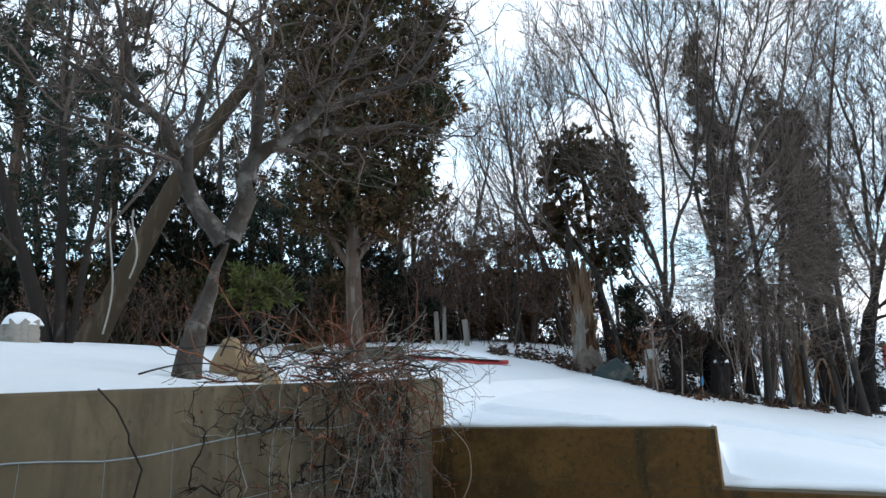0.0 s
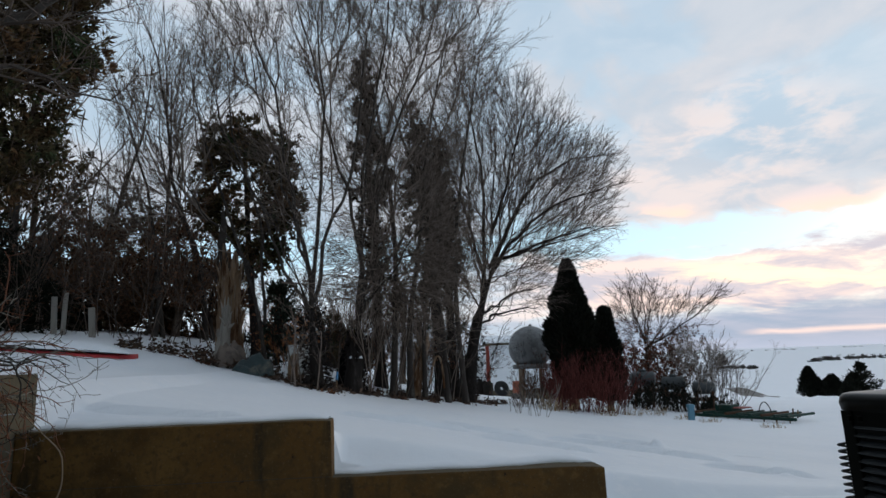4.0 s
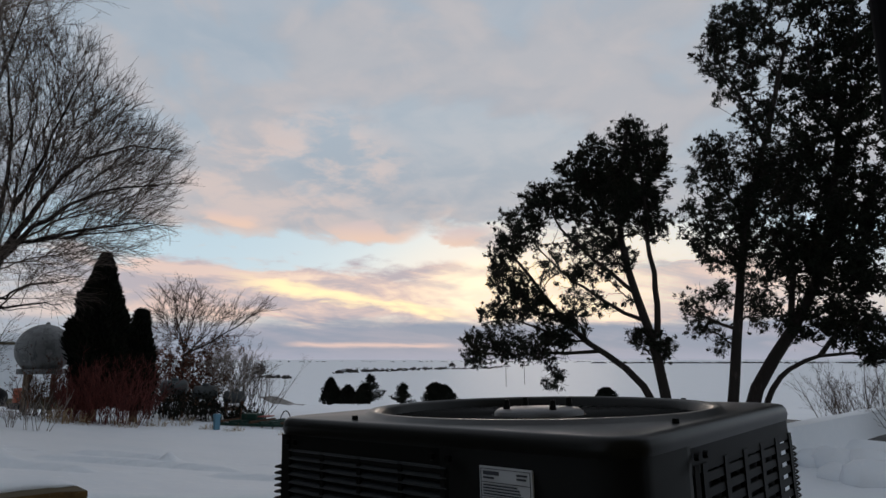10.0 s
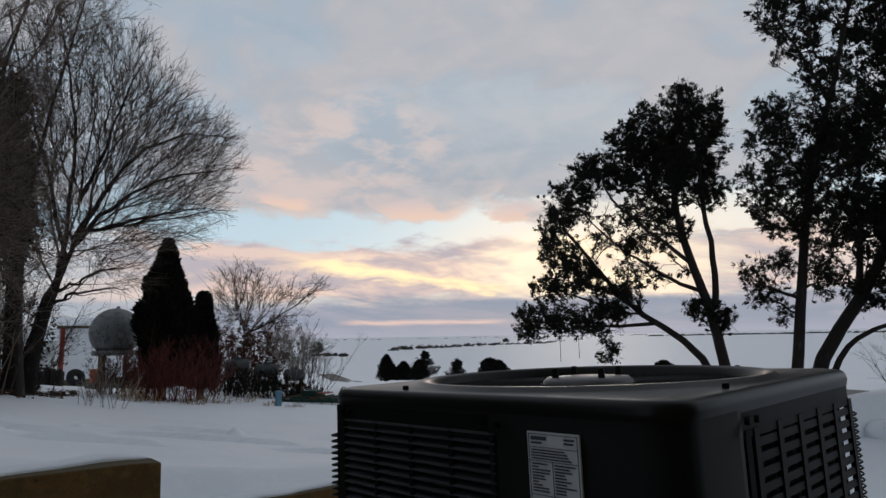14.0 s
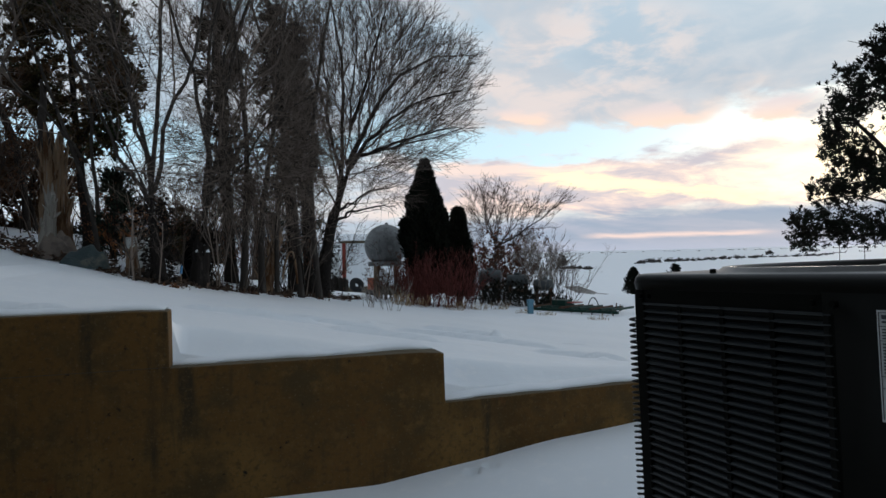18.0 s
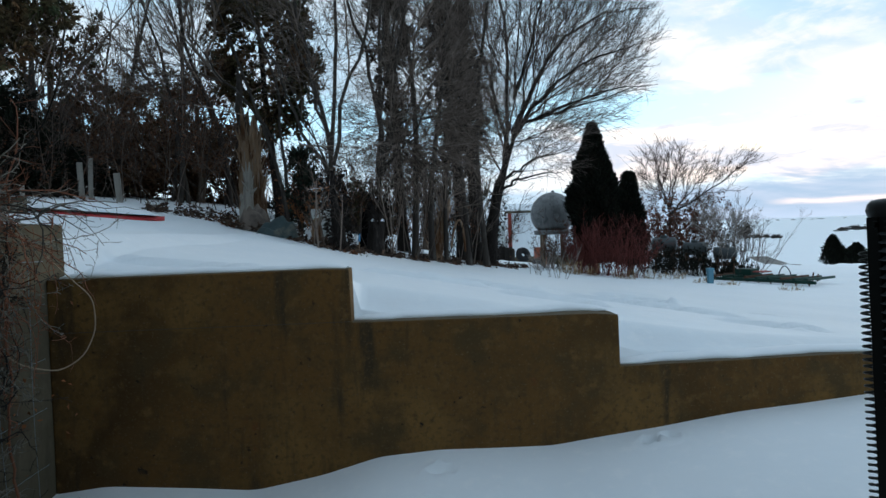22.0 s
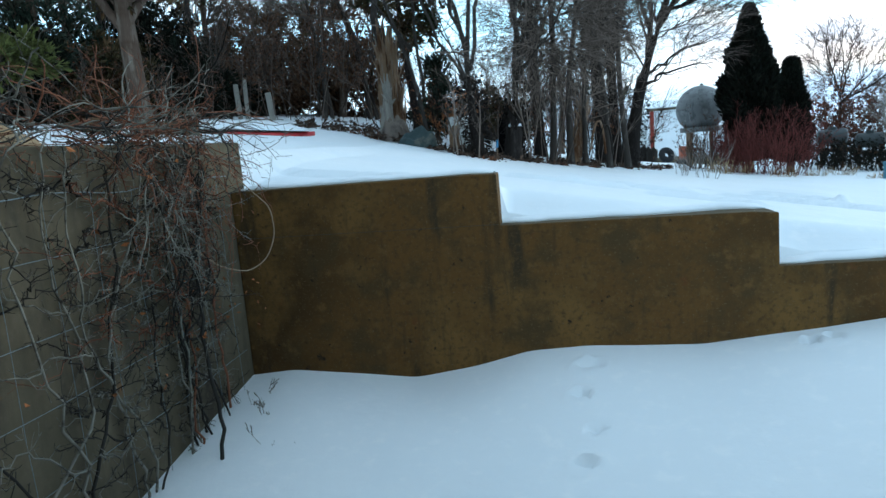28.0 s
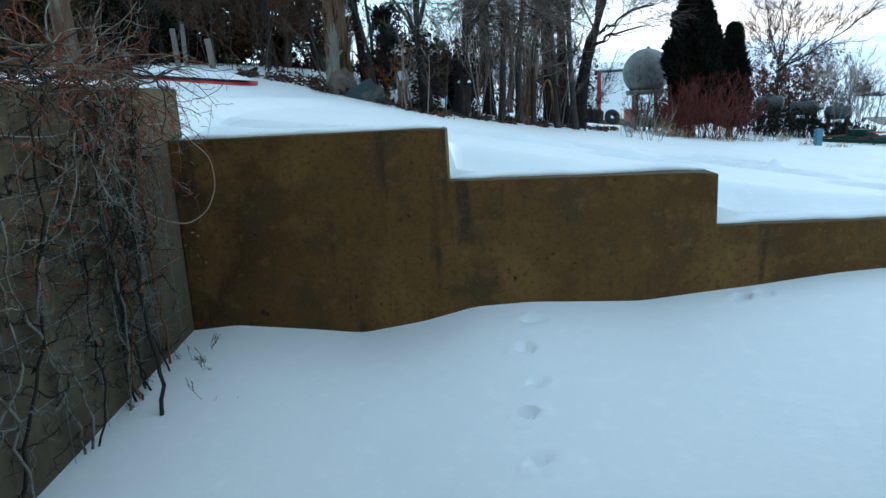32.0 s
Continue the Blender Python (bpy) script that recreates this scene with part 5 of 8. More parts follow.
grown_tree("box_elder", [(0.045, (-10.6, -1.2), (-11.2, 5), (-13.5, 12), (-16.5, 20), (-18, 27)), (0.035, (-10.8, 4), (-11, 12), (-14, 20), (-14.5, 27)), (0.03, (-11.5, 8), (-16, 13), (-19, 17))], ((-17, 22, 2.6, 4.5), (-14, 26, 2.5, 3.5), (-18.5, 16, 2.4, 3), (-20.5, 22, 2.6, 4.5), (-22, 14, 2.2, 3.5)), 13.0, 36, "thin bare box elder saplings", n=850, bf=0.5, twig_len=0.42, twig=M_TWIG_GREY, bark=M_LIMB, group=WOOD)

# evergreens at the edge of the wood
clumped("juniper_tree", [(0.11, (-11.4, 1.4), (-12.0, 7.6), (-12.5, 13.8), (-12.8, 20.5)), (0.06, (-12.0, 8.5), (-14.3, 12.7), (-15.4, 17.9)), (0.06, (-12.0, 9.4), (-10.0, 14.1), (-10.4, 19.6))],
        [(-13.3, 19.3, 2.1, 2.0), (-11.1, 18.5, 1.8, 2.6), (-15.1, 17.5, 1.3, 1.9), (-9.4, 17.4, 1.3, 2.3), (-13.7, 13.7, 2.2, 2.4), (-9.9, 13.7, 2.0, 2.5), (-11.5, 10.3, 1.6, 2.0), (-15.4, 13.5, 1.2, 1.7), (-9.4, 10.5, 1.0, 1.4)], 16, 41, "round-topped bronzed juniper at the wood's edge",
        clumps=1500, per=18, blob=0.10, leaf=M_JUN_BROWN, bark=M_BARK_DARK, size=0.11, width=0.024, shell=0.25, knot=5, knot_size=0.14, open_crown=0.12, twiggy=1)
for d, s, prof in ((16.5, 51, ((6.5, -1.1, 0.7), (8.5, -1.2, 1.15), (11.0, -1.3, 1.35), (15.8, -1.5, 1.5), (20.6, -1.8, 1.6), (25.3, -2.0, 1.3), (27.4, -2.1, 0.3))), (17.0, 52, ((6.0, 4.1, 0.8), (8.3, 4.0, 1.2), (15.2, 3.2, 1.2), (20.1, 2.7, 1.0), (22.7, 2.5, 0.3))),
                   (17.5, 53, ((5.0, 5.4, 1.0), (8.3, 5.3, 1.6), (13.8, 5.0, 1.4), (17.2, 4.8, 1.1), (20.6, 4.7, 0.3)))):
    us, bs, ws = zip(*prof)
    lobes = [(float(np.interp(q, us, bs)) + 0.15 * math.sin(q * 2.3 + s), float(q), float(np.interp(q, us, ws)) * (0.9 + 0.15 * math.sin(q * 1.7 + s)), 1.2) for q in np.arange(us[0] + 0.8, us[-1] - 0.6, 1.0)]
    clumped("columnar_juniper", [(0.15, (bs[0] + 0.3, 0), (bs[1], us[1]), (bs[2], us[2]), (bs[-1], us[-1] * 0.97))], lobes, d, s, "narrow dark columnar juniper among bare trees", clumps=580, per=18, blob=0.12, size=0.13, width=0.024, leaf=M_JUN_SHADED, bark=M_BARK_DARK, shell=0.3, twiggy=1, open_crown=0.24, knot=3, knot_size=0.10, group="columnar junipers in the wood")
p = place(16.0, 20)
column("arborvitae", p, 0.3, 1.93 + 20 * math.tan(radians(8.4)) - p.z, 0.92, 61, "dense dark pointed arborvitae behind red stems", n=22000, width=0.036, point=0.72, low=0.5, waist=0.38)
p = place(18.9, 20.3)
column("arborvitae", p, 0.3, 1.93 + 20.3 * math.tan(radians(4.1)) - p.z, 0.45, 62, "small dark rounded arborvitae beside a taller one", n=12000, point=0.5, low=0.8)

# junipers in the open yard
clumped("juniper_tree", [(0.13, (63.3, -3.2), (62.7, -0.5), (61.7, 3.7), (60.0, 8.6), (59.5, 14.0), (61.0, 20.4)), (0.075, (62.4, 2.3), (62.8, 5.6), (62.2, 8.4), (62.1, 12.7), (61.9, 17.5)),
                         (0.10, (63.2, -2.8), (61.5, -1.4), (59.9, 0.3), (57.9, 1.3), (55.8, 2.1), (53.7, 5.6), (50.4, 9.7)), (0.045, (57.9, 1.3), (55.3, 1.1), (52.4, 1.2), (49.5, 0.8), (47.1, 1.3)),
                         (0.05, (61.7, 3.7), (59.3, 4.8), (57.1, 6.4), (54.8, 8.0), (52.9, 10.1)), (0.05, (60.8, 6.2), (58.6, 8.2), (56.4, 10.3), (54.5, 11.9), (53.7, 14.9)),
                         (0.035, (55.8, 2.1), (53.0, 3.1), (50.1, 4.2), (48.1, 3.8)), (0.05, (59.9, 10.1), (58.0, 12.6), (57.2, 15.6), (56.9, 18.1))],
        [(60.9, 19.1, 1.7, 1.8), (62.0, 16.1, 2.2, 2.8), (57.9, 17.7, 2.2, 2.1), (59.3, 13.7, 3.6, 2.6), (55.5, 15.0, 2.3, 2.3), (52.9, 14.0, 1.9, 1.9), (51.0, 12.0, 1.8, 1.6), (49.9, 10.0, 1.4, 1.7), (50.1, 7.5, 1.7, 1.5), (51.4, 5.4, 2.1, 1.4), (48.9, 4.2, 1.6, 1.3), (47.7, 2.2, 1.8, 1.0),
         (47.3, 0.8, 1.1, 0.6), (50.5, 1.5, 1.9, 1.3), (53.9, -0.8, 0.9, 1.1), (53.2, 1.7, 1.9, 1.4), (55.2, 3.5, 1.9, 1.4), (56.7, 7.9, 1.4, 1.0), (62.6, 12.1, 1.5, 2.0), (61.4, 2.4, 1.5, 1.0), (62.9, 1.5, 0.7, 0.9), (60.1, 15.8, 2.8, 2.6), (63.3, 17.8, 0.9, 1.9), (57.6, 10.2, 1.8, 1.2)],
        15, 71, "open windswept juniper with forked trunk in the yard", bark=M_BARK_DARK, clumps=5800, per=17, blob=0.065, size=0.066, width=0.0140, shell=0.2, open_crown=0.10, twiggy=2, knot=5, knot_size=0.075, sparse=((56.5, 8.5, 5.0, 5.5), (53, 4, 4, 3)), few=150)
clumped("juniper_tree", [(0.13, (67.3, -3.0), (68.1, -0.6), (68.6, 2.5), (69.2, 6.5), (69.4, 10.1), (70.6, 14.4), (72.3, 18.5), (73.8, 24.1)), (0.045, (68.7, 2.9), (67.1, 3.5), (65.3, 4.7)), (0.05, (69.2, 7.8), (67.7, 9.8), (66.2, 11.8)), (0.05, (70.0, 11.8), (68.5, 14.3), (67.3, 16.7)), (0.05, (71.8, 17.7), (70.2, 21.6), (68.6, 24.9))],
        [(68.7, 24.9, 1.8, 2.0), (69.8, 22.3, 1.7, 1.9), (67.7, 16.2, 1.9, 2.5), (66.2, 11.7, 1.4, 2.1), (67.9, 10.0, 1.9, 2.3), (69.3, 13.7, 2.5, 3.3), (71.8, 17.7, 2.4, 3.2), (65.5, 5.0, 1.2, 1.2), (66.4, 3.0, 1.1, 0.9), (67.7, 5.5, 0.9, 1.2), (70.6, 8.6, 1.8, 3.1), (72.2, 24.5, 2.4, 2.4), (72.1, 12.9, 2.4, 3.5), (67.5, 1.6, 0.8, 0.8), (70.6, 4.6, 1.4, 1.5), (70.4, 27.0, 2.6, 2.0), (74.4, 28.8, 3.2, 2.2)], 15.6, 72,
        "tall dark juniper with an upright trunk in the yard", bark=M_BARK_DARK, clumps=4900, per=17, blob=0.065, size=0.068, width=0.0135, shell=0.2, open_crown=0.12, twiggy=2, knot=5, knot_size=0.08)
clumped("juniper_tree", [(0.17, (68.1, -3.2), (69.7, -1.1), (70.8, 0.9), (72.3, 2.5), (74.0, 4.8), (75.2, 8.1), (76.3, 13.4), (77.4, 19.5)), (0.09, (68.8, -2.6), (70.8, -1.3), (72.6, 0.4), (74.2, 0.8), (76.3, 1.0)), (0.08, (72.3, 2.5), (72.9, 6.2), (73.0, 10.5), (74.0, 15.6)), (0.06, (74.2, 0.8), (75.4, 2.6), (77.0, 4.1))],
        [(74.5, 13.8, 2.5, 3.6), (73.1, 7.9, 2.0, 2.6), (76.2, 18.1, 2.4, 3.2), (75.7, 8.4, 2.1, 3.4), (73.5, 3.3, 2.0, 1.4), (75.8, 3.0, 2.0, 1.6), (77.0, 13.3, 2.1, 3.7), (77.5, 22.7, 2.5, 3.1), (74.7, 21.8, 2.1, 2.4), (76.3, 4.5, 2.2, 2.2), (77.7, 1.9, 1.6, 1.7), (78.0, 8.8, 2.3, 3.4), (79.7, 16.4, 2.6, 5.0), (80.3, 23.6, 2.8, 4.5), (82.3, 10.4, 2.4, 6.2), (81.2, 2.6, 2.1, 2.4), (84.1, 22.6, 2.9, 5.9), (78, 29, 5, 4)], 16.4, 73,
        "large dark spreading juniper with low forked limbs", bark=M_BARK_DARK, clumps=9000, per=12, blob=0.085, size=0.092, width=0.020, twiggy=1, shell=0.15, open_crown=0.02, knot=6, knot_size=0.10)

# ---- the wood behind the yard ----
def back_tree(b, d, lobes, seed, label, leaf, clumps=240, per=25, r=0.13, blob=0.24, size=0.13, width=0.022):
    top = max(e + h for _, e, _, h in lobes)
    return clumped("conifer", [(r, (b, 0), (b + 0.3, top * 0.4), (b, top * 0.95))], lobes, d, seed, label, clumps=clumps, per=per, blob=blob, size=size, width=width, leaf=leaf, group="conifers of the wood", shell=0.15, twiggy=1, open_crown=0.1)


back_tree(-61, 13, [(-62, 11, 4, 4), (-60, 18, 4.5, 6), (-63, 27, 5, 6)], 101, "dark green conifer deep in the wood", M_PINE)
back_tree(-54, 16, [(-54, 13, 3.5, 4), (-53, 20, 4, 5), (-55, 27, 4, 5)], 102, "dark green conifer deep in the wood", M_PINE)
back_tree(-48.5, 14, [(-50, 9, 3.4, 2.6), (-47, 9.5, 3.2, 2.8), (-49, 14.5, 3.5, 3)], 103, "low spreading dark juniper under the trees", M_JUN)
back_tree(-43, 18, [(-43, 10, 3, 3), (-42, 17, 3.5, 5), (-44, 25, 3.5, 5)], 104, "thin-crowned pine with a dark trunk", M_PINE, clumps=130)
back_tree(-42, 11.5, [(-42.4, 8.4, 2.0, 1.3)], 105, "small yellow-green juniper with snow on it", material("yellow_green_juniper", (0.10, 0.11, 0.03), 0.85, island=0.4), clumps=40, r=0.05, blob=0.15, size=0.12, width=0.026)
back_tree(-38.5, 20, [(-39, 11, 3.5, 4), (-37.5, 19, 4, 5), (-40, 27, 4, 5)], 106, "dark conifer among bare trees", M_PINE)
back_tree(-28.5, 21, [(-29, 8, 3, 4), (-28, 14.5, 3.4, 4)], 107, "brown-tinged juniper deep in the wood", M_JUN_BROWN)
back_tree(-23, 24, [(-23.5, 8, 3.2, 4), (-21, 11, 3.2, 3)], 108, "brown-tinged juniper deep in the wood", M_JUN_BROWN)
back_tree(-18, 19, [(-18, 8.5, 3, 4.0), (-22, 8, 2.5, 3.5), (-25.5, 8.5, 2.5, 3.5)], 109, "brown-tinged juniper deep in the wood", M_RUSTY)
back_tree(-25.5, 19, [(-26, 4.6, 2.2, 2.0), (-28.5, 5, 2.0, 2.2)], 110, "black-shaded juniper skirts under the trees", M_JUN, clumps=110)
back_tree(-9.8, 17.5, [(-9.8, 2.5, 1.6, 1.3), (-9.6, 4.5, 1.0, 1.3), (-9.5, 6.3, 0.5, 0.9)], 111, "young green spruce behind the stumps", M_PINE, clumps=90, r=0.06, blob=0.2, size=0.16)
back_tree(1.0, 24, [(0, 4, 3.5, 3.5), (4, 3, 3, 3)], 112, "dark conifer behind the bare trees", M_PINE, clumps=110)
back_tree(-6.0, 25, [(-6, 2.5, 2.4, 2.5)], 113, "dark conifer behind the bare trees", M_JUN_BROWN, clumps=70)
for i, (b, d) in enumerate(((-34, 19), (-29, 20), (-24.5, 21), (-20, 20), (-16, 20), (-11, 21), (-4, 20.5), (-40, 17), (-46, 16.5), (-52, 15), (-57, 13.5), (-62, 13), (-49, 13.2), (-43.5, 14), (-37, 14.5), (-31.5, 16))):
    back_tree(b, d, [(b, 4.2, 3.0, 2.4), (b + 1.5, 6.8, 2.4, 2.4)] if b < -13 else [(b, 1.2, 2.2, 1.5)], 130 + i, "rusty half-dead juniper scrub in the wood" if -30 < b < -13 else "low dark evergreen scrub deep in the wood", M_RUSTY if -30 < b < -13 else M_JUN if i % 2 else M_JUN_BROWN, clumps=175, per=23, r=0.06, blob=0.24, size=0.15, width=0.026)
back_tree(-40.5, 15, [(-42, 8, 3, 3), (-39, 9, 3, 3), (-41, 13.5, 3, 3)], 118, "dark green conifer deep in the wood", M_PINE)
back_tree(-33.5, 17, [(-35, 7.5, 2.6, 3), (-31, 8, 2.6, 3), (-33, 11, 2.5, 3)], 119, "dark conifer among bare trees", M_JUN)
back_tree(-57.5, 19, [(-57.5, 12, 4, 5), (-57, 20, 4, 5)], 115, "dark green conifer deep in the wood", M_PINE)
back_tree(-47, 21, [(-47, 12, 3.5, 4), (-47, 19, 3.5, 4)], 116, "dark green conifer deep in the wood", M_PINE)
back_tree(-34, 23, [(-34, 9, 3.5, 4), (-34.5, 15, 3, 4)], 117, "dark conifer among bare trees", M_PINE)
back_tree(-68, 14, [(-68, 14, 5, 8), (-70, 26, 6, 7)], 114, "dark green conifer deep in the wood", M_PINE)

# bare trees in the wood
for b, d, s, lean in ((-45.5, 15, 201, 4), (-36, 17, 202, 3), (-30, 19, 203, 3), (-24, 20, 204, 4), (-19.5, 18, 205, 5), (-15.5, 19, 206, 4), (-58, 17, 207, 6), (-51, 18, 208, 3)):
    bare_tree("bare_tree", place(b, d), [(0, 0, b + 90, lean, 8.5, 0.075), (0.2, 0.1, b - 90, lean + 5, 7.6, 0.055), (-0.3, 0.2, b + 60, lean + 9, 7.0, 0.045)], s, "slim bare grey tree inside the wood", group="bare trees in the wood", per=(9, 6, 4), minr=0.004, bark=M_LIMB, twig=M_TWIG_GREY, bend=0.10)
bare_tree("bare_tree", place(-57.8, 9.0), [(0, 0, 215, 14, 6.5, 0.085), (0.15, 0.05, 215, 5, 7.0, 0.06), (0.2, 0.1, 35, 9, 5.0, 0.045)], 221, "forked bare tree with one dark and one pale stem", per=(9, 7, 6))
M_BARK_BROWN = material("brown_mossy_bark", (0.06, 0.045, 0.03), 0.95, [(9, (0.11, 0.085, 0.055), 0.5, 0.7, (1, 1, 0.2))], [(25, 0.7, 0.02, (1, 1, 0.25))], spec=0.1)
bare_tree("bare_tree", place(-55.3, 10.2), [(0, 0, 35, 19, 8.5, 0.17)], 222, "thick brown leaning tree trunk", per=(10, 6, 4), bark=M_BARK_BROWN, lo=0.5)

# brown thickets and undergrowth
M_BROWN_TWIG = material("brown_twigs", (0.10, 0.078, 0.066), 0.9, island=0.4, spec=0.1)
n = 0
for b, d, w, h, st in ((-29, 16, 2.6, 2.8, 9), (-25, 17, 3.0, 3.3, 10), (-21, 16.5, 3.0, 3.2, 11), (-17, 16, 2.6, 3.0, 10), (-15, 17.5, 2.4, 3.2, 9)):
    n += 1
    shrub("thicket", place(b, d), w, h, st, 300 + n, "tall brown leafless thicket at the wood's edge", M_BROWN_TWIG, leaves=900 if b > -24 else 300, r=0.011, lean=40, per=(9, 8), bend=0.13, category="thicket")
for b, d, w, h, st in ((-60, 11.5, 3, 1.1, 40), (-54, 12.5, 3, 1.2, 40), (-49, 12.5, 3, 1.3, 40), (-44, 13, 3, 1.3, 40), (-38, 14, 3, 1.4, 40), (-33, 15, 3, 1.5, 36), (-10.5, 15.2, 1.8, 1.6, 24), (-4.5, 15.5, 2.4, 1.5, 26), (0.8, 16.2, 2.4, 1.6, 26), (4.6, 17, 2.4, 1.5, 26)):
    n += 1
    # east of bearing -12 the shade between the trunks is put into stem colour
    shrub("undergrowth", place(b, d), w, h, st, 300 + n, "low dark leafless undergrowth", M_BARK_DARK if b > -12 else M_BROWN_TWIG, leaves=600, r=0.007, lean=48, per=(4, 3), category="shrub", bend=0.14)
shrub("undergrowth", place(-34.6, 9.3), 0.7, 0.7, 30, 340, "rust-brown dead twigs at the juniper's foot", material("rust_twigs", (0.17, 0.06, 0.03), 0.9, island=0.4), r=0.004, lean=38, per=(5, 4))
shrub("undergrowth", place(-8.3, 14.5), 0.9, 1.0, 14, 341, "orange-brown dead spruce twigs", material("orange_twigs", (0.24, 0.10, 0.04), 0.9, island=0.4), leaves=900, leaf=material("orange_needles", (0.26, 0.11, 0.04), 0.85, island=0.4), r=0.005, lean=30, per=(5, 4))
for b, d, w, h, st in ((-9.0, 17.5, 2.2, 2.6, 16), (-6.0, 18.5, 2.4, 2.4, 16), (-3.0, 17.5, 2.4, 2.9, 18), (0.2, 18.5, 2.4, 2.8, 18), (3.0, 18.0, 2.2, 2.8, 18), (6.0, 18.8, 2.2, 2.4, 16)):
    n += 1
    shrub("thicket", place(b, d), w, h, st, 360 + n, "tall dark leafless thicket behind the bare trees", M_BARK, leaves=500, r=0.010, lean=36, per=(9, 8), bend=0.13, category="thicket")
# suckers round the box elder trunks
for b, d, h in ((-6.9, 10.6, 1.6), (-2.6, 11.9, 2.2), (-0.6, 12.8, 2.6), (1.2, 13.2, 2.8), (3.6, 14.2, 3.0), (5.2, 15.0, 2.4)):
    n += 1
    shrub("sucker_growth", place(b, d), 0.9, h, 6, 350 + n, "grey upright suckers round a tree foot", M_TWIG_GREY, r=0.012, lean=24, per=(5, 5), base=0.35)

# ---- dead wood and oddments along the edge ----
M_DEAD = material("bleached_dead_wood", (0.24, 0.16, 0.10), 0.9, [(5, (0.09, 0.045, 0.022), 0.46, 0.62, (1, 1, 0.2)), (30, (0.26, 0.23, 0.20), 0.52, 0.72, (1, 1, 0.06))], [(40, 0.9, 0.03, (1, 1, 0.07))], spec=0.1)
M_POST = material("grey_weathered_boards", (0.30, 0.28, 0.25), 0.9, [(20, (0.20, 0.18, 0.16), 0.5, 0.7, (1, 1, 0.08))], [(60, 0.5, 0.004, (1, 1, 0.05))])


def splintered(name, at, h, r0, r1, seed, label, lean=(0, 0), mat=None, strips=0):
    """A broken-off trunk: fluted, torn at the top."""
    rs = np.random.RandomState(seed)
    t = thing(name, at, label, "tree stump")
    k, s = 14, 18
    ph = rs.rand(4) * 6.28
    V = []
    for i in range(k):
        u = i / (k - 1)
        for j in range(s):
            a = 6.2832 * j / s
            r = (r0 * (1 - u) + r1 * u) * (1 + 0.2 * math.exp(-u * 6)) * (1 + 0.10 * math.sin(5 * a + ph[0]) + 0.07 * math.sin(9 * a + ph[1] + u * 2) + 0.05 * rs.randn())
            z = h * u
            if i == k - 1:
                z += rs.uniform(-0.12, 0.30) * h
            V.append((r * math.cos(a) + lean[0] * u, r * math.sin(a) + lean[1] * u, z - 0.1))
    F = [(i * s + j, i * s + (j + 1) % s, (i + 1) * s + (j + 1) % s, (i + 1) * s + j) for i in range(k - 1) for j in range(s)]
    V.append((lean[0], lean[1], h * 0.75))
    F += [((k - 1) * s + j, (k - 1) * s + (j + 1) % s, len(V) - 1) for j in range(s)]
    child("trunk", mesh_from("trunk", V, F, mat or M_DEAD, True), t)
    m = strips
    a = rs.rand(m) * 6.2832
    out = np.stack([np.cos(a), np.sin(a), 0 * a], -1)
    u0 = np.concatenate([rs.uniform(0.1, 0.8, m // 2), rs.uniform(0.75, 0.97, m - m // 2)])
    S = out * (r0 * (1 - u0) + r1 * u0)[:, None] + np.stack([lean[0] * u0, lean[1] * u0, h * u0 - 0.1], -1)
    if m:
        L = rs.uniform(0.10, 0.28, m) * h
        P = lines(rs, S, unit(out * 0.12 + (0, 0, 1) + rs.normal(0, 0.10, (m, 3))), L, 5, 0.10, 0.0)
        V, Q = tubes(P, rs.uniform(0.012, 0.034, (m, 1)) * np.array([[0.7, 1.0, 0.9, 0.6, 0.15]]), 4)
        child("torn_wood", fast_mesh("torn_wood", V, Q, [], mat or M_DEAD), t, "torn upright strips of dry wood")["kind"] = "stuff"
    return t


def snow_cap(at, w, l, h, seed, label="soft cap of snow"):
    rs = np.random.RandomState(seed)
    k, s = 6, 14
    V = [(0, 0, h)]
    for i in range(1, k):
        u = i / (k - 1)
        for j in range(s):
            a = 6.2832 * j / s
            rr = u * (1 + 0.12 * math.sin(3 * a + seed) + 0.05 * rs.randn())
            V.append((w * rr * math.cos(a), l * rr * math.sin(a), h * (1 - u ** 2.4) - (0.03 if i == k - 1 else 0)))
    F = [(0, 1 + j, 1 + (j + 1) % s) for j in range(s)]
    F += [(1 + (i - 1) * s + j, 1 + i * s + j, 1 + i * s + (j + 1) % s, 1 + (i - 1) * s + (j + 1) % s) for i in range(1, k - 1) for j in range(s)]
    ob = new("snow_mound", mesh_from("snow_mound", V, F, M_SNOW, True))
    ob.matrix_basis = pose(*at)
    return tagged(ob, label, "snow")


snag = splintered("dead_tree", place(-13.6, 14.0), 1.95, 0.27, 0.17, 401, "tall broken dead trunk with bleached torn bark", (-0.05, 0), None, 60)
P = np.array([(-0.10, 0, 1.4), (-0.14, 0, 1.9), (-0.24, 0.02, 2.4), (-0.20, 0.03, 2.8), (-0.24, 0.03, 3.2)])[None]
child("spar", limb_mesh("spar", [(P, np.array([[0.10, 0.09, 0.08, 0.065, 0.02]]))], M_LIMB, (8,)), snag, "bare grey spar above the break")
splintered("dead_tree", place(-14.3, 13.7), 1.05, 0.17, 0.05, 402, "grey weathered snag leaning on a dead trunk", (0.10, -0.05), M_POST, 24)
splintered("dead_tree", place(1.7, 13.7), 1.25, 0.16, 0.10, 403, "short splintered stump leaning out of the wood", (0.32, 0.05), None, 26)
splintered("dead_tree", place(-3.35, 11.7), 0.8, 0.17, 0.12, 404, "dark broken trunk with a cap of snow", (0.05, 0.0), M_BARK_DARK, 22)
e = place(-3.35, 11.7)
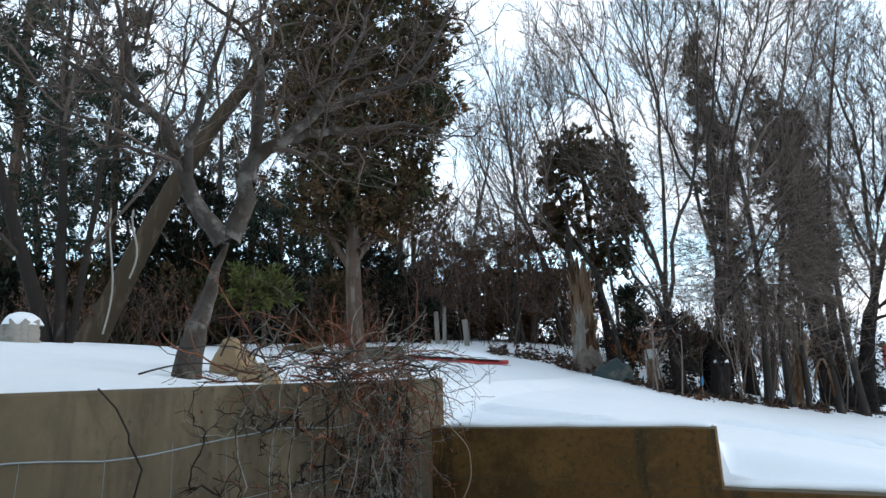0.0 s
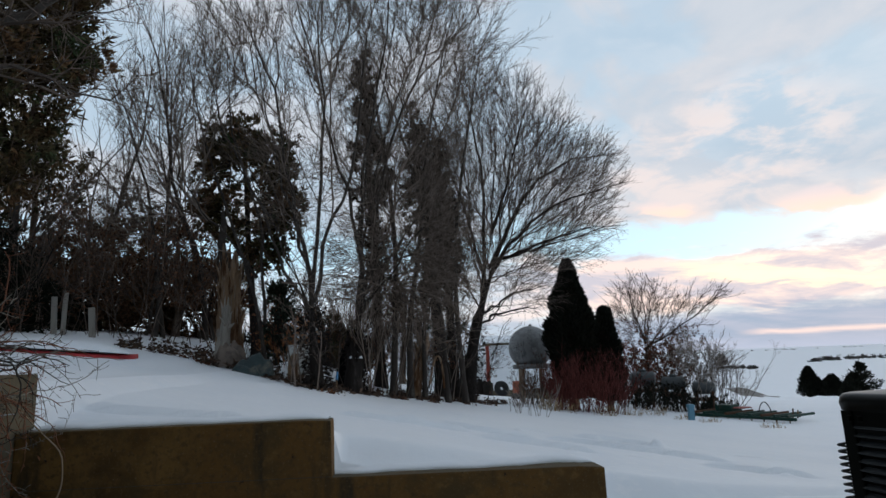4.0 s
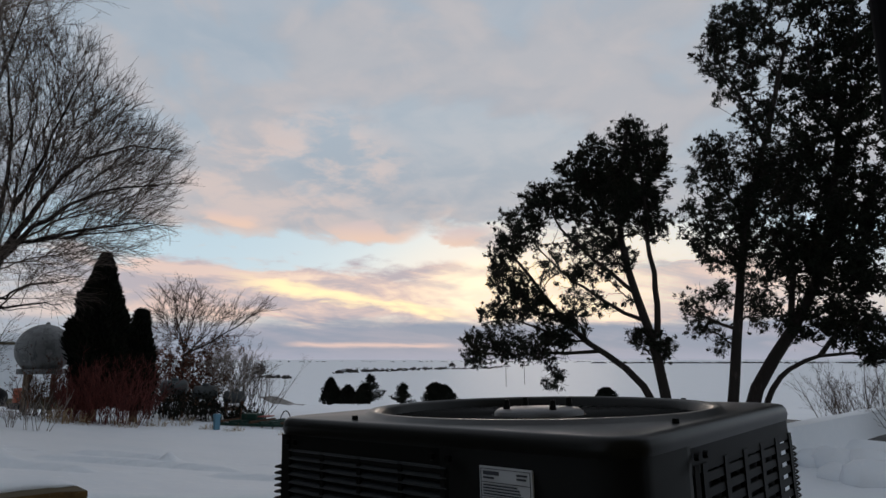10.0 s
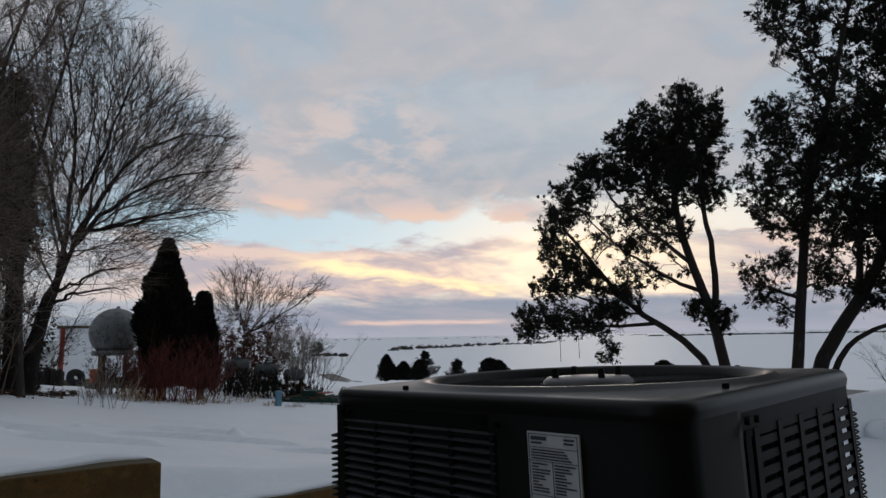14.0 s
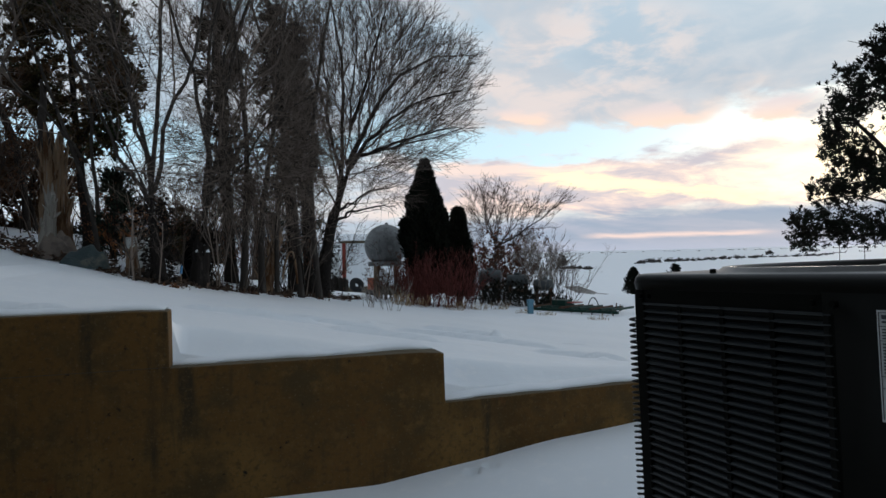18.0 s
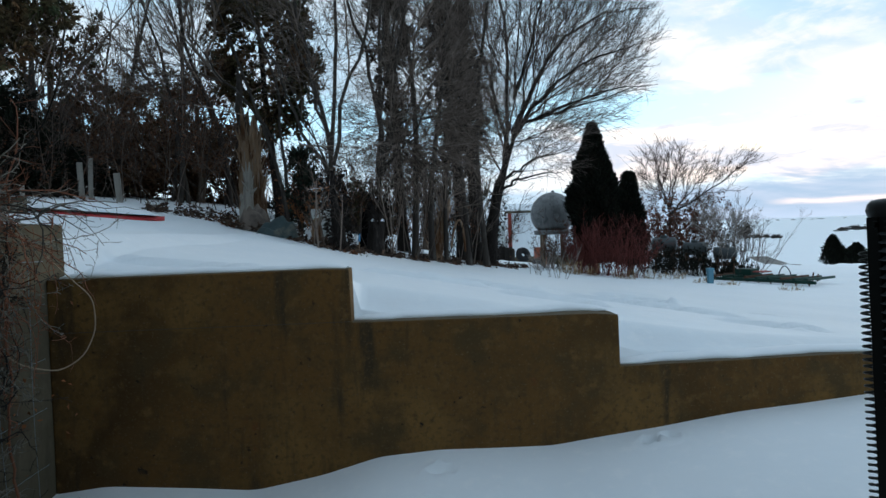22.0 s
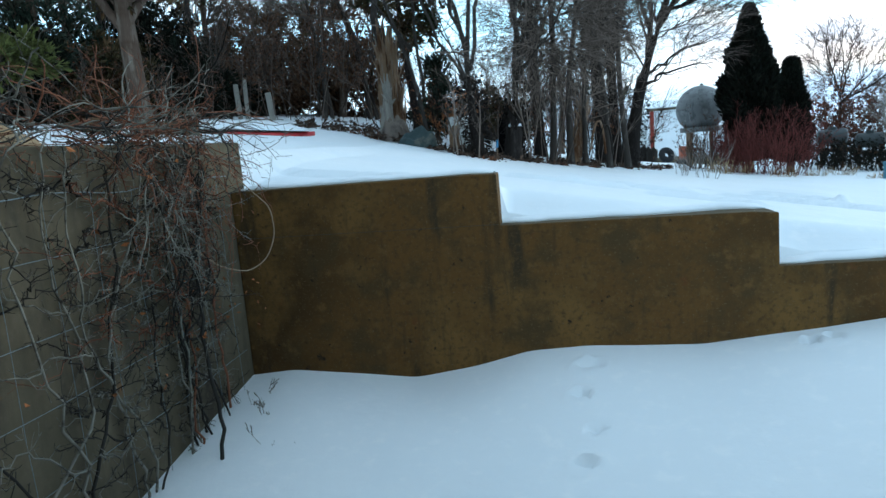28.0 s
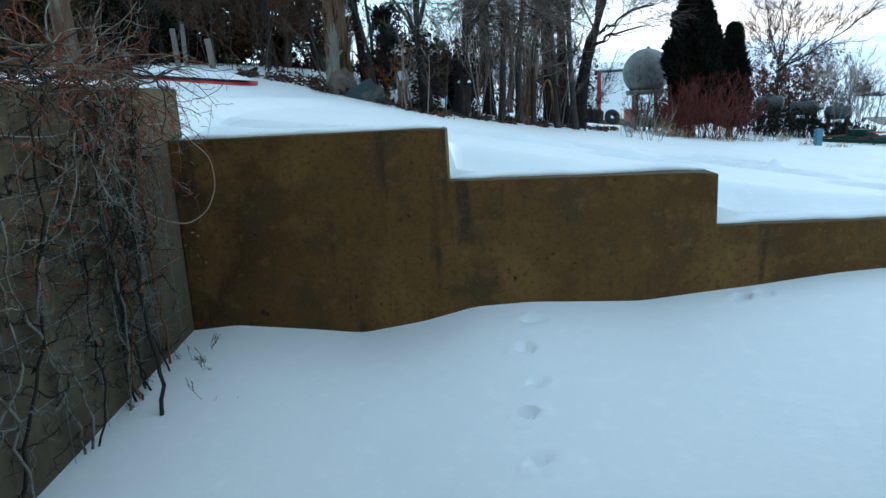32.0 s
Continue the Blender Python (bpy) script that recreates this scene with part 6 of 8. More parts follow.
snow_cap((e.x + 0.05, e.y - 0.02, e.z + 0.62), 0.12, 0.11, 0.10, 9)
# hoop of old hose by the stump
t = np.linspace(0, 1, 16)
e = place(3.2, 13.6)
for dx, hh in ((0, 1.05), (0.14, 0.95)):
    hose = thing("old_hose", (e.x + dx, e.y, e.z), "old pale hose bent into a hoop against a stump", "hose", "hoops by the stump")
    P = np.stack([0.05 + 0.28 * t ** 1.5 + 0.1 * np.sin(t * 3), 0 * t, hh * np.sin(np.pi * (0.06 + 0.88 * t)) ** 0.7 * (1 - 0.3 * t)], -1)[None]
    child("tube", limb_mesh("tube", [(P, np.full((1, 16), 0.022))], M_DEAD if dx == 0 else M_BARK, (7,)), hose)

# crumpled tarpaulin
M_TARP = material("faded_blue_green_tarpaulin", (0.035, 0.055, 0.058), 0.6, [(3, (0.11, 0.11, 0.09), 0.5, 0.65), (9, (0.03, 0.045, 0.05), 0.5, 0.7)], [(8, 0.6, 0.05)])


def lump_sheet(name, at, w, l, h, seed, mat, label, category, rough=0.25, n=26):
    rs = np.random.RandomState(seed)
    g = np.linspace(-1, 1, n)
    A, B = np.meshgrid(g, g, indexing="ij")
    ph = rs.rand(8) * 6.28
    dome = np.clip(1 - (np.abs(A) ** 2.6 + np.abs(B) ** 2.6), 0, 1) ** 0.6
    fold = sum(np.sin((2 + i) * A * (1 + 0.3 * i) + (3 - i) * B * 1.7 + ph[i]) / (1 + i) for i in range(5))
    Zs = h * dome * (1 + rough * fold) - 0.05
    V = np.stack([A * w / 2 + 0.04 * fold * w * 0.3, B * l / 2, Zs], -1).reshape(-1, 3)
    ix = np.arange(n * n).reshape(n, n)
    Q = np.stack([ix[:-1, :-1], ix[1:, :-1], ix[1:, 1:], ix[:-1, 1:]], -1).reshape(-1, 4)
    ob = new(name, fast_mesh(name, V, Q, [], mat))
    ob.matrix_basis = pose(*at)
    return tagged(ob, label, category)


e = place(-11.8, 11.6)
lump_sheet("tarpaulin", (e.x, e.y, e.z), 0.75, 0.5, 0.27, 5, M_TARP, "crumpled blue-green tarpaulin lying in the snow", "tarpaulin", 0.35)
e = place(-13.6, 12.6)
lump_sheet("rock", (e.x, e.y, e.z), 0.6, 0.6, 0.38, 6, material("grey_rock", (0.16, 0.13, 0.11), 0.9, [(4, (0.09, 0.075, 0.065), 0.45, 0.65)], [(14, 0.6, 0.03)]), "grey-brown rock at the foot of a dead trunk", "rock", 0.3)
e = place(-3.9, 12.9)
lump_sheet("tarpaulin", (e.x, e.y, e.z), 0.42, 0.4, 0.85, 8, M_FOAM, "black plastic sheet draped between trees", "tarpaulin", 0.12)
# pale barrel behind the trees
M_PALE = material("weathered_white_paint", (0.55, 0.56, 0.55), 0.6, [(3, (0.40, 0.40, 0.38), 0.5, 0.7)])
e = place(-7.7, 13.2)
bar = thing("barrel", e, "pale weathered barrel behind the trees", "barrel")
part("drum", cyl((0, 0, -0.1), (0, 0, 0.62), 0.27, n=18), M_PALE, bar, smooth=True)
for z in (0.2, 0.42):
    part("hoop", cyl((0, 0, z), (0, 0, z + 0.025), 0.28, n=18), M_PALE, bar)
e = place(-8.4, 12.6)
splintered("log_stub", e, 0.42, 0.10, 0.09, 405, "short sawn log standing in the snow")
# blue-topped survey stake
M_BLUE = material("blue_paint", (0.06, 0.22, 0.42), 0.6)
e = place(-4.75, 11.0)
sk = thing("marker_stake", e, "thin stake with a bright blue tip", "stake")
part("rod", cyl((0, 0, -0.1), (0, 0, 0.22), 0.008, n=8), M_DEAD, sk)
part("tip", cyl((0, 0, 0.2), (0.01, 0, 0.33), 0.022, 0.014, 8), M_BLUE, sk, "bright blue tip")

# weathered board posts
for b, d, h, w, tilt in ((-26.5, 15.5, 0.78, 0.11, -2), (-25.9, 15.5, 0.92, 0.09, 1), (-23.9, 15.5, 0.62, 0.13, -4), (-30.3, 10.5, 0.34, 0.05, 2)):
    e = place(b, d)
    p = new("board_post")
    p.matrix_basis = pose(e.x, e.y, e.z, 0, tilt, 20)
    tagged(p, "weathered grey board standing upright in the snow", "post", "board posts")
    part("board", box(-w / 2, -0.02, -0.2, w / 2, 0.02, h, 0.006), M_POST, p)
# concrete block
e = place(-31.6, 9.9)
blk = thing("concrete_block", e, "grey concrete block half sunk in the snow", "block", rz=25)
part("block", box(-0.28, -0.1, -0.1, 0.28, 0.1, 0.19, 0.015), M_CONC_PALE, blk)
e = place(-38.6, 10.5)
blk = thing("concrete_block", e, "low grey slab with snow round it", "block", rz=-30)
part("block", box(-0.55, -0.12, -0.1, 0.55, 0.12, 0.12, 0.02), M_CONC_PALE, blk)
# sawn stump with snow on it
e = place(-59.6, 8.6)
splintered("stump", e, 0.26, 0.2, 0.19, 406, "pale sawn stump capped with snow", (0, 0), M_POST)
snow_cap((e.x, e.y, e.z + 0.2), 0.21, 0.2, 0.12, 12)
# hanging pale cords
for b, e0, e1, d in ((-54.2, 4.6, 14.5, 8.8), (-52.6, 9.0, 14.5, 8.8)):
    a, z = spot(b, e0, d), spot(b + 0.3, e1, d)
    cord = thing("hanging_cord", a, "pale rope hanging from a tree", "rope", "hanging ropes")
    u = np.linspace(0, 1, 10)[:, None]
    P = (z - a) * u + np.array([0.05, 0.03, 0]) * np.sin(u * 5)
    child("rope", limb_mesh("rope", [(P[None], np.full((1, 10), 0.012))], M_POST, (6,)), cord)

# sandstone boulders on the wall
M_SAND = material("tan_sandstone", (0.27, 0.19, 0.11), 0.9, [(5, (0.30, 0.20, 0.11), 0.5, 0.7), (40, (0.40, 0.29, 0.17), 0.55, 0.75)], [(14, 0.5, 0.02), (70, 0.4, 0.004)])


def boulder(at, size, seed, label):
    rs = np.random.RandomState(seed)
    bm = bmesh.new()
    bmesh.ops.create_icosphere(bm, subdivisions=3, radius=1)
    o = Vector(rs.rand(3) * 20)
    for v in bm.verts:
        f = 1 + 0.28 * noise.noise(v.co * 1.1 + o) + 0.10 * noise.noise(v.co * 2.7 + o)
        v.co = Vector((v.co.x * size[0] * f, v.co.y * size[1] * f, max(-0.25, v.co.z * f) * size[2]))
    me = bpy.data.meshes.new("boulder")
    bm.to_mesh(me)
    bm.free()
    me.materials.append(M_SAND)
    me.polygons.foreach_set("use_smooth", [True] * len(me.polygons))
    ob = new("boulder", me)
    ob.matrix_basis = pose(*at, 0, 0, seed * 40)
    return tagged(ob, label, "rock", "boulders by the apple tree")


a = spot(-44.9, 0, 5.6)
boulder((a[0], a[1], 2.06), (0.22, 0.18, 0.27), 3, "tan sandstone boulder in snow beside the apple tree")
a = spot(-43.0, 0, 5.3)
boulder((a[0], a[1], 1.96), (0.20, 0.16, 0.15), 4, "smaller tan sandstone boulder at the wall's edge")

# overturned red canoe under snow
M_RED = material("faded_red_plastic", (0.42, 0.035, 0.04), 0.55, [(6, (0.25, 0.03, 0.035), 0.5, 0.7)])
a, b2 = spot(-31.2, 2.3, 10.4), spot(-20.6, 2.0, 11.0)
a[2] = float(upper(a[0], a[1])) + 0.03
b2[2] = float(upper(b2[0], b2[1])) + 0.05
mid = (a + b2) / 2
ang = math.degrees(math.atan2(b2[1] - a[1], b2[0] - a[0]))
L = float(np.linalg.norm(b2 - a))
canoe = thing("canoe", mid, "long red canoe lying overturned under snow", "canoe", rz=ang)
canoe.matrix_basis = pose(mid[0], mid[1], mid[2], 0, math.degrees(math.asin((a[2] - b2[2]) / L)), ang)
rings = []
for i in range(21):
    u = -1 + 2 * i / 20
    w = 0.34 * (1 - abs(u) ** 2.5) ** 0.7 + 0.01
    h = 0.07 + 0.03 * u * u
    rings.append([(u * L / 2, -w * math.cos(q), h * math.sin(q) - 0.08) for q in np.linspace(0, math.pi, 9)])
loft([[r[j] for j in range(9)] + [(r[4][0], 0, -0.3)] for r in rings], M_RED, "hull", canoe, True)
g = np.linspace(-1, 1, 26)
A, B = np.meshgrid(g, g, indexing="ij")
Zs = 0.17 * np.clip(1 - np.abs(A) ** 3, 0, 1) ** 0.6 * np.clip(1 - B ** 2, 0, 1) ** 0.5 - 0.02 - 0.16 * np.clip(B, 0, 1) * 0
V = np.stack([A * (L / 2 - 0.12) - 0.06, B * 0.42 + 0.12, Zs + 0.02], -1).reshape(-1, 3)
ix = np.arange(26 * 26).reshape(26, 26)
cap = new("snow_mound", fast_mesh("snow_mound", V, np.stack([ix[:-1, :-1], ix[1:, :-1], ix[1:, 1:], ix[:-1, 1:]], -1).reshape(-1, 4), [], M_SNOW))
cap.matrix_basis = canoe.matrix_basis.copy()
tagged(cap, "thick snow lying over the red canoe", "snow")

# leaf litter and dead sprigs poking out of the snow along the edge
for i, (b, d, w) in enumerate(((-17.0, 12.4, 0.5), (-15.6, 12.4, 0.3), (-9.4, 11.4, 0.3), (-5.6, 10.4, 0.5), (3.0, 13.0, 0.6), (6.0, 14.5, 0.8), (0.2, 12.4, 0.5), (8.4, 16.0, 0.5))):
    shrub("dead_sprig", place(b, d), w, 0.13, 16, 500 + i, "dark dead sprigs poking out of the snow", M_BARK, leaves=120, r=0.006, lean=70, per=(4, 3))

# fallen leaves and bark bits scattered over the snow along the wood
rl = np.random.RandomState(91)
n = 5200
b = rl.uniform(-22, 10, n)
edge = np.interp(b, (-22, -14, -7, -3, 2, 7, 10), (13.0, 12.4, 10.6, 11.4, 13.0, 15.8, 17.5))
patch = np.sin(b * 2.3) + np.sin(b * 5.1 + 1) + rl.normal(0, 0.5, n)
keep = patch > -0.3
b, edge = np.radians(b[keep]), edge[keep]
d = edge - 0.35 + np.abs(rl.normal(0, 1.6, len(b)))
lx, ly = 0.65 + d * np.sin(b), 0.3 + d * np.cos(b)
C = np.stack([lx, ly, upper(lx, ly) + 0.012 + 0.03 * rl.rand(len(b))], -1)
C[:, 2] += 0.012 * np.sin(lx * 2.1 + ly * 0.7) * np.cos(ly * 1.6 - lx * 0.4)
V, T = sprigs(rl, C, unit(rl.normal(0, 1, C.shape) * np.array([1, 1, 0.35])), rl.uniform(0.05, 0.16, len(b)), rl.uniform(0.012, 0.035, len(b)))
litter = new("leaf_litter", blade_mesh("leaf_litter", V, T, material("dark_leaf_litter", (0.06, 0.038, 0.026), 0.9, island=0.6)))
tagged(litter, "dark fallen leaves and bark bits scattered on snow", "leaf litter", kind="stuff")

# ---- dome on its stand ----
M_DOME = material("weathered_grey_fibreglass", (0.22, 0.225, 0.23), 0.55, [(2.5, (0.13, 0.135, 0.135), 0.45, 0.62), (5, (0.30, 0.305, 0.31), 0.56, 0.68), (3, (0.09, 0.10, 0.10), 0.55, 0.7, (3, 3, 0.5)), (14, (0.07, 0.12, 0.11), 0.62, 0.75)], [(30, 0.15, 0.004)])
M_WOOD = material("weathered_wood", (0.22, 0.16, 0.11), 0.9, [(18, (0.13, 0.09, 0.06), 0.48, 0.7, (1, 1, 0.1))], [(50, 0.4, 0.004, (1, 1, 0.06))])
e = place(12.4, 22.0)
zc = 1.9 + 22 * math.tan(radians(1.2)) - e.z
dome = thing("radar_dome", e, "weathered grey ball-shaped dome on wooden posts", "dome")
R = 0.73
rings = []
for i in range(19):
    a = radians(-52 + 142 * i / 18)
    rings.append([(R * math.cos(a) * math.cos(q), R * math.cos(a) * math.sin(q), zc + R * math.sin(a)) for q in np.arange(36) * 2 * math.pi / 36])
loft(rings, M_DOME, "shell", dome, True)
zb = zc + R * math.sin(radians(-52))


def disc(r, z):
    return [(r * math.cos(q), r * math.sin(q), z) for q in np.arange(36) * 2 * math.pi / 36]


loft([disc(0.58, zb - 0.12), disc(0.62, zb - 0.11), disc(0.62, zb + 0.03), disc(0.44, zb + 0.04)], M_DOME, "flange", dome, True, "pale rim under the dome")
loft([disc(0.726, zc - 0.015), disc(0.738, zc), disc(0.726, zc + 0.015)], M_DOME, "seam", dome)
part("cap", cyl((0.04, 0, zc + R - 0.01), (0.04, 0, zc + R + 0.06), 0.07, 0.04, 12), M_DOME, dome)
for x, y in ((-0.38, -0.34), (-0.30, 0.42), (0.42, 0.46)):
    part("post", box(x - 0.05, y - 0.05, -0.3, x + 0.05, y + 0.05, zb - 0.1, 0.006), M_WOOD, dome)
shrub("dry_weed", place(12.6, 13.6), 0.5, 0.8, 9, 601, "thin dry weed stalks in the snow", M_TWIG_PALE, r=0.005, lean=22, per=(3, 2))
shrub("dry_weed", place(10.9, 13.8), 0.4, 0.5, 7, 602, "thin dry weed stalks in the snow", M_TWIG_PALE, r=0.005, lean=22, per=(3, 2))
for i, (b, d, w, h) in enumerate(((13.6, 17.3, 0.6, 0.45), (15.0, 17.5, 0.8, 0.4), (18.4, 17.6, 0.7, 0.3), (20.5, 18.5, 0.6, 0.3), (22.5, 19.5, 0.8, 0.3), (24.7, 18.2, 0.5, 0.25), (26.5, 17.5, 0.6, 0.22), (31.0, 16.8, 0.6, 0.2))):
    shrub("dry_grass_tuft", place(b, d), w, h, 34, 610 + i, "tuft of dry tan grass through the snow", material("dry_grass", (0.34, 0.24, 0.13), 0.9, island=0.4) if i == 0 else bpy.data.materials["dry_grass"], r=0.004, lean=34, per=(2, 2))

# red osier and bare shrubs
shrub("red_stem_shrub", place(17.2, 18.8), 2.3, 1.6, 90, 631, "dense dark red-stemmed shrub", M_TWIG_RED, r=0.008, lean=32, per=(6, 6), bend=0.09, base=0.1)
shrub("red_stem_shrub", place(15.3, 18.6), 1.0, 1.2, 40, 632, "dense dark red-stemmed shrub", M_TWIG_RED, r=0.008, lean=34, per=(5, 5), bend=0.09, base=0.1)
shrub("bare_shrub", place(11.6, 17.4), 0.5, 0.55, 16, 633, "small bare shrub in the snow", M_TWIG_PALE, r=0.006, lean=35, per=(4, 3))
M_RUST_LEAF = material("rust_brown_leaves", (0.105, 0.038, 0.022), 0.8, island=0.5, spec=0.15)
grown_tree("small_bare_tree", ((0.06, (22.3, -2.2), (22.2, 1.4)), (0.03, (22.2, 1.4), (21.3, 4.3), (20.7, 6.8)), (0.03, (22.3, 1.4), (22.8, 4.3), (23.6, 6.2)), (0.035, (22.4, 0.9), (24.6, 2.3), (27.2, 4.2), (29.2, 5.3)), (0.025, (22.2, 1.1), (22.0, 4.3), (21.8, 6.7)), (0.03, (22.3, 0.8), (24.2, 3.3), (25.2, 4.7))), ((20.7, 5.0, 1.2, 1.5), (22.5, 5.2, 1.6, 1.8), (24.5, 4.2, 1.4, 1.3), (26.7, 4.2, 1.3, 1.1), (28.3, 5.0, 0.9, 0.5), (21.0, 2.8, 1.5, 1.7), (23.7, 2.1, 2.0, 1.4)), 25, 641, "spreading bare small tree with few brown leaves", n=620, bf=0.4, twigs=3, twig_len=0.34, drift=0.5, lead=0.3, rise=0.08, fine=0.0048, thick=0.0048, bark=M_BARK_DARK, twig=material("dark_brown_twigs", (0.065, 0.045, 0.038), 0.9, island=0.4, spec=0.1), extra=6)
grown_tree("bare_shrub", ((0.02, (26.1, -3.3), (26.1, -2.2)), (0.015, (26.1, -2.2), (26.0, -0.5), (25.5, 0.9)), (0.012, (26.2, -2.2), (26.9, -0.5), (27.7, 1.1))), ((26.2, -0.5, 1.8, 1.5), (27.4, -0.3, 1.2, 1.3), (25.3, 0.4, 0.9, 0.9)), 22, 647, "pale fine-twigged bare shrub by the parked machines", n=260, bf=0.4, twigs=3, twig_len=0.3, drift=0.3, rise=0.06, fine=0.0042, bark=M_TWIG_PALE, twig=M_TWIG_PALE, category="shrub", extra=4)
shrub("bare_shrub", place(21.4, 24.6), 2.2, 2.5, 40, 642, "bare shrub still holding brown leaves", M_BROWN_TWIG, leaves=3000, leaf=M_RUST_LEAF, r=0.012, lean=30, per=(6, 5), leaf_size=0.085)
shrub("bare_shrub", place(23.6, 25.6), 1.6, 2.6, 26, 643, "bare shrub still holding brown leaves", M_BROWN_TWIG, leaves=2600, leaf=M_RUST_LEAF, r=0.012, lean=30, per=(6, 5), leaf_size=0.085)
shrub("bare_shrub", place(27.0, 23.5), 2.2, 2.0, 44, 644, "brown bare shrub by the road", M_TWIG, r=0.010, lean=32, per=(6, 5))
shrub("bare_shrub", place(76.0, 21.5), 2.6, 1.9, 40, 645, "bare brown shrub near the snow bank", M_TWIG, r=0.010, lean=50, per=(6, 5))
shrub("bare_shrub", place(80.5, 20), 2.6, 1.9, 40, 646, "bare brown shrub near the snow bank", M_TWIG, r=0.010, lean=50, per=(6, 5))

# ---- farm shed ----
M_SHED = material("white_ribbed_steel", (0.84, 0.86, 0.88), 0.5, [(0.6, (0.76, 0.79, 0.82), 0.45, 0.7)], [(60, 0.1, 0.001)])
M_TRIM = material("rust_red_trim", (0.24, 0.045, 0.03), 0.6)
M_GLASS = material("dark_window_glass", (0.02, 0.025, 0.03), 0.1, spec=0.5)
e = place(8.72, 34)
gz = e.z
HB = 1.9 + 34 * math.tan(radians(1.5)) - gz
shed = thing("farm_shed", (e.x, e.y, gz), "white ribbed steel shed with red corner trim", "shed", rz=-4)
part("side_wall", box(0, 0, 0.35, 4.2, 0.12, HB, 0.0), M_SHED, shed)
part("plinth", box(0.0, -0.03, -0.6, 4.2, 0.15, 0.35), M_CONC_PALE, shed, "grey concrete plinth")
for i in range(1, 14):
    part("rib", box(i * 0.3 - 0.02, -0.03, 0.35, i * 0.3 + 0.02, 0.0, HB, 0.006, 1), M_SHED, shed)
part("corner_trim", box(-0.12, -0.05, -0.3, 0.06, 0.10, HB + 0.02), M_TRIM, shed, "rust-red corner trim")


def on_gable(bm):
    bmesh.ops.transform(bm, matrix=Matrix.Rotation(radians(118), 4, "Z"), verts=bm.verts)
    return bm


part("gable_wall", on_gable(box(0.12, 0.0, -0.5, 8, 0.12, HB)), M_SHED, shed)
door = part("overhead_door", on_gable(box(0.35, 0.12, -0.5, 3.2, 0.16, 2.1)), M_PALE, shed, "white panelled overhead door")
for i in range(4):
    part("pane", on_gable(box(0.55 + i * 0.64, 0.155, 0.55, 1.02 + i * 0.64, 0.175, 0.92)), M_GLASS, door, "dark window pane")
for z in (0.1, 0.5, 1.0, 1.5):
    part("panel_joint", on_gable(box(0.35, 0.155, z, 3.2, 0.168, z + 0.02)), M_CONC_PALE, door)
bm = bmesh.new()
lo = [bm.verts.new((x, y, HB + dz)) for x, y, dz in ((-0.3, -0.25, 0), (4.4, -0.25, 0), (4.4, 4, 0.5), (-0.3, 4, 0.5))]
hi = [bm.verts.new((v.co.x, v.co.y, v.co.z + 0.15)) for v in lo]
bm.faces.new(lo[::-1])
bm.faces.new(hi)
for i in range(4):
    bm.faces.new((lo[i], lo[(i + 1) % 4], hi[(i + 1) % 4], hi[i]))
part("roof", bm, M_SNOW, shed, "low roof under snow")
part("fascia", box(-0.3, -0.29, HB - 0.02, 4.4, -0.25, HB + 0.10), M_CONC_PALE, shed)
M_TYRE = material("black_rubber", (0.015, 0.015, 0.016), 0.8)


def tyre(at, r, w, tilt, label, mats=M_TYRE):
    t = thing("tyre", at, label, "tyre", "tyres by the shed")
    rings = []
    for i in range(28):
        q = 2 * math.pi * i / 28
        rings.append([((r - w * 0.55 + w * 0.55 * math.cos(p)) * math.cos(q), w * 0.5 * math.sin(p), (r - w * 0.55 + w * 0.55 * math.cos(p)) * math.sin(q)) for p in np.arange(10) * 2 * math.pi / 10])
    rings.append(rings[0])
    loft(rings, mats, "tread", t)
    t.matrix_basis = pose(at[0], at[1], at[2] + r * math.cos(radians(tilt)), tilt, 0, 15)
    return t


tyre(place(9.75, 29.5), 0.36, 0.26, -22, "black tractor tyre leaning by the shed")
tyre(place(11.0, 25), 0.22, 0.16, -70, "black tyre lying in the snow")
for b, d, h, r in ((8.05, 26.5, 0.62, 0.17), (8.55, 26.2, 0.55, 0.19), (7.2, 25, 0.5, 0.2)):
    e = place(b, d)
    splintered("stump", e, h, r, r, int(b * 100), "dark sawn log standing by the shed", (0, 0), M_BARK)
e = place(11.25, 27)
bar = thing("barrel", e, "faded red-orange barrel by the shed", "barrel")
part("drum", cyl((0, 0, -0.1), (0, 0, 0.7), 0.26, n=18), material("faded_orange_paint", (0.40, 0.12, 0.07), 0.7, [(4, (0.30, 0.10, 0.06), 0.5, 0.7)]), bar, smooth=True)
shrub("wood_pile_brush", place(13.0, 20.5), 1.5, 1.35, 46, 651, "dark brush heap behind the dome", M_BROWN_TWIG, leaves=1500, r=0.012, lean=50, per=(5, 5), category="brush")

